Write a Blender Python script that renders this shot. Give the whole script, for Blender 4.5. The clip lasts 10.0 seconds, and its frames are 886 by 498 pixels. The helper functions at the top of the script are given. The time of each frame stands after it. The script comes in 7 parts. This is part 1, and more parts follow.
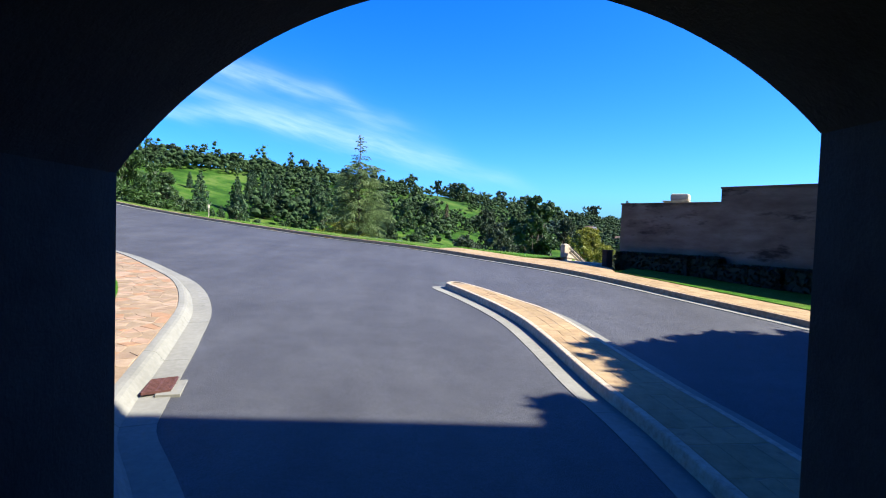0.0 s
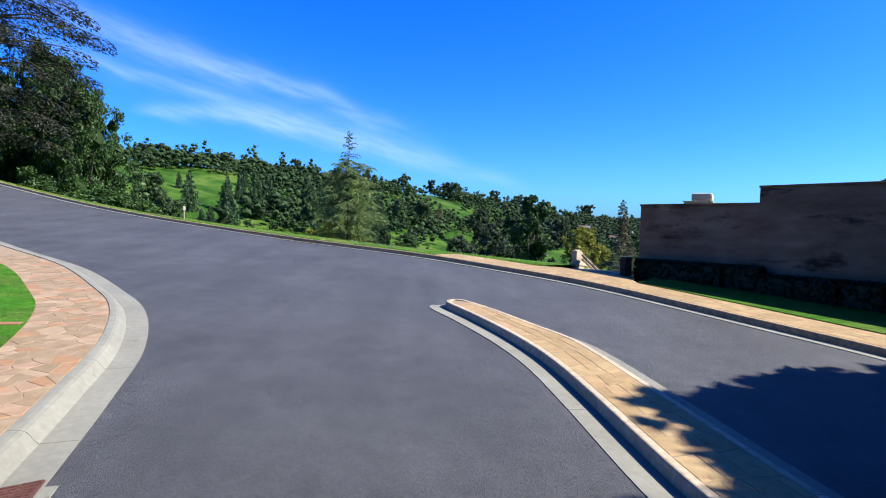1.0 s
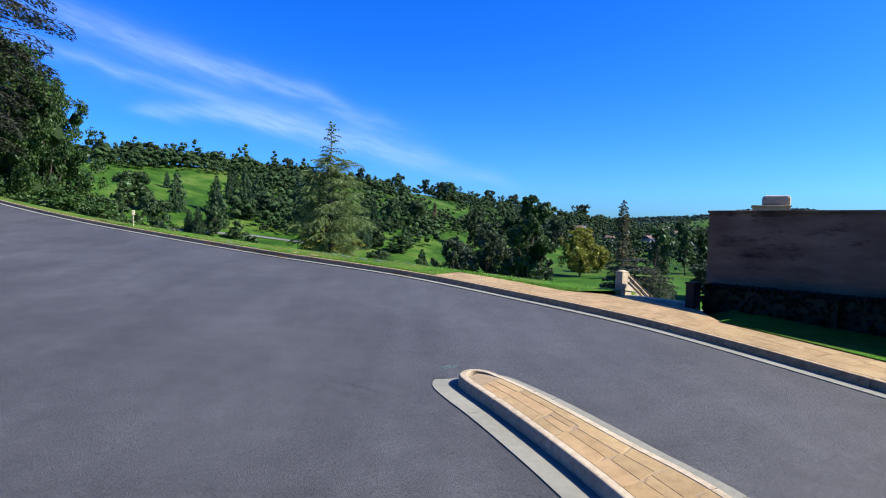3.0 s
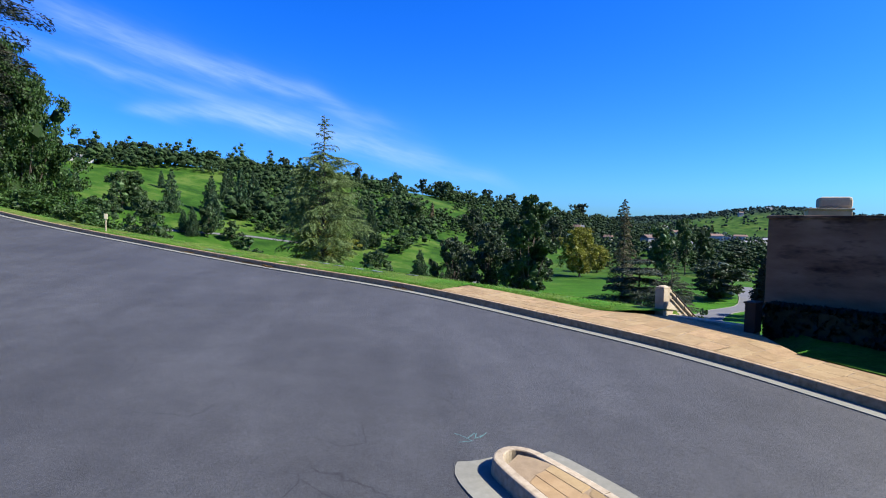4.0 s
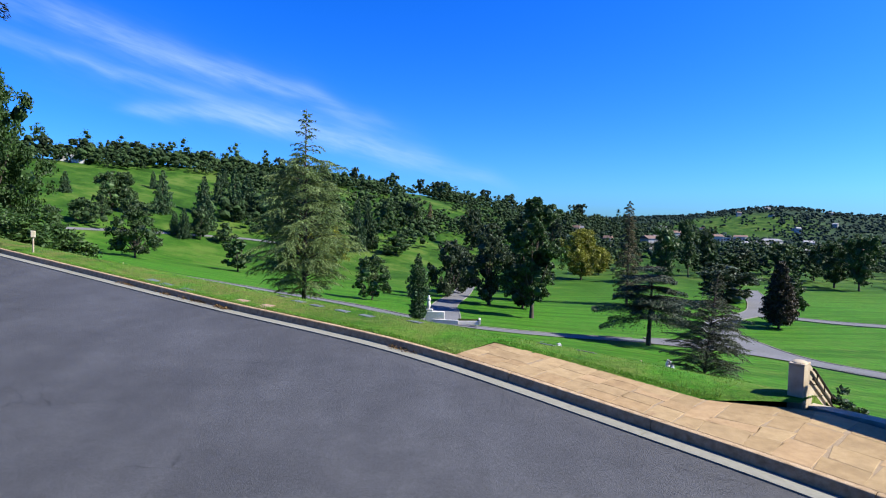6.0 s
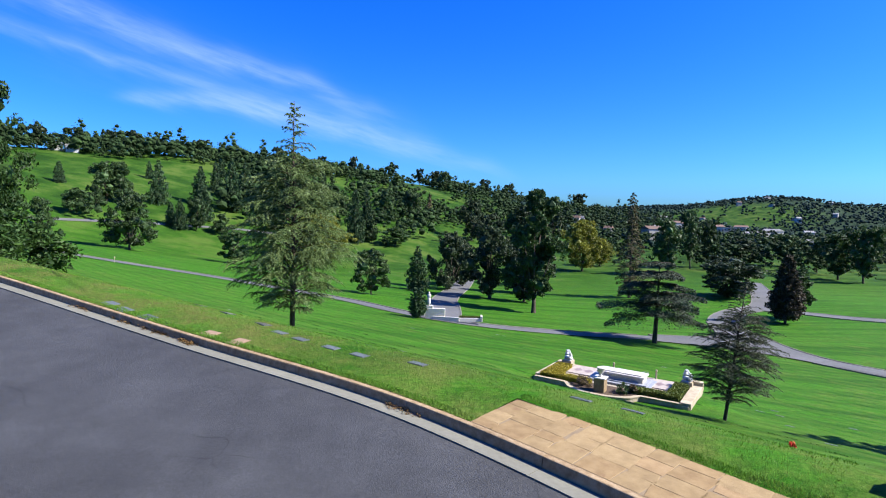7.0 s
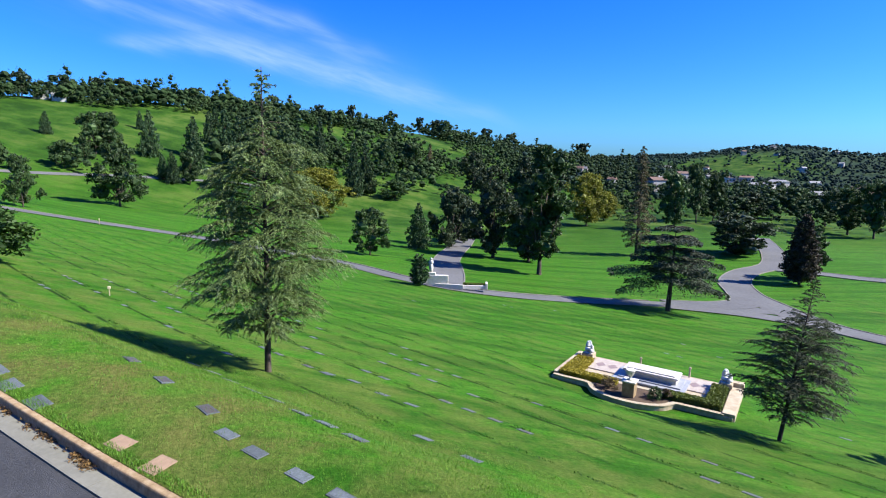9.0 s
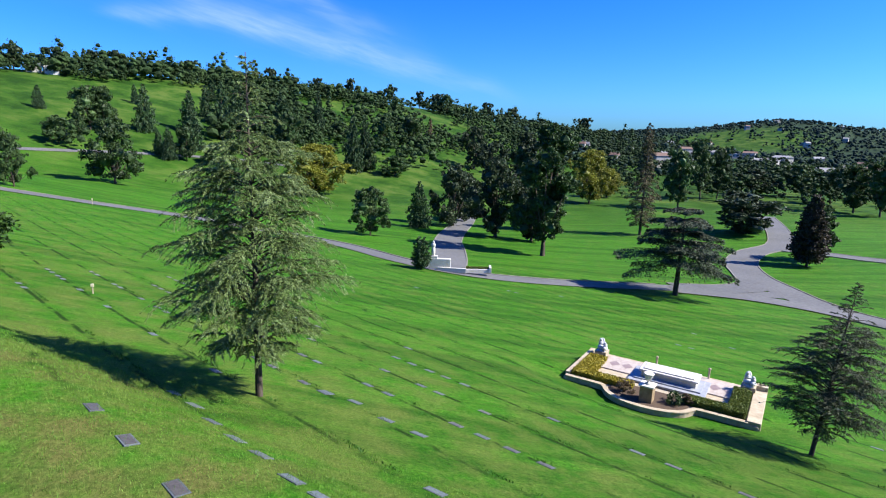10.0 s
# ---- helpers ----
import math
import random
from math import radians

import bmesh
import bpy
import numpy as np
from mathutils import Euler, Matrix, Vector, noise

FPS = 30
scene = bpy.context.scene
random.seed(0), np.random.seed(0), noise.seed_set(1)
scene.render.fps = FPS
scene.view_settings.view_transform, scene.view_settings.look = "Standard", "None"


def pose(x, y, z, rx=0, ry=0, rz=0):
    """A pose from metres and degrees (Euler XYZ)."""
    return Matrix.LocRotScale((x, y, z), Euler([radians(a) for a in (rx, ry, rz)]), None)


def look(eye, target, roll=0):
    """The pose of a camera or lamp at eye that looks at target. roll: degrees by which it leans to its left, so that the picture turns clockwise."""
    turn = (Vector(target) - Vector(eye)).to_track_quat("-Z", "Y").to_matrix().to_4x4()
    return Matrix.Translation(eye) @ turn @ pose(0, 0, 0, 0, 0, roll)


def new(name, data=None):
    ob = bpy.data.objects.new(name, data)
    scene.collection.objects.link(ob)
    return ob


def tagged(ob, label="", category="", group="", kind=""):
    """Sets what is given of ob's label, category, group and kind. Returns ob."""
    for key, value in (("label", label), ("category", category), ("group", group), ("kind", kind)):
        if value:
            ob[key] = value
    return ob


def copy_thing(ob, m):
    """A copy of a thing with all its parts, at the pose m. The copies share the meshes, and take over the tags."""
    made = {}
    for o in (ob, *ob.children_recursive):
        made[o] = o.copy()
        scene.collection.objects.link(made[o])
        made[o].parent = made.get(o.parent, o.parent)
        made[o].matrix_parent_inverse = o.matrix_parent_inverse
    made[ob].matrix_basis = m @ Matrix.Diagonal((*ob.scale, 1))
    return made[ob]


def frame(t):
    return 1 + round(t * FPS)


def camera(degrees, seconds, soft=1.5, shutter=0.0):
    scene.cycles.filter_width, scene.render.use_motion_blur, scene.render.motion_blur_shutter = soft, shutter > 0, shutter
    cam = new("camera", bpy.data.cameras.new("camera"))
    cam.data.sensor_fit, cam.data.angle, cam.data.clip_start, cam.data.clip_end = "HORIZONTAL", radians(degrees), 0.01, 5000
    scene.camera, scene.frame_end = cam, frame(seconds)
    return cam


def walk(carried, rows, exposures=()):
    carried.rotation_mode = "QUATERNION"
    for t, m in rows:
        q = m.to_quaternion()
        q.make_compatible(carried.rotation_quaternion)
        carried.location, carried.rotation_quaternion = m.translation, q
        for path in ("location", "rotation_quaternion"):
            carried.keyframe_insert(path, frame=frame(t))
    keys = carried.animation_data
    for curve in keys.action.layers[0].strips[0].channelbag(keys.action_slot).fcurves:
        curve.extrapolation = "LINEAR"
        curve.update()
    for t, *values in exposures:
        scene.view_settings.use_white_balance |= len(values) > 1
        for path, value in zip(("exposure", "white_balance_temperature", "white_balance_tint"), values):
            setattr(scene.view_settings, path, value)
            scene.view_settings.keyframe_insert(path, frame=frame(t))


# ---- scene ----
cam = camera(77.3, 10.0, soft=1.1)
PATH = [
    (0, (0.043, -4.303, 1.554), (0.156, -2.307, 1.472), 1.9),
    (0.5, (0.026, -2.657, 1.67), (0.151, -0.662, 1.587), 1.8),
    (1, (0.04, -1.005, 1.778), (0.177, 0.988, 1.695), 1.7),
    (1.5, (0.088, 0.635, 1.876), (0.233, 2.628, 1.793), 1.7),
    (2, (0.149, 2.285, 1.984), (0.3, 4.277, 1.901), 1.7),
    (2.5, (0.186, 3.901, 2.11), (0.34, 5.893, 2.027), 1.7),
    (4, (0.009, 8.546, 2.515), (0.177, 10.537, 2.429), 1.5),
    (4.5, (-0.023, 10.118, 2.598), (0.149, 12.109, 2.513), 1.5),
    (5, (-0.034, 11.646, 2.796), (0.14, 13.636, 2.71), 1.5),
    (5.5, (0.014, 13.129, 3.066), (0.189, 15.119, 2.981), 1.5),
    (6.8, (-0.024, 16.916, 4.01), (0.156, 18.905, 3.906), 1.4),
    (7, (0.003, 17.564, 4.188), (0.184, 19.552, 4.063), 1.5),
    (7.5, (0.035, 18.997, 4.641), (0.216, 20.982, 4.469), 1.5),
    (8, (0.051, 20.437, 5.085), (0.233, 22.417, 4.868), 1.6),
    (8.5, (0.057, 21.829, 5.555), (0.239, 23.803, 5.293), 1.5),
    (9, (-0.015, 23.229, 6.013), (0.169, 25.197, 5.706), 1.5),
    (9.5, (-0.11, 24.53, 6.432), (0.074, 26.49, 6.08), 1.5),
    (10, (-0.191, 25.771, 6.815), (-0.006, 27.722, 6.419), 1.6),
]
walk(cam, [(t, look(eye, target, roll)) for t, eye, target, roll in PATH], exposures=[(0, 1.92), (0.6, 1.77), (1.3, 1.54), (2, 1.42), (10, 1.42)])

# ---------------------------------------------------------------- light
SUN_EL, SUN_AZ = 42.0, 102.0      # degrees up; degrees clockwise from +y to where the sun stands
sun_dir = Vector((math.sin(radians(SUN_AZ)) * math.cos(radians(SUN_EL)), math.cos(radians(SUN_AZ)) * math.cos(radians(SUN_EL)), math.sin(radians(SUN_EL))))
sun = new("sun", bpy.data.lights.new("sun", "SUN"))
sun.data.energy, sun.data.angle, sun.data.color = 5.0, radians(0.5), (1.0, 0.95, 0.86)
sun.matrix_world = look(sun_dir * 100, (0, 0, 0))


def nt(tree, kind, **sets):
    n = tree.nodes.new(kind)
    for key, value in sets.items():
        if key in n.inputs:
            n.inputs[key].default_value = value
    return n


def make_world():
    w = bpy.data.worlds.new("sky_world")
    scene.world = w
    w.use_nodes = True
    t = w.node_tree
    t.nodes.clear()
    out, bg = t.nodes.new("ShaderNodeOutputWorld"), t.nodes.new("ShaderNodeBackground")
    sky = t.nodes.new("ShaderNodeTexSky")
    sky.sky_type, sky.sun_disc = "NISHITA", False
    sky.sun_elevation, sky.sun_rotation = radians(SUN_EL), radians(SUN_AZ)
    sky.air_density, sky.dust_density, sky.ozone_density = 1.0, 1.0, 3.0
    hsv = t.nodes.new("ShaderNodeHueSaturation")
    hsv.inputs["Saturation"].default_value, hsv.inputs["Value"].default_value = 1.45, 1.0
    t.links.new(sky.outputs[0], hsv.inputs["Color"])
    # thin cirrus drawn out along one direction, projected on a high flat layer
    geo = t.nodes.new("ShaderNodeTexCoord")
    sep = t.nodes.new("ShaderNodeSeparateXYZ")
    t.links.new(geo.outputs["Generated"], sep.inputs[0])

    def m(op, a, b=None, c=None):
        n = t.nodes.new("ShaderNodeMath")
        n.operation = op
        for i, v in enumerate((a, b, c)):
            if v is None:
                continue
            if isinstance(v, (int, float)):
                n.inputs[i].default_value = v
            else:
                t.links.new(v, n.inputs[i])
        return n.outputs[0]

    up = m("MAXIMUM", sep.outputs[2], 0.01)
    az = m("ARCTAN2", sep.outputs[0], sep.outputs[1])       # clockwise from +y
    el = m("ARCTAN2", up, m("SQRT", m("ADD", m("POWER", sep.outputs[0], 2.0), m("POWER", sep.outputs[1], 2.0))))
    along = m("MULTIPLY", m("ADD", az, 1.0), 0.7)               # 0 to 1 from -57 to +25 degrees
    slant = m("ADD", el, m("MULTIPLY", az, 0.24))               # constant along the streaks

    def feathers(length, breadth, detail):
        comb = t.nodes.new("ShaderNodeCombineXYZ")
        t.links.new(m("MULTIPLY", az, length), comb.inputs[0])
        t.links.new(m("MULTIPLY", slant, breadth), comb.inputs[1])
        n = nt(t, "ShaderNodeTexNoise", Scale=1.0, Detail=detail, Roughness=0.6, Distortion=0.35)
        t.links.new(comb.outputs[0], n.inputs["Vector"])
        return n.outputs[0]

    coarse, fine = feathers(6.0, 26.0, 4.0), feathers(17.0, 120.0, 5.0)
    bend = m("MULTIPLY", m("SUBTRACT", coarse, 0.5), 0.022)
    # rows of azimuth, elevation, amount and half width (radians)
    veils = (((-0.80, 0.335, 0.10, 0.036), (-0.55, 0.294, 0.22, 0.020), (-0.48, 0.279, 0.31, 0.019), (-0.40, 0.260, 0.38, 0.019), (-0.29, 0.241, 0.38, 0.016), (-0.17, 0.222, 0.34, 0.014), (-0.05, 0.180, 0.17, 0.015), (0.02, 0.160, 0.0, 0.012)),
             ((-0.80, 0.270, 0.10, 0.013), (-0.59, 0.243, 0.20, 0.011), (-0.50, 0.231, 0.25, 0.009), (-0.44, 0.216, 0.27, 0.010), (-0.35, 0.204, 0.24, 0.011), (-0.26, 0.186, 0.18, 0.012), (-0.18, 0.176, 0.0, 0.018)),
             ((-0.46, 0.166, 0.0, 0.009), (-0.40, 0.171, 0.28, 0.011), (-0.30, 0.174, 0.46, 0.014), (-0.20, 0.166, 0.44, 0.018), (-0.10, 0.146, 0.38, 0.020), (0.03, 0.118, 0.32, 0.019), (0.15, 0.089, 0.20, 0.014), (0.24, 0.068, 0.0, 0.010)),
             ((-0.70, 0.285, 0.0, 0.055), (-0.45, 0.240, 0.09, 0.055), (-0.20, 0.195, 0.10, 0.048), (-0.02, 0.150, 0.09, 0.036), (0.12, 0.110, 0.0, 0.028)))
    cover = None
    for rows in veils:
        ramp = t.nodes.new("ShaderNodeValToRGB")
        ramp.color_ramp.interpolation = "EASE"
        while len(ramp.color_ramp.elements) < len(rows):
            ramp.color_ramp.elements.new(0.5)
        for e, (a, c, k, w) in zip(ramp.color_ramp.elements, rows):
            e.position, e.color = (a + 1.0) * 0.7, (c, k, w, 1)
        t.links.new(along, ramp.inputs[0])
        split = t.nodes.new("ShaderNodeSeparateColor")
        t.links.new(ramp.outputs[0], split.inputs[0])
        off = m("DIVIDE", m("ADD", m("SUBTRACT", el, split.outputs[0]), bend), split.outputs[2])
        one = m("MULTIPLY", m("POWER", 2.718, m("MULTIPLY", m("MULTIPLY", off, off), -1.0)), split.outputs[1])
        cover = one if cover is None else m("ADD", cover, one)
    wisp = m("ADD", m("MULTIPLY", m("SUBTRACT", coarse, 0.32), 1.5), m("MULTIPLY", m("SUBTRACT", fine, 0.36), 0.9))
    cover = m("MINIMUM", m("MULTIPLY", cover, m("MAXIMUM", m("ADD", wisp, 0.30), 0.10)), 0.7)
    mix = t.nodes.new("ShaderNodeMix")
    mix.data_type = "RGBA"
    t.links.new(cover, mix.inputs[0])
    tint = t.nodes.new("ShaderNodeMix")
    tint.data_type, tint.blend_type = "RGBA", "MULTIPLY"
    tint.inputs[0].default_value = 1.0
    tint.inputs[7].default_value = (0.40, 0.94, 1.95, 1)
    t.links.new(hsv.outputs[0], tint.inputs[6])
    t.links.new(tint.outputs[2], mix.inputs[6])
    mix.inputs[7].default_value = (4.9, 6.6, 9.0, 1)
    t.links.new(mix.outputs[2], bg.inputs[0])
    bg.inputs["Strength"].default_value = 0.0505
    t.links.new(bg.outputs[0], out.inputs[0])


make_world()

# ---------------------------------------------------------------- materials
MATS = {}


def mat(name, colors, scale=3.0, detail=4.0, rough=0.8, bump=0.2, bump_scale=40.0, metal=0.0, spots=None, per_object=0.0, per_island=0.0, leaf=0.0, coarse=0.0, spec=0.3, stretch=None, palette=None):
    """Procedural surface: two noises mix the given colours (dark to light); bump; optional value change by object or island."""
    if name in MATS:
        return MATS[name]
    mt = bpy.data.materials.new(name)
    mt.use_nodes = True
    t = mt.node_tree
    bs = t.nodes["Principled BSDF"]
    co = t.nodes.new("ShaderNodeTexCoord")
    vec = co.outputs["Object"]
    if stretch:
        mp = t.nodes.new("ShaderNodeMapping")
        mp.inputs["Scale"].default_value = stretch
        t.links.new(vec, mp.inputs["Vector"])
        vec = mp.outputs[0]
    n1 = nt(t, "ShaderNodeTexNoise", Scale=scale, Detail=detail, Roughness=0.62)
    t.links.new(vec, n1.inputs["Vector"])
    ramp = t.nodes.new("ShaderNodeValToRGB")
    el = ramp.color_ramp.elements
    while len(el) < len(colors):
        el.new(0.5)
    for i, c in enumerate(colors):
        el[i].position = 0.3 + 0.4 * i / max(1, len(colors) - 1)
        el[i].color = (*c, 1)
    t.links.new(n1.outputs[0], ramp.inputs[0])
    col = ramp.outputs[0]

    def value(col, fac, lo, hi):
        mr = t.nodes.new("ShaderNodeMapRange")
        mr.inputs["To Min"].default_value, mr.inputs["To Max"].default_value = lo, hi
        t.links.new(fac, mr.inputs["Value"])
        h = t.nodes.new("ShaderNodeHueSaturation")
        t.links.new(mr.outputs[0], h.inputs["Value"])
        t.links.new(col, h.inputs["Color"])
        return h.outputs[0]

    if coarse:
        n2 = nt(t, "ShaderNodeTexNoise", Scale=coarse, Detail=3.0)
        t.links.new(vec, n2.inputs["Vector"])
        col = value(col, n2.outputs[0], 0.70, 1.30)
    if palette:
        oi = t.nodes.new("ShaderNodeObjectInfo")
        pr = t.nodes.new("ShaderNodeValToRGB")
        pr.color_ramp.interpolation = "CONSTANT"
        while len(pr.color_ramp.elements) < len(palette):
            pr.color_ramp.elements.new(0.5)
        for i, c in enumerate(palette):
            pr.color_ramp.elements[i].position, pr.color_ramp.elements[i].color = i / len(palette), (*c, 1)
        t.links.new(oi.outputs["Random"], pr.inputs[0])
        mp = t.nodes.new("ShaderNodeMix")
        mp.data_type = "RGBA"
        mp.inputs[0].default_value = 0.45
        t.links.new(col, mp.inputs[6])
        t.links.new(pr.outputs[0], mp.inputs[7])
        col = mp.outputs[2]
    if per_object:
        oi = t.nodes.new("ShaderNodeObjectInfo")
        col = value(col, oi.outputs["Random"], 1 - per_object, 1 + per_object)
    if per_island:
        gi = t.nodes.new("ShaderNodeNewGeometry")
        col = value(col, gi.outputs["Random Per Island"], 1 - per_island, 1 + per_island)
    if spots:
        n3 = nt(t, "ShaderNodeTexNoise", Scale=spots[0], Detail=5.0, Roughness=0.7)
        t.links.new(vec, n3.inputs["Vector"])
        mr = t.nodes.new("ShaderNodeMapRange")
        mr.inputs["From Min"].default_value, mr.inputs["From Max"].default_value = spots[1], spots[1] + 0.1
        t.links.new(n3.outputs[0], mr.inputs["Value"])
        mx = t.nodes.new("ShaderNodeMix")
        mx.data_type = "RGBA"
        t.links.new(mr.outputs[0], mx.inputs[0])
        t.links.new(col, mx.inputs[6])
        mx.inputs[7].default_value = (*spots[2], 1)
        col = mx.outputs[2]
    t.links.new(col, bs.inputs["Base Color"])
    bs.inputs["Roughness"].default_value, bs.inputs["Metallic"].default_value = rough, metal
    bs.inputs["Specular IOR Level"].default_value = spec
    if bump:
        nb = nt(t, "ShaderNodeTexNoise", Scale=bump_scale, Detail=5.0, Roughness=0.7)
        t.links.new(vec, nb.inputs["Vector"])
        b = t.nodes.new("ShaderNodeBump")
        b.inputs["Strength"].default_value, b.inputs["Distance"].default_value = bump, 0.03
        t.links.new(nb.outputs[0], b.inputs["Height"])
        t.links.new(b.outputs[0], bs.inputs["Normal"])
    if leaf:
        tr = t.nodes.new("ShaderNodeBsdfTranslucent")
        t.links.new(col, tr.inputs["Color"])
        mx = t.nodes.new("ShaderNodeMixShader")
        mx.inputs[0].default_value = leaf
        t.links.new(bs.outputs[0], mx.inputs[1])
        t.links.new(tr.outputs[0], mx.inputs[2])
        t.links.new(mx.outputs[0], t.nodes["Material Output"].inputs["Surface"])
    MATS[name] = mt
    return mt


def make_asphalt():
    """Worn asphalt: fine aggregate, broad pale and dark wear, hairline cracks."""
    mt = bpy.data.materials.new("asphalt")
    mt.use_nodes = True
    t = mt.node_tree
    bs = t.nodes["Principled BSDF"]
    co = t.nodes.new("ShaderNodeTexCoord").outputs["Object"]

    def link(kind, vec, out=0, **sets):
        n = nt(t, kind, **sets)
        t.links.new(vec, n.inputs["Vector"])
        return n.outputs[out]

    def span(fac, lo, hi, a, b):
        m = t.nodes.new("ShaderNodeMapRange")
        for k, v in (("From Min", lo), ("From Max", hi), ("To Min", a), ("To Max", b)):
            m.inputs[k].default_value = v
        t.links.new(fac, m.inputs["Value"])
        return m.outputs[0]

    def times(a, b):
        m = t.nodes.new("ShaderNodeMath")
        m.operation = "MULTIPLY"
        t.links.new(a, m.inputs[0])
        t.links.new(b, m.inputs[1])
        return m.outputs[0]

    grain = times(span(link("ShaderNodeTexNoise", co, Scale=90.0, Detail=6.0, Roughness=0.8), 0.3, 0.7, 0.6, 1.4), span(link("ShaderNodeTexNoise", co, Scale=14.0, Detail=6.0, Roughness=0.75), 0.3, 0.7, 0.82, 1.18))
    grain = times(grain, span(link("ShaderNodeTexNoise", co, Scale=38.0, Detail=3.0, Roughness=0.6), 0.35, 0.65, 0.72, 1.28))
    wear = span(link("ShaderNodeTexNoise", co, Scale=0.28, Detail=6.0, Roughness=0.6), 0.33, 0.68, 0.80, 1.16)
    stain = span(link("ShaderNodeTexNoise", co, Scale=1.7, Detail=5.0, Roughness=0.65), 0.35, 0.7, 1.10, 0.80)
    warp = t.nodes.new("ShaderNodeMapping")
    warp.inputs["Rotation"].default_value, warp.inputs["Scale"].default_value = (0, 0, radians(35)), (0.9, 0.16, 1)
    t.links.new(co, warp.inputs["Vector"])
    tracks = span(link("ShaderNodeTexNoise", warp.outputs[0], Scale=1.0, Detail=3.0), 0.35, 0.66, 0.84, 1.08)
    bent = t.nodes.new("ShaderNodeMix")
    bent.data_type = "VECTOR"
    bent.inputs[0].default_value = 0.22
    wob = nt(t, "ShaderNodeTexNoise", Scale=1.6, Detail=4.0)
    t.links.new(co, wob.inputs["Vector"])
    t.links.new(co, bent.inputs[4])
    t.links.new(wob.outputs["Color"], bent.inputs[5])
    vor = nt(t, "ShaderNodeTexVoronoi", Scale=0.75)
    vor.feature = "DISTANCE_TO_EDGE"
    t.links.new(bent.outputs[1], vor.inputs["Vector"])
    line = span(vor.outputs["Distance"], 0.0, 0.008, 0.42, 1.0)
    some = span(link("ShaderNodeTexNoise", co, Scale=0.45, Detail=3.0), 0.55, 0.62, 0.0, 1.0)
    crack = t.nodes.new("ShaderNodeMix")
    t.links.new(some, crack.inputs[0])
    crack.inputs[2].default_value = 1.0
    t.links.new(line, crack.inputs[3])
    value = times(times(times(grain, wear), times(stain, tracks)), crack.outputs[0])
    h = t.nodes.new("ShaderNodeHueSaturation")
    h.inputs["Color"].default_value = (0.041, 0.0425, 0.046, 1)
    t.links.new(value, h.inputs["Value"])
    t.links.new(h.outputs[0], bs.inputs["Base Color"])
    bs.inputs["Roughness"].default_value, bs.inputs["Specular IOR Level"].default_value = 0.74, 0.4
    b = t.nodes.new("ShaderNodeBump")
    b.inputs["Strength"].default_value, b.inputs["Distance"].default_value = 0.8, 0.02
    t.links.new(link("ShaderNodeTexNoise", co, Scale=60.0, Detail=5.0, Roughness=0.75), b.inputs["Height"])
    t.links.new(b.outputs[0], bs.inputs["Normal"])
    return mt


ASPHALT = make_asphalt()
CONCRETE = mat("concrete", [(0.132, 0.13, 0.107), (0.148, 0.145, 0.121), (0.167, 0.164, 0.137)], scale=9, rough=0.85, bump=0.05, bump_scale=120, coarse=0.7, spots=(2.4, 0.64, (0.0748, 0.0686, 0.0528)))
KERB = mat("kerb_concrete", [(0.18, 0.119, 0.0627), (0.26, 0.184, 0.104), (0.322, 0.244, 0.153)], scale=7, rough=0.88, bump=0.3, bump_scale=50, coarse=0.9)
CREAM = mat("cream_concrete", [(0.225, 0.178, 0.12), (0.297, 0.243, 0.171), (0.356, 0.305, 0.229)], scale=10, rough=0.85, bump=0.12, bump_scale=80, coarse=0.9, spots=(1.3, 0.70, (0.16, 0.138, 0.109)))
FLAG = mat("flagstone", [(0.13, 0.0869, 0.0483), (0.192, 0.133, 0.0774), (0.248, 0.18, 0.118)], scale=3.5, rough=0.8, bump=0.35, bump_scale=25, per_object=0.10, spots=(1.1, 0.66, (0.341, 0.136, 0.0557)), palette=[(0.198, 0.143, 0.0836), (0.223, 0.161, 0.0963), (0.26, 0.124, 0.0557), (0.18, 0.136, 0.0836), (0.267, 0.198, 0.13), (0.149, 0.102, 0.065), (0.242, 0.155, 0.105)])
FLAG_PALE = mat("pale_flagstone", [(0.153, 0.1, 0.0458), (0.223, 0.153, 0.0736), (0.286, 0.207, 0.106)], scale=4.5, coarse=0.9, rough=0.84, bump=0.3, bump_scale=25, per_object=0.10, spots=(2.2, 0.62, (0.165, 0.1, 0.0509)), palette=[(0.229, 0.157, 0.0736), (0.255, 0.18, 0.0896), (0.21, 0.136, 0.0636), (0.255, 0.166, 0.0864), (0.229, 0.166, 0.084)])
MORTAR = mat("mortar", [(0.164, 0.12, 0.0738), (0.221, 0.164, 0.102)], scale=8, rough=0.9, bump=0.3)


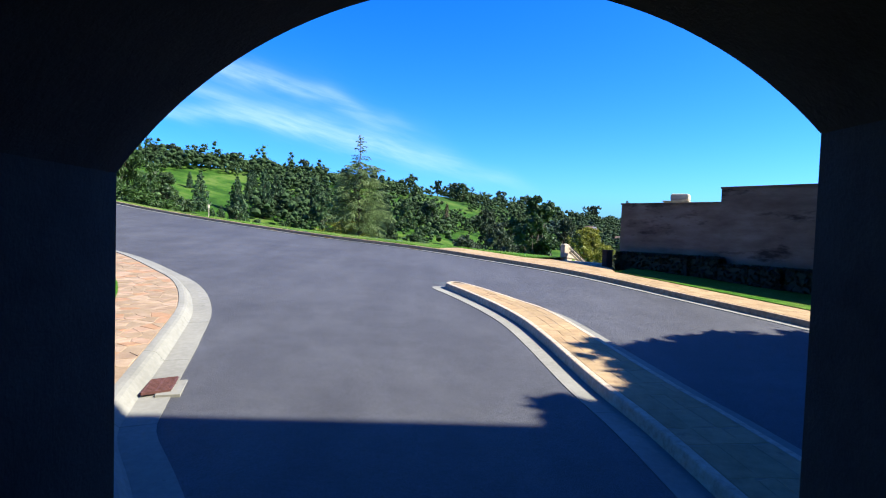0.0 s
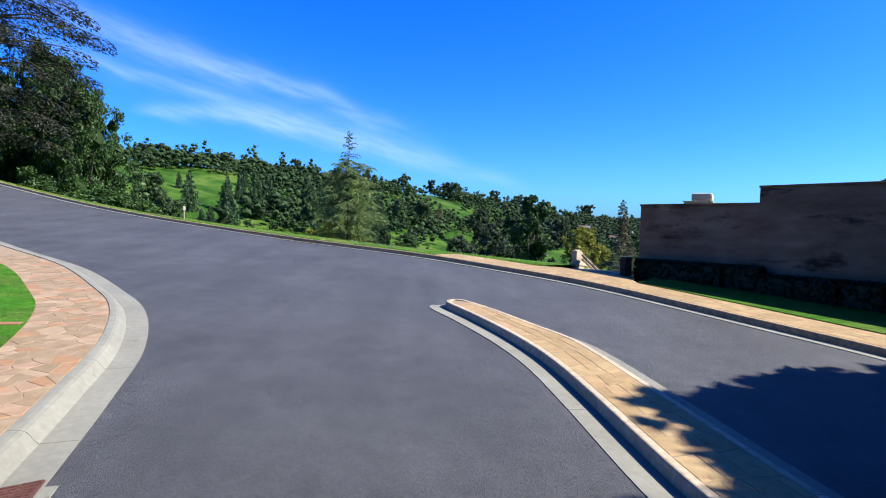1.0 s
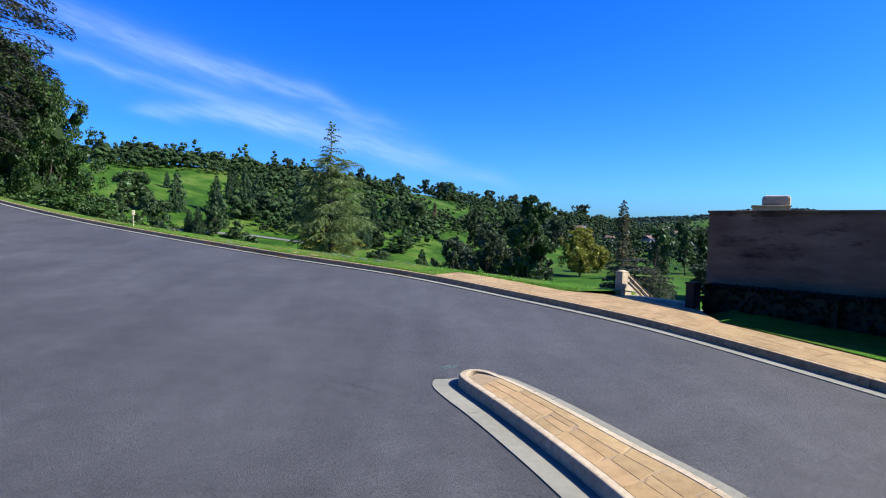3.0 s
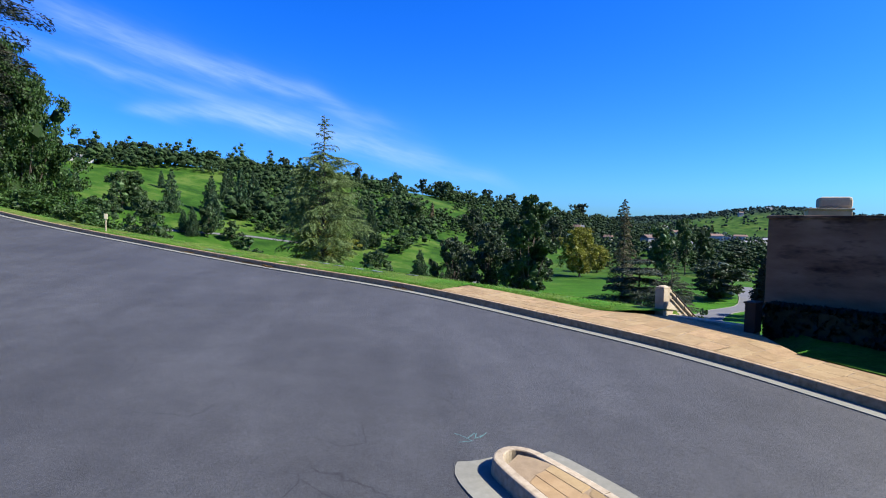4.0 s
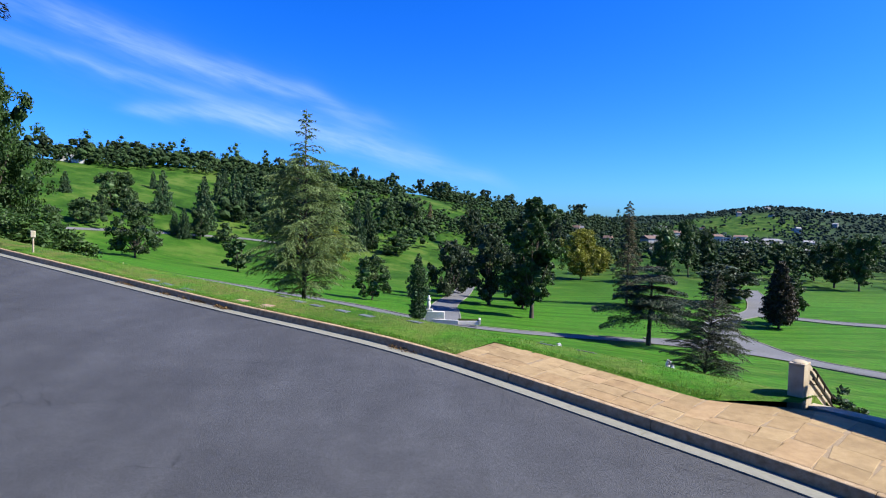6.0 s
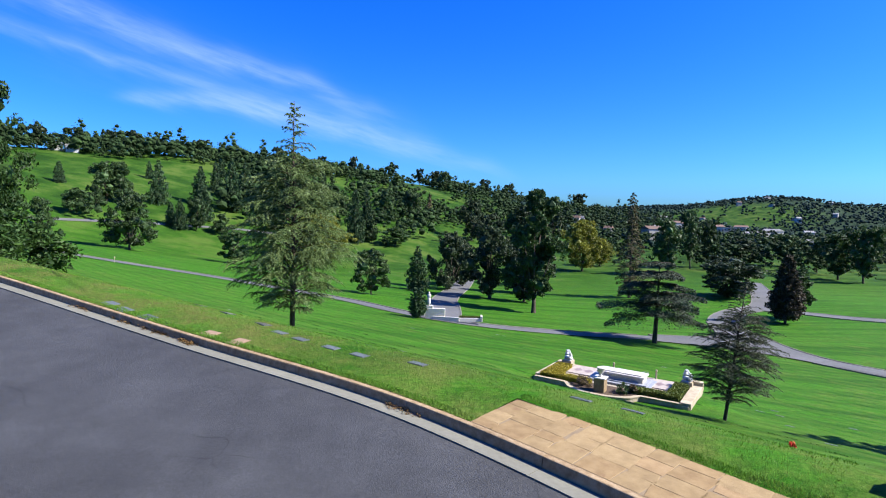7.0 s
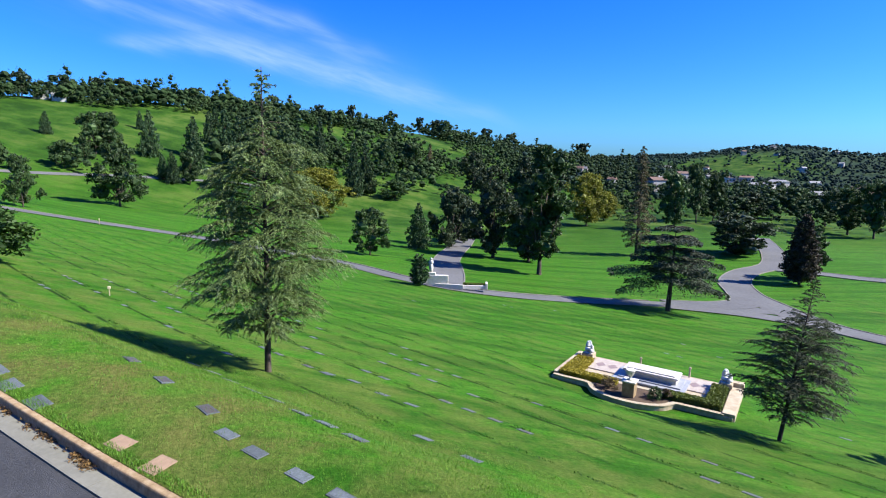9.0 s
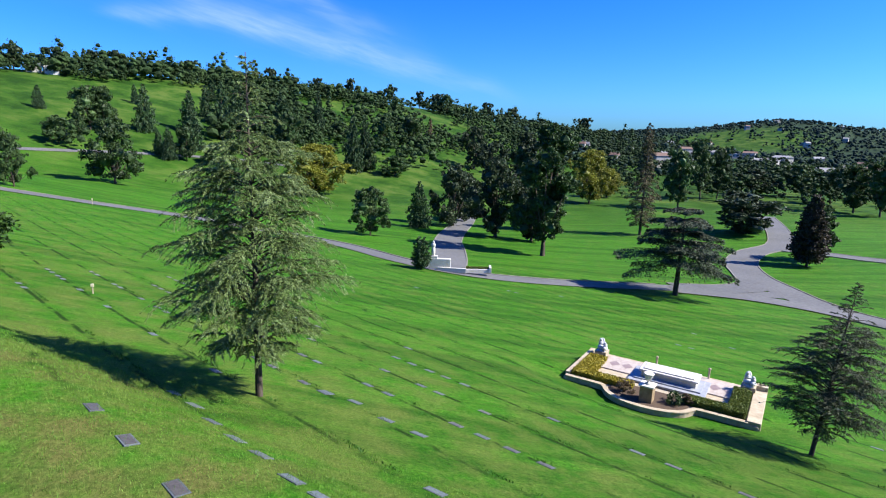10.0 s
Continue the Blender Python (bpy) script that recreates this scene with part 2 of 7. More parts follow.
def make_grass(name):
    """Mown turf: fine blades, worn rows with painted marker-edge shade, dry patches of two sizes."""
    mt = bpy.data.materials.new(name)
    mt.use_nodes = True
    t = mt.node_tree
    bs = t.nodes["Principled BSDF"]
    co = t.nodes.new("ShaderNodeTexCoord").outputs["Object"]

    def noise_of(vec, scale, detail, rough=0.6):
        n = nt(t, "ShaderNodeTexNoise", Scale=scale, Detail=detail, Roughness=rough)
        t.links.new(vec, n.inputs["Vector"])
        return n.outputs[0]

    def ramp(fac, stops):
        r = t.nodes.new("ShaderNodeValToRGB")
        while len(r.color_ramp.elements) < len(stops):
            r.color_ramp.elements.new(0.5)
        for e, (p, c) in zip(r.color_ramp.elements, stops):
            e.position, e.color = p, (*c, 1)
        t.links.new(fac, r.inputs[0])
        return r.outputs[0]

    def mix(fac, a, b):
        m = t.nodes.new("ShaderNodeMix")
        m.data_type = "RGBA"
        t.links.new(fac, m.inputs[0])
        t.links.new(a, m.inputs[6])
        t.links.new(b, m.inputs[7])
        return m.outputs[2]

    def span(fac, lo, hi, to=1.0):
        m = t.nodes.new("ShaderNodeMapRange")
        m.inputs["From Min"].default_value, m.inputs["From Max"].default_value, m.inputs["To Max"].default_value = lo, hi, to
        t.links.new(fac, m.inputs["Value"])
        return m.outputs[0]

    rows = t.nodes.new("ShaderNodeMapping")
    rows.inputs["Rotation"].default_value = (0, 0, radians(48.3))
    rows.inputs["Scale"].default_value = (0.10, 1.15, 0.4)
    t.links.new(co, rows.inputs["Vector"])
    fine = noise_of(co, 9.0, 12.0, 0.92)
    green = ramp(fine, ((0.38, (0.007, 0.04, 0.002)), (0.5, (0.027, 0.115, 0.005)), (0.62, (0.062, 0.185, 0.013))))
    dry = ramp(fine, ((0.38, (0.03, 0.048, 0.008)), (0.5, (0.085, 0.112, 0.022)), (0.62, (0.165, 0.172, 0.048))))
    deep = ramp(fine, ((0.38, (0.004, 0.02, 0.002)), (0.5, (0.012, 0.055, 0.003)), (0.62, (0.027, 0.088, 0.006))))
    streak = noise_of(rows.outputs[0], 1.0, 4.0, 0.62)
    patch = noise_of(co, 0.16, 5.0, 0.62)
    col = mix(span(streak, 0.46, 0.66, 0.55), green, deep)
    col = mix(span(patch, 0.56, 0.74, 0.5), col, dry)
    col = mix(span(noise_of(rows.outputs[0], 2.7, 3.0), 0.55, 0.68, 0.45), col, dry)
    col = mix(span(noise_of(co, 1.3, 6.0, 0.7), 0.53, 0.68, 0.42), col, dry)
    col = mix(span(noise_of(co, 2.1, 6.0, 0.75), 0.55, 0.68, 0.6), col, deep)
    lush = ramp(fine, ((0.38, (0.020, 0.075, 0.004)), (0.62, (0.105, 0.235, 0.022))))
    col = mix(span(noise_of(co, 3.4, 9.0, 0.8), 0.50, 0.62, 0.65), col, lush)
    mottle = noise_of(co, 0.30, 14.0, 0.82)
    col = mix(span(mottle, 0.54, 0.66, 0.75), col, dry)
    col = mix(span(mottle, 0.46, 0.35, 0.85), col, deep)
    # mown bands on the lawns beyond the road
    mown = t.nodes.new("ShaderNodeMapping")
    mown.inputs["Rotation"].default_value = (0, 0, radians(-12))
    mown.inputs["Scale"].default_value = (0.012, 0.28, 0.1)
    t.links.new(co, mown.inputs["Vector"])
    col = mix(span(noise_of(mown.outputs[0], 1.0, 5.0, 0.7), 0.47, 0.60, 0.7), col, deep)
    # unwatered turf by the kerb, and duller grass on the hills
    kerbside = t.nodes.new("ShaderNodeVectorMath")
    kerbside.operation = "DOT_PRODUCT"
    kerbside.inputs[1].default_value = (0.58, 0.81, 0)
    t.links.new(co, kerbside.inputs[0])
    parts = t.nodes.new("ShaderNodeSeparateXYZ")
    t.links.new(co, parts.inputs[0])
    edge = t.nodes.new("ShaderNodeMath")
    edge.operation = "MULTIPLY"
    t.links.new(span(kerbside.outputs["Value"], 34.0, 26.0), edge.inputs[0])
    t.links.new(span(kerbside.outputs["Value"], 20.0, 22.0), edge.inputs[1])
    zone = edge.outputs[0]
    west = span(parts.outputs[0], 6.0, -3.0)
    both = t.nodes.new("ShaderNodeMath")
    both.operation = "MULTIPLY"
    t.links.new(zone, both.inputs[0])
    t.links.new(west, both.inputs[1])
    spots = t.nodes.new("ShaderNodeMath")
    spots.operation = "MULTIPLY"
    t.links.new(both.outputs[0], spots.inputs[0])
    t.links.new(span(noise_of(co, 0.55, 5.0, 0.65), 0.44, 0.62, 0.75), spots.inputs[1])
    straw = ramp(fine, ((0.38, (0.034, 0.028, 0.009)), (0.5, (0.1, 0.085, 0.028)), (0.62, (0.19, 0.16, 0.058))))
    col = mix(spots.outputs[0], col, straw)
    worn = t.nodes.new("ShaderNodeMath")
    worn.operation = "MULTIPLY"
    t.links.new(span(kerbside.outputs["Value"], 60.0, 36.0), worn.inputs[0])
    t.links.new(span(noise_of(co, 0.42, 8.0, 0.7), 0.44, 0.60, 0.62), worn.inputs[1])
    col = mix(worn.outputs[0], col, dry)
    rough = noise_of(co, 0.045, 14.0, 0.72)
    hill = ramp(rough, ((0.40, (0.009, 0.028, 0.004)), (0.5, (0.024, 0.060, 0.007)), (0.60, (0.060, 0.090, 0.018))))
    col = mix(span(parts.outputs[1], 170.0, 270.0, 0.85), col, hill)
    # dark scrub on the farther hill, tinted blue with distance, but for one open field
    field = t.nodes.new("ShaderNodeVectorMath")
    field.operation = "DISTANCE"
    field.inputs[1].default_value = (740, 1190, 15)
    t.links.new(co, field.inputs[0])
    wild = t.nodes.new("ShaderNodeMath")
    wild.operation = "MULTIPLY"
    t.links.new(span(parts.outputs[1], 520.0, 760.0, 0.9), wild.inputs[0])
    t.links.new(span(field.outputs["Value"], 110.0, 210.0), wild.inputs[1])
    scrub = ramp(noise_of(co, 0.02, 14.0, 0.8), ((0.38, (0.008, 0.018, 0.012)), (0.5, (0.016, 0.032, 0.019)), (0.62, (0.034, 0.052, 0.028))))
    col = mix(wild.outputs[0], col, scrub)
    # shade of the sunken marker rows painted in as dark lines, broken by turf
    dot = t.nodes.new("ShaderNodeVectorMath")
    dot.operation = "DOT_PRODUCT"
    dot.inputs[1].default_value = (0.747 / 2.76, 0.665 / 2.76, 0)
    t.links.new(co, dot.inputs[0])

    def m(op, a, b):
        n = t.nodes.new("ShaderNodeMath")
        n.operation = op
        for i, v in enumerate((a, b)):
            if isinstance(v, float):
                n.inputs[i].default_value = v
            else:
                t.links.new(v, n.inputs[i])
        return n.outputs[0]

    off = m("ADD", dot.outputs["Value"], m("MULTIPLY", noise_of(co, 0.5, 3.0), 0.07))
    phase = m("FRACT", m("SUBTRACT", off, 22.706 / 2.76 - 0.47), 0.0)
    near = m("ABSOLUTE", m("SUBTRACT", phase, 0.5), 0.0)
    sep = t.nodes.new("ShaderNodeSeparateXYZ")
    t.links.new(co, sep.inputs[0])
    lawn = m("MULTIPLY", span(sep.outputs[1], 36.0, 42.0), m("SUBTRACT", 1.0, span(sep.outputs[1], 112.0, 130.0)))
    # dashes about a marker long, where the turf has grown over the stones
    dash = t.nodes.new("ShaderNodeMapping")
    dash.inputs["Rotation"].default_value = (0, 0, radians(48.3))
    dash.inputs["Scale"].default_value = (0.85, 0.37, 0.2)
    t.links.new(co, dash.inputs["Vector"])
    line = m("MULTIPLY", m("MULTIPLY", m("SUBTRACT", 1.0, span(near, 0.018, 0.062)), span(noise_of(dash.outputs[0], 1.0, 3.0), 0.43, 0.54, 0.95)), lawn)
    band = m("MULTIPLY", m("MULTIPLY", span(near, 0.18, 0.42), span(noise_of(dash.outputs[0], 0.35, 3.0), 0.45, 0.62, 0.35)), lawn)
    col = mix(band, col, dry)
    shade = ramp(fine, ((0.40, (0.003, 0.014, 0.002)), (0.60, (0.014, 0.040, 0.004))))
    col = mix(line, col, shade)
    t.links.new(col, bs.inputs["Base Color"])
    bs.inputs["Roughness"].default_value, bs.inputs["Specular IOR Level"].default_value = 0.85, 0.06
    b = t.nodes.new("ShaderNodeBump")
    b.inputs["Strength"].default_value, b.inputs["Distance"].default_value = 0.7, 0.04
    t.links.new(noise_of(co, 45.0, 6.0, 0.75), b.inputs["Height"])
    t.links.new(b.outputs[0], bs.inputs["Normal"])
    return mt


GRASS = make_grass("grass")
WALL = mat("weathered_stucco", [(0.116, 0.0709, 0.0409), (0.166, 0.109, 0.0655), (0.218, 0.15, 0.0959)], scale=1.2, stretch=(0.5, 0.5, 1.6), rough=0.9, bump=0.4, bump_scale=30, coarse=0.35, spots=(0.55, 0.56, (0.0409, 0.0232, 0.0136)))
STONE = mat("pale_stone", [(0.26, 0.207, 0.139), (0.329, 0.273, 0.195), (0.378, 0.329, 0.248)], scale=3, rough=0.85, bump=0.3, bump_scale=30, coarse=0.8)
TAN_STONE = mat("tan_stone", [(0.167, 0.118, 0.0619), (0.236, 0.167, 0.0929), (0.279, 0.211, 0.13)], scale=5, rough=0.85, bump=0.2, coarse=1.0)
# gateway stone far darker than its likely tan, with the passage's shade put in
DARKENED_STONE = mat("darkened_stone", [(0.0215, 0.0159, 0.0116), (0.0323, 0.0245, 0.0181), (0.043, 0.0335, 0.0249)], scale=2, rough=0.9, bump=0.4, bump_scale=25, coarse=0.6)
MARBLE = mat("white_marble", [(0.409, 0.38, 0.343), (0.475, 0.445, 0.409), (0.526, 0.504, 0.468)], scale=4, rough=0.45, bump=0.05, spec=0.5)
IRON = mat("dark_iron", [(0.024, 0.02, 0.0176), (0.048, 0.04, 0.036)], scale=12, rough=0.6, bump=0.2, metal=0.6)
RUST = mat("rusty_iron", [(0.056, 0.024, 0.02), (0.112, 0.048, 0.04)], scale=14, rough=0.75, bump=0.3, metal=0.3)
BARK = mat("bark", [(0.0252, 0.0189, 0.0144), (0.0495, 0.0387, 0.0297), (0.081, 0.0648, 0.0504)], scale=6, rough=0.95, bump=0.8, bump_scale=18, stretch=(1, 1, 0.25))
L_OAK = mat("oak_leaves", [(0.020, 0.045, 0.012), (0.035, 0.07, 0.018), (0.05, 0.09, 0.025)], scale=0.6, rough=0.6, bump=0, per_island=0.45, per_object=0.18, leaf=0.25)
L_PINE = mat("pine_needles", [(0.016, 0.045, 0.016), (0.03, 0.065, 0.022), (0.045, 0.085, 0.03)], scale=0.6, rough=0.6, bump=0, per_island=0.45, per_object=0.15, leaf=0.2)
L_GREEN = mat("bright_leaves", [(0.0176, 0.044, 0.008), (0.0288, 0.0656, 0.0112), (0.0464, 0.088, 0.016)], scale=0.6, rough=0.6, bump=0, per_island=0.4, per_object=0.15, leaf=0.3)
L_CEDAR = mat("silver_green_needles", [(0.056, 0.092, 0.024), (0.108, 0.158, 0.046), (0.22, 0.285, 0.125)], scale=1.4, rough=0.6, bump=0, per_island=0.5, leaf=0.28)
L_BLUE = mat("blue_green_needles", [(0.0206, 0.0344, 0.0189), (0.0344, 0.0516, 0.0275), (0.0533, 0.0722, 0.0413)], scale=0.8, rough=0.65, bump=0, per_island=0.4, leaf=0.2)
L_WOOD = mat("woodland_leaves", [(0.0117, 0.0249, 0.00804), (0.0197, 0.038, 0.0117), (0.0307, 0.0541, 0.0175)], scale=0.05, rough=0.75, bump=0.6, bump_scale=1.5, per_island=0.45, spec=0.1)
L_SOMBRE = mat("sombre_needles", [(0.0096, 0.0137, 0.0066), (0.0162, 0.0209, 0.0102), (0.027, 0.0302, 0.0156)], scale=0.4, rough=0.7, bump=0, per_island=0.4, leaf=0.15)
L_YOUNG = mat("grey_green_needles", [(0.031, 0.0413, 0.0206), (0.0468, 0.0598, 0.031), (0.0688, 0.084, 0.0468)], scale=0.8, rough=0.65, bump=0, per_island=0.4, leaf=0.25)
L_YELLOW = mat("yellow_green_leaves", [(0.0963, 0.11, 0.0103), (0.142, 0.151, 0.0142), (0.194, 0.187, 0.0226)], scale=0.6, rough=0.6, bump=0, per_island=0.35, leaf=0.3)
L_RUSTY = mat("rust_brown_needles", [(0.022, 0.019, 0.011), (0.036, 0.029, 0.017), (0.055, 0.042, 0.025)], scale=0.6, rough=0.7, bump=0, per_island=0.4, leaf=0.15)
L_DARK = mat("dark_oak_leaves", [(0.014, 0.028, 0.010), (0.024, 0.042, 0.015), (0.038, 0.06, 0.022)], scale=0.6, rough=0.6, bump=0, per_island=0.4, per_object=0.12, leaf=0.2)
L_OLIVE = mat("olive_needles", [(0.050, 0.048, 0.022), (0.080, 0.072, 0.034), (0.115, 0.098, 0.050)], scale=0.6, rough=0.7, bump=0, per_island=0.4, leaf=0.2)
L_BROWN = mat("brown_needles", [(0.07, 0.05, 0.03), (0.11, 0.08, 0.045), (0.14, 0.11, 0.06)], scale=0.6, rough=0.7, bump=0, per_island=0.4, leaf=0.2)

# ---------------------------------------------------------------- mesh helpers


def mesh_ob(name, verts, faces, material, parent=None, smooth=False, label=""):
    me = bpy.data.meshes.new(name)
    me.from_pydata([tuple(map(float, v)) for v in verts] if not isinstance(verts, np.ndarray) else verts.tolist(), [], faces if not isinstance(faces, np.ndarray) else faces.tolist())
    if smooth:
        me.polygons.foreach_set("use_smooth", [True] * len(me.polygons))
    me.materials.append(material)
    me.update()
    ob = new(name, me)
    if parent is not None:
        ob.parent = parent
    if label:
        tagged(ob, label)
    return ob


def part(name, bm, material, parent, label="", smooth=False):
    me = bpy.data.meshes.new(name)
    bmesh.ops.recalc_face_normals(bm, faces=bm.faces)
    bm.to_mesh(me)
    bm.free()
    if smooth:
        me.polygons.foreach_set("use_smooth", [True] * len(me.polygons))
    me.materials.append(material)
    ob = new(name, me)
    if parent is not None:
        ob.parent = parent
    if label:
        tagged(ob, label)
    return ob


def empty(name, m, label, category, group="", kind=""):
    e = new(name)
    e.matrix_basis = m
    return tagged(e, label, category, group, kind)


def box(bm, cx, cy, cz, sx, sy, sz, rz=0.0, bevel=0.0):
    r = bmesh.ops.create_cube(bm, size=1.0, matrix=Matrix.Translation((cx, cy, cz)) @ Matrix.Rotation(rz, 4, "Z") @ Matrix.Diagonal((sx, sy, sz, 1)))
    if bevel:
        edges = list({e for v in r["verts"] for e in v.link_edges})
        bmesh.ops.bevel(bm, geom=edges, offset=bevel, segments=2, affect="EDGES", profile=0.5)
    return bm


def smoothstep(a, b, x):
    t = np.clip((np.asarray(x, float) - a) / (b - a), 0, 1)
    return t * t * (3 - 2 * t)


def spline(points, step=0.3):
    """Catmull-Rom through the points, resampled at even steps."""
    p = np.array(points, float)
    p = np.vstack([2 * p[0] - p[1], p, 2 * p[-1] - p[-2]])
    out = []
    for i in range(1, len(p) - 2):
        t = np.linspace(0, 1, 40, endpoint=False)[:, None]
        a, b, c, d = p[i - 1 : i + 3]
        out.append(0.5 * (2 * b + (c - a) * t + (2 * a - 5 * b + 4 * c - d) * t**2 + (3 * b - a - 3 * c + d) * t**3))
    q = np.vstack([*out, p[-2:-1]])
    s = np.r_[0, np.cumsum(np.hypot(*np.diff(q, axis=0).T))]
    u = np.linspace(0, s[-1], max(2, int(s[-1] / step) + 1))
    return np.c_[np.interp(u, s, q[:, 0]), np.interp(u, s, q[:, 1])]


def normals(path):
    """Unit normals to the left of the way along the path."""
    d = np.gradient(path, axis=0)
    d /= np.hypot(*d.T)[:, None]
    return np.c_[-d[:, 1], d[:, 0]]


# ---------------------------------------------------------------- landform
FAR_KERB = spline([(15.5, -6), (13.6, 4.5), (11.95, 10.2), (10.2, 14.4), (7.5, 20.2), (4.4, 24.3), (0.1, 29.0), (-5.5, 33.1), (-13.2, 38.5), (-23.5, 45.2), (-43, 58.5), (-75, 78)], 0.3)
KERB_H = 0.2


def road_z(x, y):
    x, y = np.clip(x, -75, 40), np.clip(y, -35, 80)
    u = np.maximum(0, (x - 0.1) * -0.82 + (y - 29.4) * 0.57)
    return -1.5356 - 0.0135 * x + 0.058 * y + 0.001 * u**2


LAWN = (-10.882, -6.317, -4.859, 1.466, 1.665, 11.048, -4.93, 0.655, -1.369)


def lawn_z(x, y):
    x, y = np.clip(x, -90, 130) / 50, (np.clip(y, 5, 260) - 30) / 100
    e, g = np.exp(-y / 0.5), np.exp(-y / 0.15)
    k = LAWN
    return k[0] + k[1] * x + k[2] * y + k[3] * x * x + k[4] * x * y + k[5] * e + k[6] * x * e + k[7] * g + k[8] * x * g


def beyond_kerb(x, y):
    """Signed distance outwards from the far kerb (positive on the lawn's side)."""
    x, y = np.asarray(x, float).ravel(), np.asarray(y, float).ravel()
    p, n = FAR_KERB[::3], -normals(FAR_KERB)[::3]
    out = np.empty(len(x))
    for i in range(0, len(x), 4000):
        dx, dy = x[i : i + 4000, None] - p[:, 0], y[i : i + 4000, None] - p[:, 1]
        k = np.argmin(dx * dx + dy * dy, axis=1)
        r = np.arange(len(k))
        side = np.sign(dx[r, k] * n[k, 0] + dy[r, k] * n[k, 1])
        out[i : i + 4000] = side * np.sqrt(dx[r, k] ** 2 + dy[r, k] ** 2)
    return out


def kerb_index(x, y):
    """Index of the nearest point of the far kerb."""
    x, y = np.asarray(x, float).ravel(), np.asarray(y, float).ravel()
    out = np.empty(len(x), int)
    for i in range(0, len(x), 4000):
        out[i : i + 4000] = np.argmin((x[i : i + 4000, None] - FAR_KERB[:, 0]) ** 2 + (y[i : i + 4000, None] - FAR_KERB[:, 1]) ** 2, axis=1)
    return out


def hills_z(x, y):
    """Ridge to the left and ahead that sinks to the right, and a farther hill beyond the town."""
    r, az = np.hypot(x, y - 25), np.degrees(np.arctan2(x, y - 25))          # clockwise from +y
    elev = np.interp(az, [-90, -45, -32, -24, -15, -5, 6, 17, 22.6, 28, 40], [5.2, 4.5, 4.2, 4.45, 4.3, 3.45, 2.25, 0.95, 0.2, -0.6, -1.5])
    crest = np.interp(az, [-90, -33, -16, 0.5, 12, 23, 35], [330, 400, 470, 560, 650, 760, 820])
    foot = np.interp(az, [-90, -33, -16, 0.5, 12, 23], [90, 190, 210, 240, 300, 420])
    low = np.interp(az, [-60, -33, -16, 0.5, 12, 40], [-2, -9, -15, -18, -19.5, -20])
    s = np.clip((r - foot) / (crest - foot), 0, 1)
    top = 6.8 + crest * np.tan(np.radians(elev))
    z = low + (top - low) * (0.65 * s + 0.35 * s * s * (3 - 2 * s))
    z = z - np.maximum(0, r - crest) * 0.05
    far = np.interp(az, [10, 18, 25, 29, 32, 36, 39, 41, 44, 52, 70], [0.3, 0.6, 1.05, 1.3, 1.7, 2.1, 1.9, 1.5, 1.35, 1.0, 0.5])
    z2 = -26 + (26 + 6.8 + 1700 * np.tan(np.radians(far))) * smoothstep(1050, 1700, r) - np.maximum(0, r - 1750) * 0.03
    return np.maximum(z, z2) + 2.0 * np.sin(x / 61.0 + 1.3) * np.sin(y / 83.0) * smoothstep(250, 500, r)


def ground_z(x, y):
    x, y = np.asarray(x, float).ravel(), np.asarray(y, float).ravel()
    d = beyond_kerb(x, y)
    r = np.hypot(x, y - 25)
    lawn = lawn_z(x, y)
    far = hills_z(x, y)
    ahead = smoothstep(20, 60, y)
    b = smoothstep(150, 260, r)
    z = lawn * (1 - b) + (far * ahead + (lawn - 2) * (1 - ahead)) * b
    du, dv = (x - 10.9) * 0.782 - (y - 57.7) * 0.622, (x - 10.9) * 0.622 + (y - 57.7) * 0.782
    flat = 1 - smoothstep(0.75, 1.5, np.sqrt(((du - 5.2) / 6.6) ** 2 + ((dv - 2.1) / 4.6) ** 2))
    z = z + (-8.08 - z) * flat
    rim = road_z(x, y) + KERB_H - 0.02
    q = smoothstep(1.2, 3.4, (x - 8.4) * 0.6 - (y - 24.6) * 0.8) * (1 - smoothstep(18, 30, x))
    w = 1.5 * smoothstep(-0.6, 1.2, (x - 1.4) * 0.66 - (y - 27.9) * 0.75)
    fall = np.clip((d - w - 0.4) / 6.6, 0, 1)
    brink = smoothstep(-0.6, 1.2, (x - 1.4) * 0.66 - (y - 27.9) * 0.75) * 0.95
    fall = smoothstep(0.4, 7.0, d - w) * (1 - brink) + (1 - (1 - fall) ** 2) * brink
    z = rim + (z - rim) * (fall * (1 - q) + smoothstep(7.5, 16.0, d) * q)
    su, sv = (x - 8.35) * 0.6 - (y - 24.9) * 0.8, (x - 8.35) * 0.8 + (y - 24.9) * 0.6
    top = road_z(8.4, 24.2) + KERB_H - 0.01
    z = np.where((su > 0.12) & (su < 2.5) & (sv > 0.05) & (sv < 7), np.minimum(z, np.maximum(top - 0.53 * sv - 0.3, top - 1.8)), z)
    return np.where(d < 0.12, road_z(x, y) - 0.45, z)

# ---------------------------------------------------------------- ground, road, kerbs


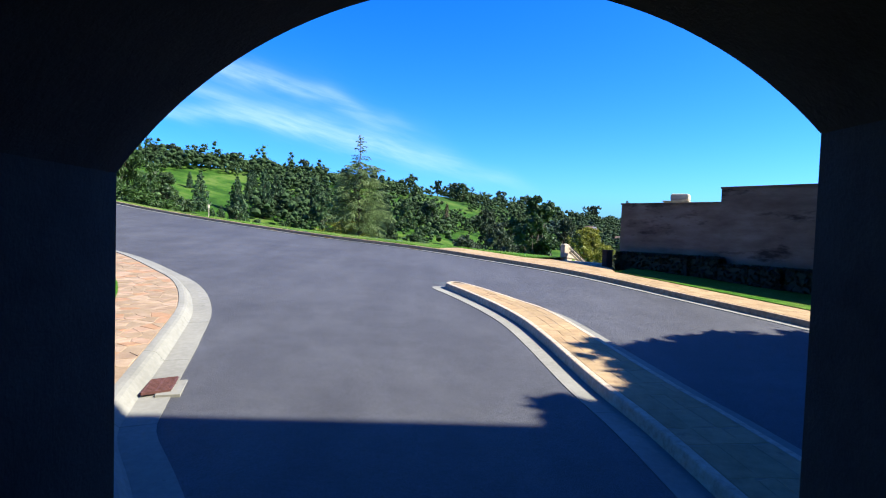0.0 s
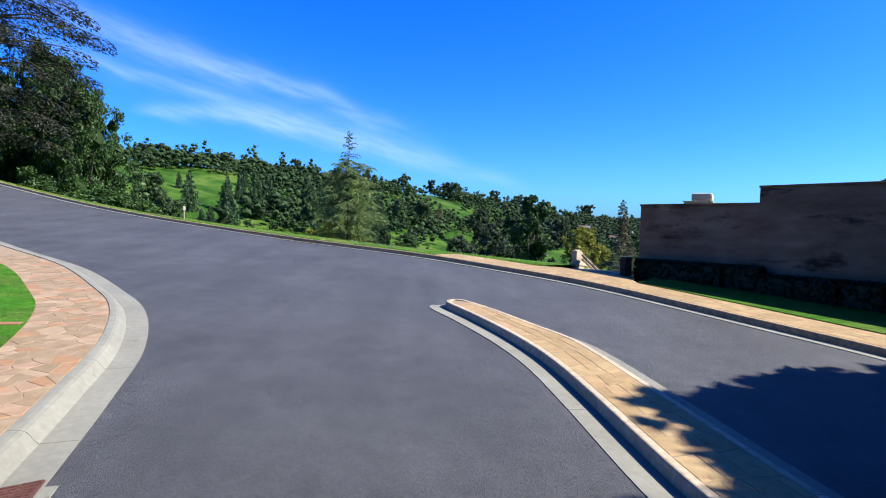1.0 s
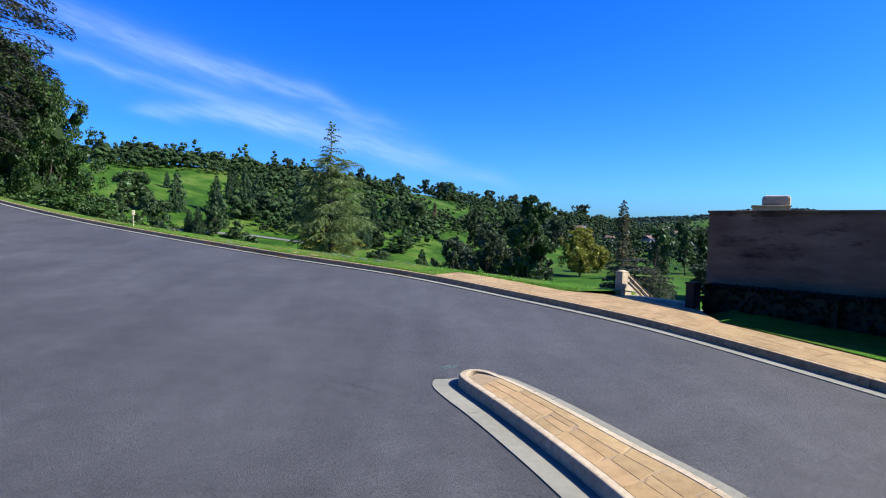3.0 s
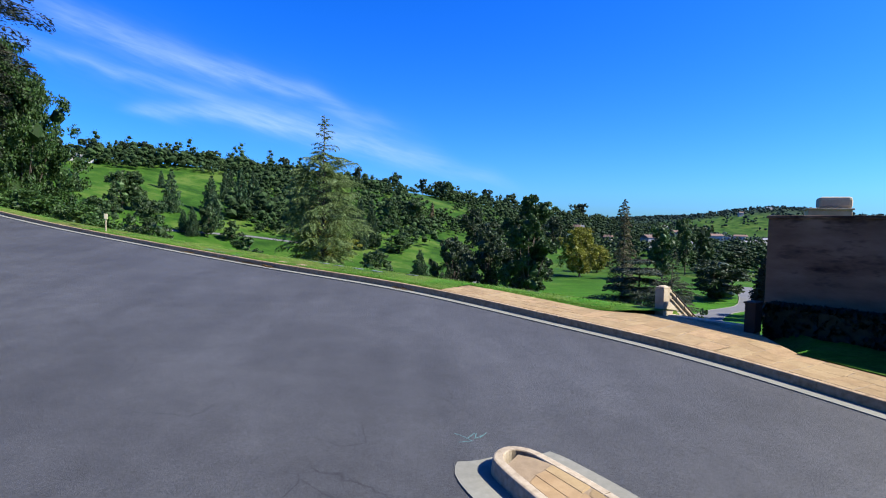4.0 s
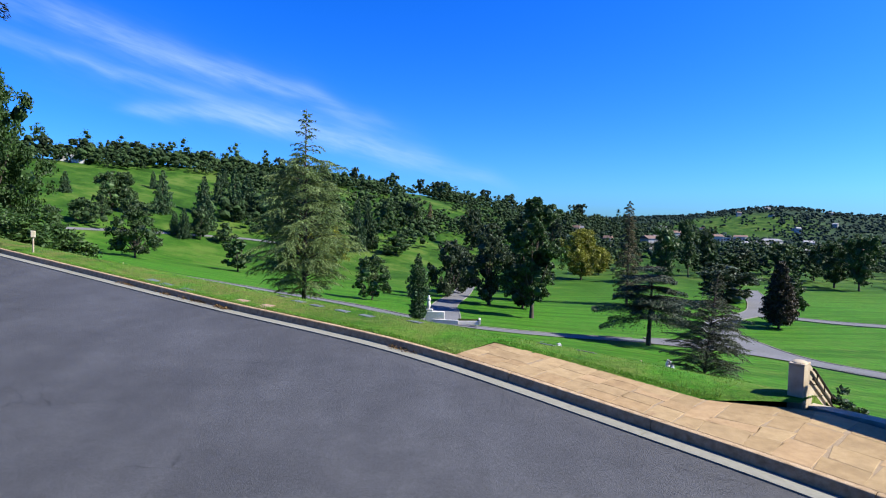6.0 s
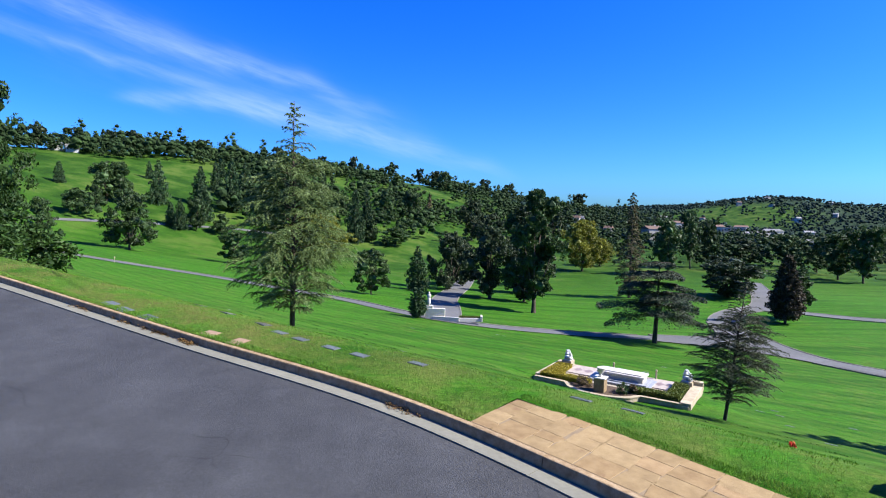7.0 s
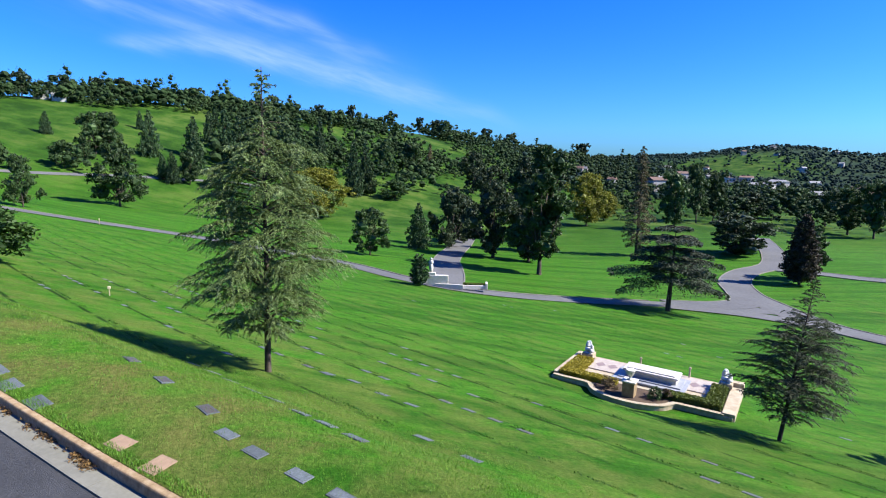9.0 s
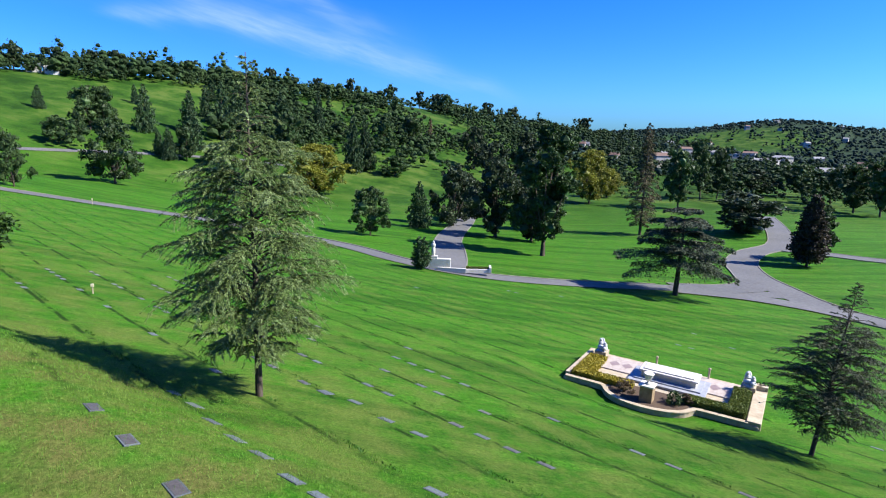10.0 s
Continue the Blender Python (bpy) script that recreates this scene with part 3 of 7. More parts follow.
def build_ground():
    rad = np.r_[np.arange(0.8, 84, 0.8), 84 * 1.034 ** np.arange(1, 120)]
    rad = rad[rad < 4600]
    ang = np.radians(np.arange(0, 360, 1.0))
    x = np.r_[0, (rad[:, None] * np.sin(ang)).ravel()]
    y = np.r_[25, (25 + rad[:, None] * np.cos(ang)).ravel()]
    z = ground_z(x, y)
    near, d = np.hypot(x, y - 25) < 60, beyond_kerb(x, y)
    clear = np.full(len(x), 0.9)
    clear[near] = np.array([0.95 + walk_w(fk_s[k]) + 0.1 if fk_s[k] < s_end + 0.5 else 0.9 for k in kerb_index(x[near], y[near])])
    z = np.where((d < clear) & (z > road_z(x, y) - 0.4), road_z(x, y) - 0.3, z)
    n, m = len(rad), len(ang)
    idx = 1 + np.arange(n * m).reshape(n, m)
    a, b = idx[:-1], np.roll(idx, -1, axis=1)[:-1]
    c, d = np.roll(idx, -1, axis=1)[1:], idx[1:]
    quads = np.stack([a, b, c, d], -1).reshape(-1, 4).tolist()
    fan = [(0, int(idx[0][(k + 1) % m]), int(idx[0][k])) for k in range(m)]
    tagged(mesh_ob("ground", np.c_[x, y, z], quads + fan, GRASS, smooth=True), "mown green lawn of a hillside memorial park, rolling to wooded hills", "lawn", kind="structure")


def build_verge():
    verge_strip(s_end - 0.03, fk_s[-1], lambda s: 0.155)
    verge_strip(s_steps + 1.2, s_end + 0.3, lambda s: 0.10 + walk_w(s))


def verge_strip(s0, s1, inside):
    cols = np.array([0.0, 0.15, 0.35, 0.65, 1.05, 1.55, 2.15, 2.85, 3.45])
    keep = (fk_s >= s0) & (fk_s <= s1)
    p, n = FAR_KERB[keep], -normals(FAR_KERB)[keep]
    inner = np.array([inside(s) for s in fk_s[keep]])[:, None]
    x = p[:, :1] + n[:, :1] * (inner + cols)
    y = p[:, 1:] + n[:, 1:] * (inner + cols)
    z = ground_z(x, y).reshape(x.shape) + 0.02
    z[:, -1] -= 0.06
    k, c = x.shape
    idx = np.arange(k * c).reshape(k, c)
    q = np.stack([idx[:-1, :-1], idx[:-1, 1:], idx[1:, 1:], idx[1:, :-1]], -1).reshape(-1, 4)
    tagged(mesh_ob("grass_verge", np.c_[x.ravel(), y.ravel(), z.ravel()], q, GRASS, smooth=True), "green and yellowish grass verge along the concrete kerb", "lawn", kind="structure")


def build_road():
    w = np.r_[-0.05, np.arange(0.6, 46, 0.8)]
    v = np.array((-0.75, -0.66))
    x = FAR_KERB[::2, :1] + v[0] * w
    y = FAR_KERB[::2, 1:] + v[1] * w
    z = road_z(x, y)
    k, c = x.shape
    idx = np.arange(k * c).reshape(k, c)
    q = np.stack([idx[:-1, :-1], idx[1:, :-1], idx[1:, 1:], idx[:-1, 1:]], -1).reshape(-1, 4)
    tagged(mesh_ob("road", np.c_[x.ravel(), y.ravel(), z.ravel()], q, ASPHALT, smooth=True), "grey worn asphalt drive on a slope", "road", kind="structure")


def sweep(name, path, nrm, profile, zf, material, parent, smooth=False, caps=True):
    """A strip with the given profile of (outward, up) along the path."""
    prof = np.array(profile, float)
    x = path[:, :1] + nrm[:, :1] * prof[:, 0]
    y = path[:, 1:] + nrm[:, 1:] * prof[:, 0]
    z = zf(path[:, 0], path[:, 1])[:, None] + prof[:, 1] + 0 * x
    k, c = x.shape
    idx = np.arange(k * c).reshape(k, c)
    q = np.stack([idx[:-1, :-1], idx[:-1, 1:], idx[1:, 1:], idx[1:, :-1]], -1).reshape(-1, 4).tolist()
    if caps:
        q += [idx[0, ::-1].tolist(), idx[-1].tolist()]
    return mesh_ob(name, np.c_[x.ravel(), y.ravel(), z.ravel()], q, material, parent, smooth)


SHARP = [(0.0, -0.25), (0.0, 0.0), (0.018, KERB_H - 0.03), (0.03, KERB_H - 0.008), (0.05, KERB_H), (0.15, KERB_H), (0.16, KERB_H - 0.012), (0.16, -0.25)]
ROLLED = [(0.0, -0.25), (0.0, 0.0), (0.05, 0.045), (0.10, 0.12), (0.15, 0.172), (0.21, KERB_H - 0.006), (0.28, KERB_H), (0.35, KERB_H), (0.36, -0.25)]
GUTTER = [(-0.42, -0.2), (-0.42, 0.016), (-0.2, 0.010), (0.0, 0.004), (0.0, -0.2)]


def kerb_run(path, side, profile, gutter_w, length, label, first=0.0, gutter_to=None, body=None):
    """A kerb with its gutter, cast in lengths with open joints. side: +1 when the lawn lies to the left of the way."""
    nrm = normals(path) * side
    top = empty("kerb", Matrix(), label, "kerb", kind="structure")
    s = np.r_[0, np.cumsum(np.hypot(*np.diff(path, axis=0).T))]
    cuts = np.r_[0, np.arange(first if first > 0 else length, s[-1], length), s[-1]]
    gut = [(o * gutter_w / 0.42, h) for o, h in GUTTER]
    for a, b in zip(cuts[:-1], cuts[1:]):
        u = np.linspace(a + 0.006, b - 0.006, max(3, int((b - a) / (0.3 if s[-1] > 60 else 0.1))))
        pp = np.c_[np.interp(u, s, path[:, 0]), np.interp(u, s, path[:, 1])]
        nn = np.c_[np.interp(u, s, nrm[:, 0]), np.interp(u, s, nrm[:, 1])]
        sweep("kerb_length", pp, nn, profile, road_z, body or KERB, top)
        if gutter_w and (gutter_to is None or a < gutter_to):
            sweep("gutter_slab", pp, nn, gut, road_z, CONCRETE, top)
    return top


LEFT_TOE = spline([(-2.25, 0.7), (-3.0, 1.9), (-3.7, 3.0), (-3.98, 4.0), (-4.23, 5.06), (-4.8, 7.5), (-5.58, 10.35), (-6.95, 13.4), (-8.6, 15.8), (-12.1, 20), (-16.8, 24.0), (-23.2, 29.3), (-40, 43), (-70, 65)], 0.25)
ISL_LEFT = [(3.68, 0.9), (3.56, 3.46), (3.34, 5.44), (3.18, 8), (2.98, 10), (2.57, 11.8), (1.9, 13.8), (1.36, 15.15)]
ISL_TIP = [(1.30, 15.55), (1.52, 15.82), (1.85, 15.78)]
ISL_RIGHT = [(2.12, 15.45), (2.66, 14.5), (3.42, 12.8), (4.08, 11.2), (4.48, 8.2), (4.68, 6.4), (4.86, 4.9), (5.05, 3.7), (5.35, 0.9)]
ISLAND = spline(ISL_LEFT + ISL_TIP + ISL_RIGHT, 0.1)


def clip_poly(poly, p, n):
    """Keeps the part of a polygon where (q - p) . n <= 0."""
    out = []
    for i in range(len(poly)):
        a, b = poly[i], poly[(i + 1) % len(poly)]
        da, db = (a - p) @ n, (b - p) @ n
        if da <= 0:
            out.append(a)
        if (da < 0) != (db < 0) and da != db:
            out.append(a + (b - a) * da / (da - db))
    return np.array(out) if len(out) > 2 else None


def voronoi(rng, length, width, count, jitter=0.42, squash=1.0):
    """Irregular stones that fill a strip: a list of polygons in (along, across)."""
    rows = max(1, round(math.sqrt(count * width / length * squash)))
    cols = max(1, round(count / rows))
    pts = np.array([((i + 0.5 + rng.uniform(-jitter, jitter)) * length / cols, (j + 0.5 + rng.uniform(-jitter, jitter)) * width / rows) for i in range(cols) for j in range(rows)])
    cells = []
    for p in pts:
        poly = np.array([(0, 0), (length, 0), (length, width), (0, width)], float)
        near = pts[np.argsort(((pts - p) ** 2).sum(1))[1:16]]
        for q in near:
            poly = clip_poly(poly, (p + q) / 2, q - p)
            if poly is None:
                break
        if poly is not None:
            cells.append(poly)
    return cells


def ashlar(rng, length, width, size):
    """Roughly squared stones of mixed lengths in courses across a strip."""
    cells, s = [], 0.0
    size = size * 0.72
    while s < length - 0.1:
        step = min(size * rng.uniform(0.7, 1.4), length - s)
        cuts = sorted([0, width] + [width * f for f in ([rng.uniform(0.28, 0.4), rng.uniform(0.58, 0.75)] if rng.random() < 0.6 else [rng.uniform(0.18, 0.3), rng.uniform(0.42, 0.55), rng.uniform(0.7, 0.85)])])
        for a, b in zip(cuts[:-1], cuts[1:]):
            j = lambda: rng.uniform(-0.05, 0.05)  # noqa: E731
            cells.append(np.array([(s + j(), a), (s + step + j(), a + j() * 0.6 * (a > 0)), (s + step + j(), b + j() * 0.6 * (b < width)), (s + j(), b)]))
        s += step
    return cells


def stone_slab(name, poly, place, zf, material, parent, gap=0.014, proud=0.012, rng=None, thick=0.06):
    """One flat stone: a polygon in strip coordinates, laid by place()."""
    c = poly.mean(0)
    d = poly - c
    ln = np.maximum(np.hypot(*d.T), 1e-6)[:, None]
    low = c + d * np.maximum(0, 1 - gap / ln)
    top = c + d * np.maximum(0, 1 - (gap + 0.012) / ln)
    up = proud + (rng.uniform(-0.004, 0.006) if rng else 0)
    v = []
    for ring, h in ((low, -thick), (low, up - 0.008), (top, up)):
        xy = np.array([place(*q) for q in ring])
        v += [(x, y, zz + h) for (x, y), zz in zip(xy, zf(xy[:, 0], xy[:, 1]))]
    n = len(poly)
    f = [tuple(range(2 * n, 3 * n))]
    for k in (0, 1):
        f += [(k * n + i, k * n + (i + 1) % n, (k + 1) * n + (i + 1) % n, (k + 1) * n + i) for i in range(n)]
    return mesh_ob(name, v, f, material, parent)


def strip_place(path, nrm, inner, width):
    """Maps (along, across) of a strip beside a path to the plan. width may be a function of the way along."""
    s = np.r_[0, np.cumsum(np.hypot(*np.diff(path, axis=0).T))]

    def place(u, w):
        k = width(u) if callable(width) else width
        o = inner + w * k
        nx, ny = np.interp(u, s, nrm[:, 0]), np.interp(u, s, nrm[:, 1])
        return np.interp(u, s, path[:, 0]) + nx * o, np.interp(u, s, path[:, 1]) + ny * o

    return place, s


def cut(path, a, b):
    s = np.r_[0, np.cumsum(np.hypot(*np.diff(path, axis=0).T))]
    keep = (s >= a) & (s <= b)
    return path[keep]


# ---------------------------------------------------------------- trees


def tube(points, radii, sides=7):
    """A tapered tube through points: vertices and faces."""
    p, v, f = np.array(points, float), [], []
    for i in range(len(p)):
        d = p[min(i + 1, len(p) - 1)] - p[max(i - 1, 0)]
        d = d / (np.linalg.norm(d) + 1e-9)
        a = np.cross(d, (0.3, 0.9, 0.1))
        a /= np.linalg.norm(a) + 1e-9
        b = np.cross(d, a)
        for k in range(sides):
            t = 2 * math.pi * k / sides
            v.append(p[i] + radii[i] * (math.cos(t) * a + math.sin(t) * b))
    for i in range(len(p) - 1):
        for k in range(sides):
            f.append((i * sides + k, i * sides + (k + 1) % sides, (i + 1) * sides + (k + 1) % sides, (i + 1) * sides + k))
    f.append(tuple(range((len(p) - 1) * sides, len(p) * sides)))
    return v, f


class Wood:
    def __init__(self):
        self.pieces = []

    def add(self, points, radii, sides=6):
        self.pieces.append(tube(points, radii, sides))


def leaves(rng, centers, spread, per, size, droop=0.0, flat=0.0, long=1.6):
    """Small four-cornered leaf sprays round each centre. centers: (n,3); spread: (n,) or number."""
    c = np.repeat(np.asarray(centers, float), per, axis=0)
    sp = np.repeat(np.broadcast_to(np.asarray(spread, float), (len(centers),)), per)
    n = len(c)
    off = rng.normal(size=(n, 3))
    off /= np.linalg.norm(off, axis=1)[:, None]
    off *= (rng.random(n) ** 0.45)[:, None]
    pos = c + off * sp[:, None] * np.array((1, 1, 0.75))
    ax = rng.normal(size=(n, 3)) + off * 0.8
    ax[:, 2] = ax[:, 2] * (1 - flat) - droop
    ax /= np.linalg.norm(ax, axis=1)[:, None]
    side = np.cross(ax, rng.normal(size=(n, 3)) * np.array((1, 1, 1 - 0.0)) + np.array((0, 0, 2.5 * flat)))
    side /= np.linalg.norm(side, axis=1)[:, None] + 1e-9
    s = size * rng.uniform(0.6, 1.35, n)[:, None]
    a, b = ax * s * long / 2, side * s / 2
    v = np.stack([pos - a, pos + b * 0.9, pos + a, pos - b * 0.9], 1).reshape(-1, 3)
    f = np.arange(4 * n).reshape(-1, 4)
    return v, f


def foliage(rng, centers, radii, per, size):
    """Far crowns: uneven lumps of closed foliage under a coat of loose sprays."""
    c, r = np.asarray(centers, float), np.asarray(radii, float)
    jit = rng.uniform(0.75, 1.2, (len(c), 12, 1))
    v = (c[:, None, :] + ICO_V[None] * jit * 0.52 * r[:, None, None] * np.array((1, 1, 0.85))).reshape(-1, 3)
    f = (ICO_F[None] + 12 * np.arange(len(c))[:, None, None]).reshape(-1, 3).tolist()
    lv, lf = leaves(rng, c, r * 1.12, per, size, long=1.3)
    return np.vstack([v, lv]), f + (lf + len(v)).tolist()


ICO_V = np.array([(0, 1, 1.618), (0, -1, 1.618), (0, 1, -1.618), (0, -1, -1.618), (1, 1.618, 0), (-1, 1.618, 0), (1, -1.618, 0), (-1, -1.618, 0), (1.618, 0, 1), (-1.618, 0, 1), (1.618, 0, -1), (-1.618, 0, -1)]) / 1.902
ICO_F = np.array([(0, 1, 8), (0, 9, 1), (0, 8, 4), (0, 4, 5), (0, 5, 9), (1, 9, 7), (1, 7, 6), (1, 6, 8), (2, 3, 11), (2, 10, 3), (2, 11, 5), (2, 5, 4), (2, 4, 10), (3, 7, 11), (3, 6, 7), (3, 10, 6), (4, 8, 10), (5, 11, 9), (6, 10, 8), (7, 9, 11)])


def make_tree(name, wood, leaf_v, leaf_f, leaf_mat, label, category="tree", group="", split=False):
    e = empty(name, Matrix(), label, category, group)
    stem, *limbs = wood.pieces
    mesh_ob("trunk", stem[0], stem[1], BARK, e, smooth=True)
    if split:
        for v, f in limbs:
            mesh_ob("bough", v, f, BARK, e, smooth=True)
    elif limbs:
        v, f = [], []
        for lv, lf in limbs:
            f += [tuple(i + len(v) for i in q) for q in lf]
            v += lv
        tagged(mesh_ob("branchwork", v, f, BARK, e, smooth=True), kind="stuff")
    mesh_ob("crown", leaf_v, leaf_f, leaf_mat, e)
    return e


SHAPES = {
    "round": [(0, 0.6), (0.2, 0.92), (0.45, 1.0), (0.7, 0.86), (0.9, 0.55), (1, 0.25)],
    "pear": [(0, 0.75), (0.12, 1.0), (0.35, 0.92), (0.6, 0.7), (0.85, 0.48), (1, 0.2)],
    "umbrella": [(0, 0.3), (0.3, 0.7), (0.6, 1.0), (0.82, 0.85), (1, 0.45)],
    "tower": [(0, 0.5), (0.1, 0.85), (0.22, 0.95), (0.34, 0.7), (0.5, 0.95), (0.62, 0.8), (0.76, 0.92), (0.88, 0.7), (1, 0.25)],
}


def broad_tree(seed, name, label, h, w, base, leaf_mat, clumps=70, per=60, size=0.4, trunk=0.25, lean=0.0, gaps=0.25, group="", shape="round", masses=13, core=0.62):
    """Broadleaf tree: forked trunk, limbs that carry separate leaf masses of the given outline, with gaps between them."""
    rng = np.random.default_rng(seed)
    wd = Wood()
    fork = np.array((lean * base, 0, base * 0.9))
    wd.add([(0, 0, -0.4), (0, 0, 0.0), (lean * base * 0.4, 0, base * 0.45), fork], [trunk * 1.5, trunk * 1.15, trunk * 0.9, trunk * 0.75], 8)
    ts, rs = np.array(SHAPES[shape], float).T
    tall = (h - base) / w
    heart, big = [], []
    for i in range(masses):
        t = (i + rng.uniform(0.25, 0.75)) / masses
        r = float(np.interp(t, ts, rs)) * w / 2 * rng.uniform(1 - gaps * 0.6, 1 + gaps * 0.35)
        R = w * rng.uniform(0.15, 0.22) * (0.7 + 0.3 * r / (w / 2))
        a = 2.39996 * i + rng.uniform(-0.5, 0.5) + seed
        o = max(0.0, r - R * 0.9) * (1.0 if i % 4 else 0.35)
        heart.append((lean * base + lean * t * (h - base) * 0.5 + math.cos(a) * o, math.sin(a) * o, min(base + t * (h - base), h - R * 0.7)))
        big.append(R)
    heart, big = np.array(heart), np.array(big)
    pick = rng.choice(masses, clumps, p=big**2 / (big**2).sum())
    d = rng.normal(size=(clumps, 3)) + np.array((0, 0, 0.25))
    d /= np.linalg.norm(d, axis=1)[:, None]
    centers = heart[pick] + d * (big[pick] * rng.uniform(0.6, 1.05, clumps))[:, None] * np.array((1, 1, 0.55 + 0.25 * min(tall, 1.4)))
    centers[:, 2] = np.maximum(centers[:, 2], base * 0.85)
    for c in heart:
        m1 = fork * 0.5 + c * 0.5 + np.array((0, 0, -0.04 * h))
        wd.add([fork, m1, c], [trunk * 0.5, trunk * 0.3, trunk * 0.1], 5)
    v, f = leaves(rng, centers, big[pick] * rng.uniform(0.26, 0.44, clumps), per, size)
    jit = rng.uniform(0.7, 1.05, (masses, 12, 1))
    pith = (heart[:, None, :] + ICO_V[None] * jit * core * big[:, None, None] * np.array((1, 1, 0.85))).reshape(-1, 3)
    cf = (ICO_F[None] + len(v) + 12 * np.arange(masses)[:, None, None]).reshape(-1, 3)
    return make_tree(name, wd, np.vstack([v, pith]), f.tolist() + cf.tolist(), leaf_mat, label, group=group)


def cone_tree(seed, name, label, h, w, base, leaf_mat, tiers=16, per=45, size=0.35, trunk=0.22, power=0.8, ragged=0.25, group="", droop=0.15, top=0.06):
    """Upright conifer: straight trunk with whorls of branches that shorten towards the tip."""
    rng = np.random.default_rng(seed)
    wd = Wood()
    wd.add([(0, 0, -0.4), (0, 0, 0.1), (0, 0, h * 0.5), (0, 0, h * 0.97)], [trunk * 1.4, trunk, trunk * 0.55, 0.03], 7)
    centers, spread = [], []
    for i in range(tiers):
        t = (i + 0.5) / tiers
        z = base + (h - base) * t
        r = w / 2 * max(top, (1 - t) ** power) * (0.75 + 0.25 * min(1, t * 6))
        n = max(3, int(3 + 9 * (1 - t)))
        a0 = rng.uniform(0, 6.28)
        for k in range(n):
            a = a0 + 6.283 * k / n + rng.uniform(-0.25, 0.25)
            rr = r * rng.uniform(1 - ragged, 1 + ragged * 0.6)
            tip = np.array((math.cos(a) * rr, math.sin(a) * rr, z - droop * rr))
            if i % 2 == 0 and k % 2 == 0:
                wd.add([(0, 0, z), tip * 0.8 + np.array((0, 0, z * 0.2))], [trunk * 0.2, 0.015], 4)
            for s in (0.45, 0.8, 1.0) if r > 0.12 * h else (0.7, 1.0):
                centers.append((tip[0] * s, tip[1] * s, z - droop * rr * s))
                spread.append(max(0.12, 0.055 * h * (0.5 + 0.8 * (1 - t))))
    v, f = leaves(rng, centers, spread, max(4, per // 4), size, droop=0.2)
    return make_tree(name, wd, v, f, leaf_mat, label, group=group)

# walk on the far side, wider where the steps begin
fk_n = -normals(FAR_KERB)
fk_s = np.r_[0, np.cumsum(np.hypot(*np.diff(FAR_KERB, axis=0).T))]
s_end = fk_s[np.argmin(np.hypot(FAR_KERB[:, 0] - 1.35, FAR_KERB[:, 1] - 27.8))]
s_steps = fk_s[np.argmin(np.hypot(FAR_KERB[:, 0] - 6.4, FAR_KERB[:, 1] - 21.8))]


def walk_w(u):
    return float(np.interp(u, [0, s_steps - 2.4, s_steps - 1.3, s_steps + 0.9, s_steps + 2.6, s_steps + 9], [1.62, 1.62, 2.75, 2.95, 1.72, 1.66]))


build_ground()
build_verge()
build_road()
kerb_run(FAR_KERB, -1, SHARP, 0.42, 3.23, "tan concrete kerb with pale gutter along the drive")
kerb_run(LEFT_TOE, 1, ROLLED, 0.45, 3.0, "rolled pale concrete kerb and gutter round the corner lawn", body=CONCRETE)
kerb_run(ISLAND, -1, SHARP, 0.47, 3.4, "tan concrete kerb and gutter round the paved traffic island", body=CREAM)


def slab(name, path, nrm, a, b, zf, up, material, label, category):
    """A flat bed beside a path between two offsets (numbers or functions of the way along)."""
    s = np.r_[0, np.cumsum(np.hypot(*np.diff(path, axis=0).T))]
    fa = np.array([a(u) if callable(a) else a for u in s])
    fb = np.array([b(u) if callable(b) else b for u in s])
    k = 7
    w = np.linspace(0, 1, k)
    o = fa[:, None] + (fb - fa)[:, None] * w
    x, y = path[:, :1] + nrm[:, :1] * o, path[:, 1:] + nrm[:, 1:] * o
    z = zf(x, y) + up
    idx = np.arange(x.size).reshape(x.shape)
    q = np.stack([idx[:-1, :-1], idx[:-1, 1:], idx[1:, 1:], idx[1:, :-1]], -1).reshape(-1, 4)
    return tagged(mesh_ob(name, np.c_[x.ravel(), y.ravel(), z.ravel()], q, material, smooth=True), label, category, kind="structure")


# corner lawn and its flagstone walk
lc_n = normals(LEFT_TOE)
PAVE_W = 1.5
left_bed = slab("pavement", LEFT_TOE, lc_n, 0.355, 0.36 + PAVE_W + 0.03, road_z, KERB_H - 0.012, MORTAR, "curving walk of irregular pink and tan flagstones", "pavement")
slab("corner_lawn", LEFT_TOE, lc_n, 0.36 + PAVE_W, 24.0, lambda x, y: road_z(x, y), KERB_H + 0.02, GRASS, "bright mown corner lawn beside the flagstone walk", "lawn")

# walk on the far side
walk_path = cut(FAR_KERB, 0, s_end)
walk_bed = slab("pavement", walk_path, fk_n[: len(walk_path)], 0.155, lambda u: 0.16 + walk_w(u), road_z, KERB_H - 0.004, MORTAR, "tan flagstone walk along the kerb, leading to steps", "pavement")

# ---------------------------------------------------------------- gateway arch round the start


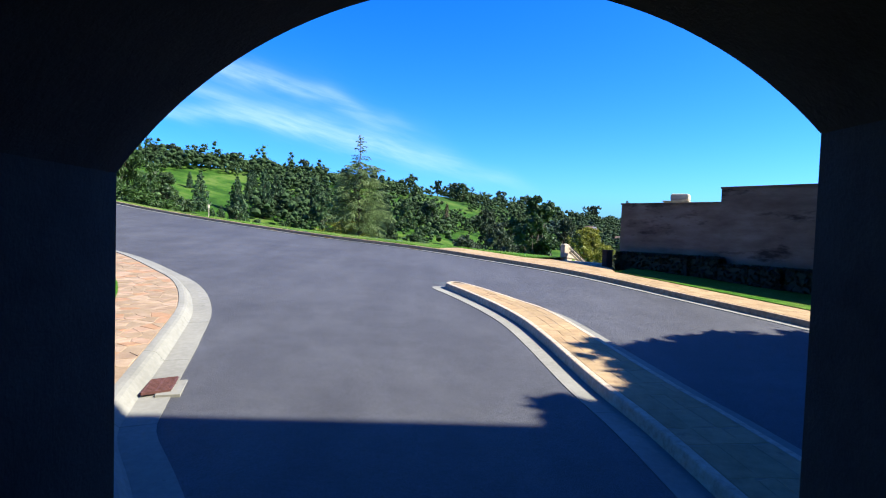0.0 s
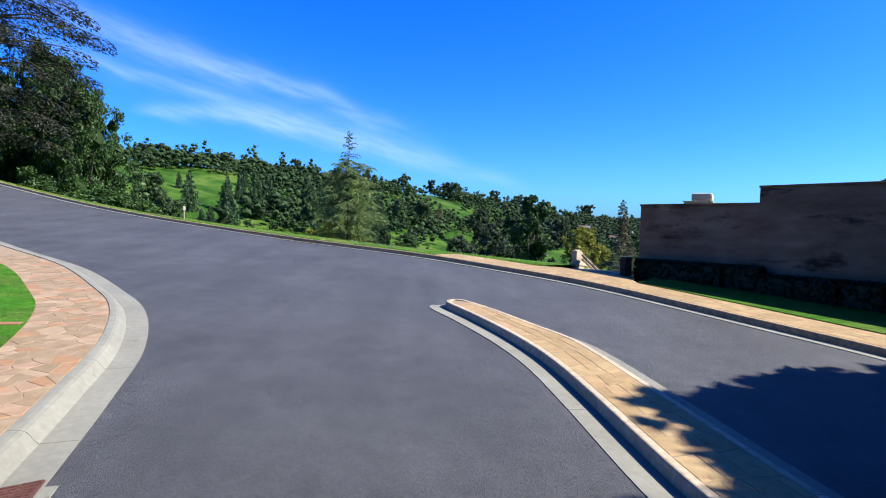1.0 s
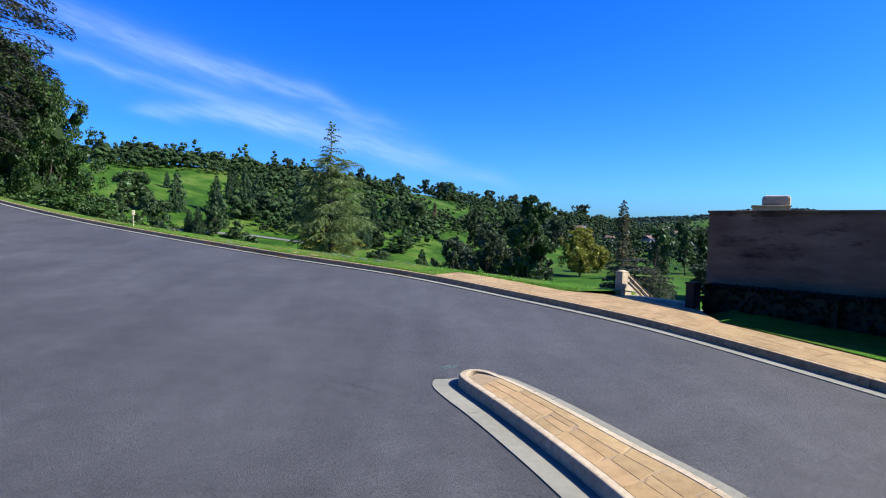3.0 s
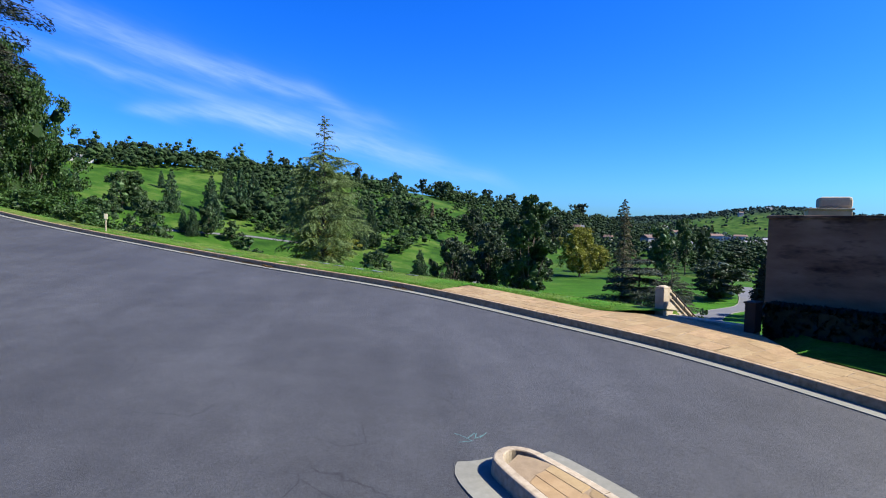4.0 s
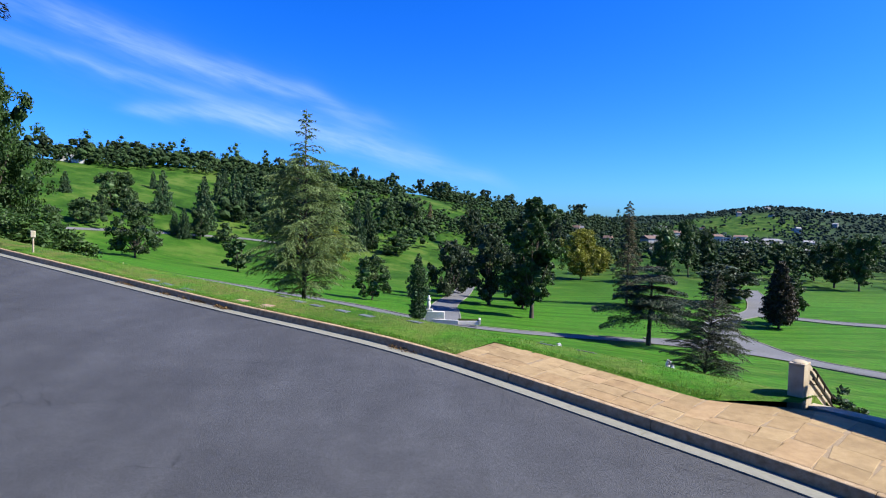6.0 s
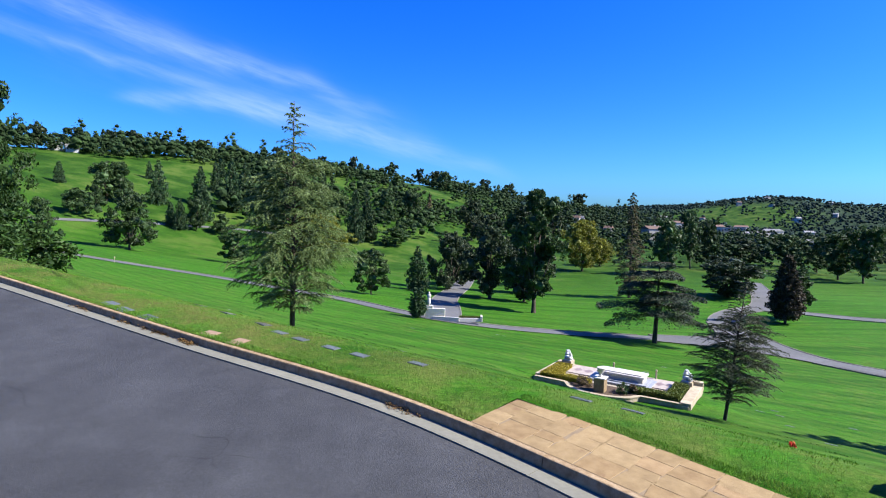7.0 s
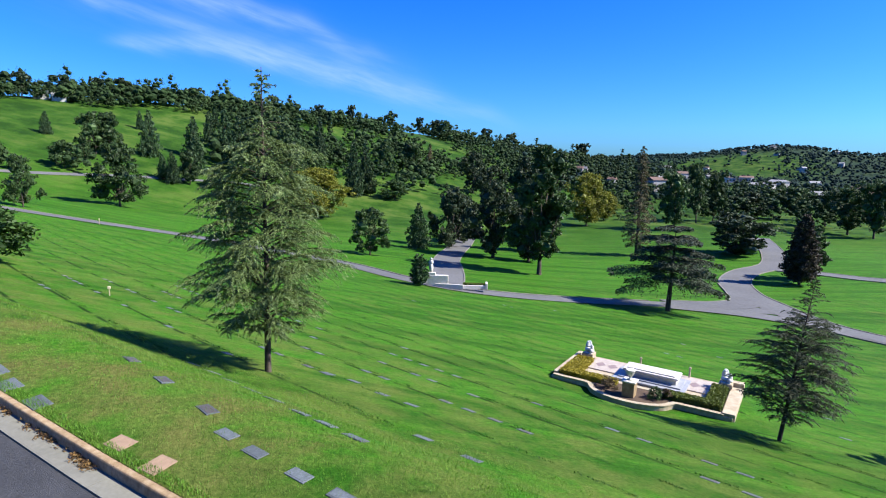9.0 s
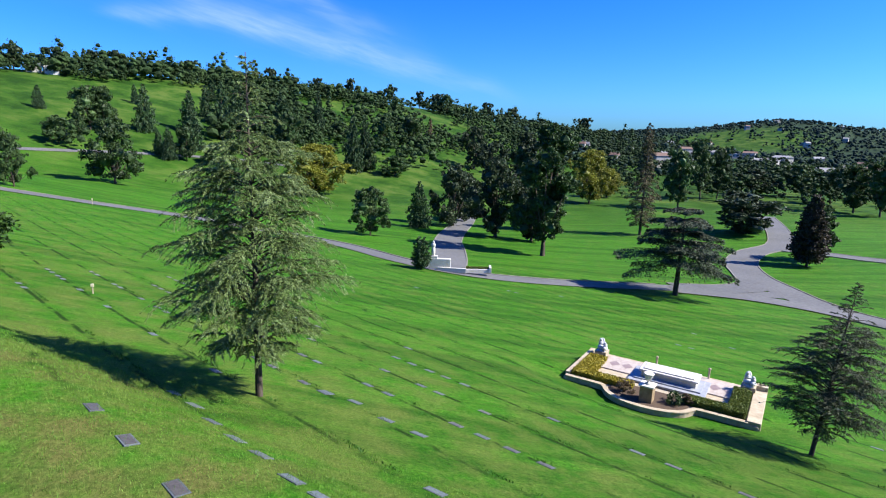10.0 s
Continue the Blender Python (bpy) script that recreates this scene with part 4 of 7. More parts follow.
def build_gateway():
    # unseen top and right end, sized to throw the shadow edge on the drive
    left, right, cx, cz, rad, x0, x1, top, bot, front, back = -1.795, 2.725, 0.647, 0.127, 2.969, -9.0, 36.0, 18.0, -2.4, -0.75, -11.0
    arc = [(cx + rad * math.sin(a), cz + rad * math.cos(a)) for a in np.linspace(math.asin((left - cx) / rad), math.asin((right - cx) / rad), 41)]
    ring = [(x0, bot), (left, bot)] + arc + [(right, bot), (x1, bot), (x1, top), (x0, top)]
    e = empty("gateway", Matrix(), "stone gateway darkened as in shade, with a wide segmental arch over the drive", "gateway", kind="structure")
    bm = bmesh.new()
    fr = [bm.verts.new((x, front, z)) for x, z in ring]
    bk = [bm.verts.new((x, back, z)) for x, z in ring]
    n = len(ring)
    for i in range(n):
        if ring[i][1] == bot and ring[(i + 1) % n][1] == bot and i != 0 and i != n - 4:
            continue
        bm.faces.new((fr[i], fr[(i + 1) % n], bk[(i + 1) % n], bk[i]))
    bmesh.ops.triangle_fill(bm, use_beauty=True, edges=[bm.edges.get((fr[i], fr[(i + 1) % n])) or bm.edges.new((fr[i], fr[(i + 1) % n])) for i in range(n)])
    bmesh.ops.triangle_fill(bm, use_beauty=True, edges=[bm.edges.get((bk[i], bk[(i + 1) % n])) or bm.edges.new((bk[i], bk[(i + 1) % n])) for i in range(n)])
    part("arch_wall", bm, DARKENED_STONE, e)
    # unseen wall, added to close the passage and keep light out
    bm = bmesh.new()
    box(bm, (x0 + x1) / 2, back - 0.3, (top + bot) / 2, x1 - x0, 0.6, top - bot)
    part("end_wall", bm, DARKENED_STONE, e)


build_gateway()

# ---------------------------------------------------------------- garden wall by the steps


def build_wall(name, a, b, top, thick, label, cap=0.09):
    a, b = np.array(a), np.array(b)
    d = (b - a) / np.linalg.norm(b - a)
    n = np.array((-d[1], d[0]))            # away from the drive
    if n[0] < 0:
        n = -n
    mid, ln, rz = (a + b) / 2 + n * thick / 2, np.linalg.norm(b - a), math.atan2(d[1], d[0])
    low = float(min(road_z(*a), road_z(*b))) - 3.0
    e = empty(name, Matrix(), label, "wall", kind="structure")
    bm = bmesh.new()
    box(bm, mid[0], mid[1], (top - cap + low) / 2, ln, thick, top - cap - low, rz, 0.02)
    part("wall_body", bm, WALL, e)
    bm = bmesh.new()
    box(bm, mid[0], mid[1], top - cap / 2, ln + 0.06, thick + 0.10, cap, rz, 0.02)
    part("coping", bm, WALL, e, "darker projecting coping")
    return e


wd = np.array((0.552, -0.834))
wall_corner = np.array((10.84, 23.94))
wall_step = wall_corner + wd * 5.2
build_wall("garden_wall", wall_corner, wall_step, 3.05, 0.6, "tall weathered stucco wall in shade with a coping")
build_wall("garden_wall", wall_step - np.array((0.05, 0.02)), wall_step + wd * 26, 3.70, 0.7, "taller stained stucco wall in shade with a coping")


def parapet_band():
    """The upper courses of the taller wall, darker and set a little proud."""
    a, b = wall_step - wd * 0.02, wall_step + wd * 26
    n = np.array((-wd[1], wd[0])) * (1 if -wd[1] > 0 else -1)
    mid, rz = (a + b) / 2 - n * 0.012, math.atan2(wd[1], wd[0])
    bm = bmesh.new()
    box(bm, mid[0], mid[1], 3.32, np.linalg.norm(b - a), 0.06, 0.56, rz, 0.01)
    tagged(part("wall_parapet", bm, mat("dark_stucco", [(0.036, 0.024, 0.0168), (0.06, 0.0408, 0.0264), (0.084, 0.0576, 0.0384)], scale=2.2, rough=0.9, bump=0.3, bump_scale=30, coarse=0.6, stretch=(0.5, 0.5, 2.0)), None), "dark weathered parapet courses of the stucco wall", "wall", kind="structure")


parapet_band()

# ---------------------------------------------------------------- trees


def place_trees(build, rows, variants, group):
    """rows of (x, y, height, width); build(i) makes a tree 10 m high and wide at the origin."""
    rng = random.Random(len(rows) * 7 + variants)
    made = []
    for i, (x, y, h, w) in enumerate(rows):
        z = float(ground_z(x, y)[0]) - 0.05
        m = pose(x, y, z, 0, 0, rng.uniform(0, 360)) @ Matrix.Diagonal((w / 10, w / 10, h / 10, 1))
        if i < variants:
            t = build(i)
            tagged(t, group=group)
            made.append((t, m))
        else:
            copy_thing(made[i % variants][0], m)
    for t, m in made:
        t.matrix_basis = m


BROAD = [(-4.9, 148, 11, 10.5), (-84, 203, 19, 18), (-123, 246, 10, 12), (-123, 260, 10, 8), (-126, 275, 18, 17), (-122, 278, 18, 14), (1, 304, 10, 19), (-5, 363, 21, 16), (11, 381, 22, 19), (-11, 305, 12, 8), (-84, 264, 14, 11), (-74, 266, 9, 11), (-50, 308, 22, 15), (-47, 346, 11, 10), (-32, 371, 11, 13), (2, 503, 16, 14), (52, 583, 20, 20), (-71, 137, 10, 7)]
DARK = [(27, 168, 20, 18), (18, 190, 18, 14), (36, 165, 17, 13), (42, 190, 18, 14), (24, 205, 16, 14), (52, 215, 19, 14), (53, 321, 24, 21), (80, 357, 28, 21), (50, 368, 26, 21), (118, 421, 25, 21), (107, 184, 13, 26), (196, 312, 14, 25)]
CONE = [(-111, 292, 21, 11), (-94, 262, 10, 6), (-89, 259, 13, 7), (-87, 280, 17, 11), (-97, 308, 20, 11), (-101, 345, 17, 9), (-60, 342, 25, 14), (-56, 363, 15, 10), (-44, 369, 26, 10), (-19, 299, 26, 12), (-14, 309, 27, 10), (-153, 288, 10, 6), (-83, 312, 27, 12), (-110, 386, 11, 8), (-134, 337, 10, 5), (-81, 330, 22, 13), (7.3, 178.3, 13, 8)]
YELLOW = [(85, 259, 23, 23), (103, 285, 14, 17), (-30, 247, 20, 32)]
RIGHT = [(118, 245, 25, 19), (148, 281, 29, 18), (162, 290, 26, 16), (211, 275, 17, 20), (194, 242, 21, 21), (195, 230, 24, 20), (218, 303, 18, 21), (259, 370, 15, 22), (281, 414, 10, 19)]


def bough_tree(seed, name, label, h, profile, boughs, leaf_mat, per=120, size=0.16, rise=0.15, droop=0.45, spread=0.2, hang=0.25, trunk=0.16, tiers=0, long=2.6, wood_w=0.2, lean=0.0, top_thin=1.0, split=False):
    """Conifer with single boughs: each arches out from the trunk and carries sprays along its outer part."""
    rng = np.random.default_rng(seed)
    wd = Wood()
    wd.add([(0, 0, -0.4), (0, 0, 0.05), (lean * h * 0.2, 0, h * 0.35), (lean * h * 0.3, 0, h * 0.7), (lean * h * 0.3, 0, h * 0.985)], [trunk * 1.45, trunk * 1.05, trunk * 0.75, trunk * 0.4, 0.015], 8)
    ts, rs = np.array(profile, float).T
    pos, axes = [], []
    for i in range(boughs):
        t = (i + rng.uniform(0.2, 0.8)) / boughs
        t = ts[0] + (ts[-1] - ts[0]) * t ** 1.05
        if tiers:
            t = ts[0] + (ts[-1] - ts[0]) * (np.round((t - ts[0]) / (ts[-1] - ts[0]) * tiers) + rng.uniform(-0.12, 0.12)) / tiers
        r = float(np.interp(t, ts, rs)) * rng.uniform(0.62, 1.14)
        a = 2.39996 * i + rng.uniform(-0.35, 0.35)
        out = np.array((math.cos(a), math.sin(a), 0))
        sid = np.array((-math.sin(a), math.cos(a), 0))
        z0 = t * h
        cx = lean * h * 0.3 * min(1, t / 0.7)
        k = rng.uniform(0.8, 1.25)
        curve = lambda s: np.array((cx, 0, z0)) + out * r * s + np.array((0, 0, r * (rise * s - droop * k * s * s)))  # noqa: E731
        if r > 0.25:
            wd.add([curve(s) for s in (0, 0.35, 0.7, 0.97)], [trunk * wood_w * (0.4 + 0.6 * r / max(rs)), trunk * wood_w * 0.5, trunk * wood_w * 0.28, 0.008], 4)
        n = max(6, int(per * (0.25 + 0.75 * r / max(rs)) * (top_thin if t > 0.78 else 1.0)))
        s = rng.uniform(0.16, 1.03, n) ** 0.8
        base = np.array([curve(q) for q in s])
        lat = rng.normal(0, 1, n) * spread * r * (1.12 - s) * 0.9 + rng.normal(0, 0.05, n)
        p = base + sid * lat[:, None]
        p[:, 2] -= np.abs(lat) * 0.25 + rng.random(n) * hang * (0.4 + r / max(rs))
        ax = out * 0.8 + sid * np.sign(lat)[:, None] * 0.7 + rng.normal(0, 0.35, (n, 3))
        ax[:, 2] -= 0.5 * droop + 0.4 * rng.random(n)
        pos.append(p)
        axes.append(ax)
    pos, axes = np.vstack(pos), np.vstack(axes)
    axes /= np.linalg.norm(axes, axis=1)[:, None]
    side = np.cross(axes, rng.normal(size=axes.shape) * 0.5 + np.array((0, 0, 1.0)))
    side /= np.linalg.norm(side, axis=1)[:, None] + 1e-9
    s = size * rng.uniform(0.6, 1.4, len(pos))[:, None]
    a, b = axes * s * long / 2, side * s / 2
    v = np.stack([pos - a, pos + b - a * 0.2, pos + a, pos - b - a * 0.2], 1).reshape(-1, 3)
    return make_tree(name, wd, v, np.arange(len(v)).reshape(-1, 4), leaf_mat, label, split=split)


place_trees(lambda i: broad_tree(11 + i, "broadleaf_tree", "round-headed dark green broadleaf tree on the lawn", 10, 10, 1.3, L_OAK, 170, 55, 0.23, 0.2, gaps=0.16, shape="pear" if i % 2 else "round", masses=17), BROAD, 4, "park trees")
place_trees(lambda i: broad_tree(31 + i, "oak_tree", "large dark green spreading oak on the lawn", 10, 10, 0.9, L_DARK, 170, 62, 0.24, 0.3, gaps=0.45, masses=15), DARK, 4, "park oaks")
place_trees(lambda i: cone_tree(51 + i, "conifer_tree", "dense dark green upright conifer on the slope", 10, 9.5, 0.5, L_PINE, 17, 75, 0.34, 0.2, power=0.6, ragged=0.4), CONE, 4, "park conifers")
place_trees(lambda i: broad_tree(71 + i, "yellow_tree", "yellow-green spring-leaved tree on the lawn", 10, 10, 1.3, L_YELLOW, 240, 66, 0.18, 0.2, masses=19, core=0.4), YELLOW, 1, "yellow trees")
place_trees(lambda i: broad_tree(81 + i, "eucalyptus_tree", "tall dark feathery tree at the lawn's edge", 10, 9.6, 1.8, L_OAK, 150, 60, 0.22, 0.2, lean=0.12, gaps=0.5, shape="umbrella"), RIGHT, 2, "trees by the town")


def put(tree, x, y, turn=0.0, group="", sink=0.05):
    tree.matrix_basis = pose(x, y, float(ground_z(x, y)[0]) - sink, 0, 0, turn)
    return tagged(tree, group=group)


def frond_tree(seed, name, label, h, profile, boughs, leaf_mat, twigs=12, per=26, size=0.028, trunk=0.15, rise=0.45, droop=0.5, hang=0.5, spire=0.8, limb=0.45):
    """Feathery cedar: arching boughs carry drooping side twigs set with short needle sprays; the leader stays thin and open."""
    rng = np.random.default_rng(seed)
    wd = Wood()
    wd.add([(0, 0, -0.4), (0, 0, 0.05), (0.03, 0, h * 0.35), (0, 0.03, h * 0.7), (0, 0, h * 0.995)], [trunk * 1.5, trunk * 1.05, trunk * 0.75, trunk * 0.36, 0.012], 8)
    ts, rs = np.array(profile, float).T
    big = max(rs)
    pos, axes, wide = [], [], []
    for i in range(boughs):
        t = ts[0] + (0.985 - ts[0]) * (i + rng.uniform(0.1, 0.9)) / boughs
        r = float(np.interp(t, ts, rs)) * (rng.uniform(0.66, 1.06) if t < spire else rng.uniform(0.8, 1.25))
        if t > spire and rng.random() < 0.45:
            continue
        a = 2.39996 * i + rng.uniform(-0.5, 0.5)
        out, sid = np.array((math.cos(a), math.sin(a), 0)), np.array((-math.sin(a), math.cos(a), 0))
        up, fall = rise * rng.uniform(0.7, 1.3), droop * rng.uniform(0.75, 1.25)
        bend = rng.normal(0, 0.12)
        z0 = t * h

        def at(s):
            return np.array((0, 0, z0)) + out * r * s + sid * r * bend * s * s + np.array((0, 0, r * (up * s - fall * s * s)))

        wd.add([at(s) for s in (0, 0.3, 0.65, 1.0)], [0.012 + trunk * 0.22 * r / big, 0.010 + trunk * 0.14 * r / big, 0.008 + trunk * 0.06 * r / big, 0.005], 4)
        n_t = max(3, int(twigs * (0.35 + 0.65 * r / big)))
        if t > spire:
            n_t = max(3, n_t // 3)
        for k in range(n_t):
            s0 = 0.22 + 0.80 * (k + rng.random()) / n_t if t < spire else 0.1 + 0.9 * (k + rng.random()) / n_t
            root = at(min(s0, 1.0))
            ln = r * limb * rng.uniform(0.5, 1.1) * (1.15 - 0.6 * s0)
            way = out * rng.uniform(0.35, 1.0) + sid * (1 if k % 2 else -1) * rng.uniform(0.2, 1.0)
            way /= np.linalg.norm(way)
            m = max(5, int(per * (0.3 + 0.7 * ln / (big * limb))))
            q = np.sort(rng.random(m))
            p = root + way * (ln * q)[:, None]
            p[:, 2] += ln * (0.12 * q - hang * q * q) + rng.normal(0, 0.015, m)
            p[:, :2] += rng.normal(0, 0.02, (m, 2))
            ax = way * 0.9 + rng.normal(0, 0.38, (m, 3))
            ax[:, 2] += 0.12 - 1.5 * hang * q
            pos.append(p)
            axes.append(ax)
            wide.append(size * rng.uniform(0.6, 1.4, m) * (1.0 - 0.35 * q))
    pos, axes, wide = np.vstack(pos), np.vstack(axes), np.concatenate(wide)[:, None]
    axes /= np.linalg.norm(axes, axis=1)[:, None]
    side = np.cross(axes, rng.normal(size=axes.shape) * 0.6 + np.array((0, 0, 1.0)))
    side /= np.linalg.norm(side, axis=1)[:, None] + 1e-9
    a, b = axes * wide * 2.5, side * wide * 0.52
    v = np.stack([pos - a, pos + b - a * 0.2, pos + a, pos - b - a * 0.2], 1).reshape(-1, 3)
    return make_tree(name, wd, v, np.arange(len(v)).reshape(-1, 4), leaf_mat, label, split=True)


put(frond_tree(91, "deodar_cedar", "silvery green weeping cedar on the grass slope", 11.1, [(0.13, 0.9), (0.17, 1.9), (0.24, 2.65), (0.34, 2.9), (0.45, 2.55), (0.56, 2.25), (0.66, 1.95), (0.72, 1.45), (0.78, 0.95), (0.86, 0.75), (0.93, 0.45), (1.0, 0.06)], 205, L_CEDAR, twigs=25, per=104, size=0.024, trunk=0.12, rise=0.62, droop=0.5, hang=0.62, spire=0.77, limb=0.5), -4.57, 43.5, 20)
young = put(frond_tree(93, "young_cedar", "dark green young cedar leaning beside the memorial", 8.6, [(0.14, 1.2), (0.2, 2.3), (0.34, 2.65), (0.48, 2.4), (0.6, 1.95), (0.7, 1.35), (0.8, 0.75), (0.9, 0.4), (1.0, 0.05)], 200, L_YOUNG, twigs=20, per=56, size=0.029, trunk=0.10, rise=0.6, droop=0.45, hang=0.4, spire=0.74), 19.7, 47.9, 70)
young.matrix_basis = young.matrix_basis @ Matrix.Rotation(radians(6), 4, Vector((0.94, 0.34, 0)))
put(bough_tree(95, "layered_cedar", "blue-green cedar with flat spreading tiers of boughs", 14.0, [(0.34, 8.2), (0.44, 9.2), (0.55, 7.8), (0.72, 5.2), (0.86, 5.0), (0.97, 2.6)], 58, L_BLUE, per=950, size=0.16, rise=0.18, droop=0.22, spread=0.34, hang=0.6, trunk=0.42, tiers=5, long=2.0, wood_w=0.3, lean=0.06, split=True), 43.9, 105.5, 10)
put(bough_tree(97, "redwood_tree", "thin brownish redwood with short sparse boughs", 33.0, [(0.1, 3.2), (0.22, 5.0), (0.4, 4.6), (0.55, 3.4), (0.7, 2.2), (0.85, 2.4), (0.93, 1.9), (1.0, 0.5)], 110, L_OLIVE, per=150, size=0.24, rise=0.1, droop=0.3, spread=0.3, hang=0.7, trunk=0.42, long=2.0), 74.1, 184.1, 0)
put(bough_tree(98, "red_conifer", "dying red-brown conifer on the hillside", 18.0, [(0.1, 4.2), (0.5, 3.2), (1.0, 0.3)], 70, L_BROWN, per=70, size=0.4, trunk=0.3, long=2.0), 26, 420, 0)
put(bough_tree(99, "great_cedar", "huge dark cedar with ragged spreading boughs by the drive", 40.0, [(0.14, 8.5), (0.25, 10.5), (0.5, 11.0), (0.75, 9.5), (1.0, 5.0)], 110, L_SOMBRE, per=700, size=0.13, rise=0.22, droop=0.36, spread=0.26, hang=1.0, trunk=0.62, tiers=13, long=3.2, wood_w=0.26, split=True), -46, 64, 0)


def bush(seed, name, label, h, w, leaf_mat, clumps=46, per=60, size=0.16):
    rng = np.random.default_rng(seed)
    wd = Wood()
    cen = []
    for _ in range(clumps):
        d = rng.normal(size=3)
        d /= np.linalg.norm(d)
        c = np.array((d[0] * w / 2, d[1] * w / 2, abs(d[2]) * h)) * rng.uniform(0.35, 0.92)
        cen.append(c + np.array((0, 0, 0.12 * h)))
    for c in cen[::5]:
        wd.add([(0, 0, -0.2), c * 0.5, c], [0.05 * w / 3, 0.03 * w / 3, 0.01], 4)
    v, f = leaves(rng, cen, 0.14 * w, per, size)
    return make_tree(name, wd, v, f, leaf_mat, label, "bush")


place_trees(lambda i: bush(141 + i, "roadside_bush", "bright green rounded bush behind the kerb", 10, 10, L_GREEN, 60, 120, 0.36), [(-26.5, 55, 4.0, 6), (-31, 59, 4.5, 7), (-35.5, 64, 5, 7), (-29, 64, 5, 7), (-39, 60.5, 3.5, 5)], 2, "bushes by the drive")
place_trees(lambda i: broad_tree(111 + i, "pine_tree", "bright green bushy pine beside the drive", 10, 10.5, 0.3, L_GREEN, 340, 105, 0.14, 0.2, gaps=0.2, masses=24, core=0.4), [(-42.5, 75, 20, 13), (-50, 80, 25, 13), (-56, 78, 20, 14)], 2, "trees by the drive")
put(broad_tree(101, "street_tree", "leafy tree beyond the gateway that shades the drive", 13.0, 10.8, 2.6, L_OAK, 260, 70, 0.36, 0.26, gaps=0.15, masses=18), 18.9, 3.8, 0)
# next two stand out of view, added to fill out the tree shadow
put(broad_tree(102, "street_tree", "unseen broad leafy tree added to fill out the shadow on the drive", 13.5, 9.5, 2.6, L_OAK, 210, 75, 0.38, 0.26), 24.6, 5.4, 0)
put(broad_tree(105, "street_tree", "unseen leafy tree added to carry the shadow over the island", 13.4, 8.4, 2.2, L_OAK, 220, 75, 0.36, 0.24), 17.4, 0.9, 0)
put(broad_tree(103, "tall_oak", "tall dark oak with an irregular crown over the lawn", 27.5, 14.5, 4.6, L_OAK, 330, 90, 0.40, 0.5, gaps=0.5, shape="tower", masses=20), 32.1, 139.8, 0)
put(broad_tree(106, "lawn_tree", "dark green round tree beside the rust-brown conifer", 12.5, 9.5, 1.8, L_OAK, 150, 60, 0.34, 0.25), 100, 145, 0)
put(cone_tree(107, "rusty_conifer", "dense rust-brown upright conifer on the lawn", 16.2, 6.6, 1.8, L_RUSTY, 22, 130, 0.36, 0.3, power=0.45, ragged=0.4), 91.9, 138.3, 0)
put(bough_tree(104, "dark_cedar", "dark cedar rising behind the garden wall", 19.0, [(0.15, 5.0), (0.4, 5.0), (0.8, 3.0), (1.0, 0.5)], 60, L_DARK, per=160, size=0.25, trunk=0.35, tiers=9), 41, 43, 0)
place_trees(lambda i: broad_tree(131 + i, "lawn_tree", "small rounded dark tree on the lawn", 10, 9.5, 1.5, L_OAK, 110, 55, 0.36, 0.22), [(-53, 209, 11, 13)], 1, "park trees")


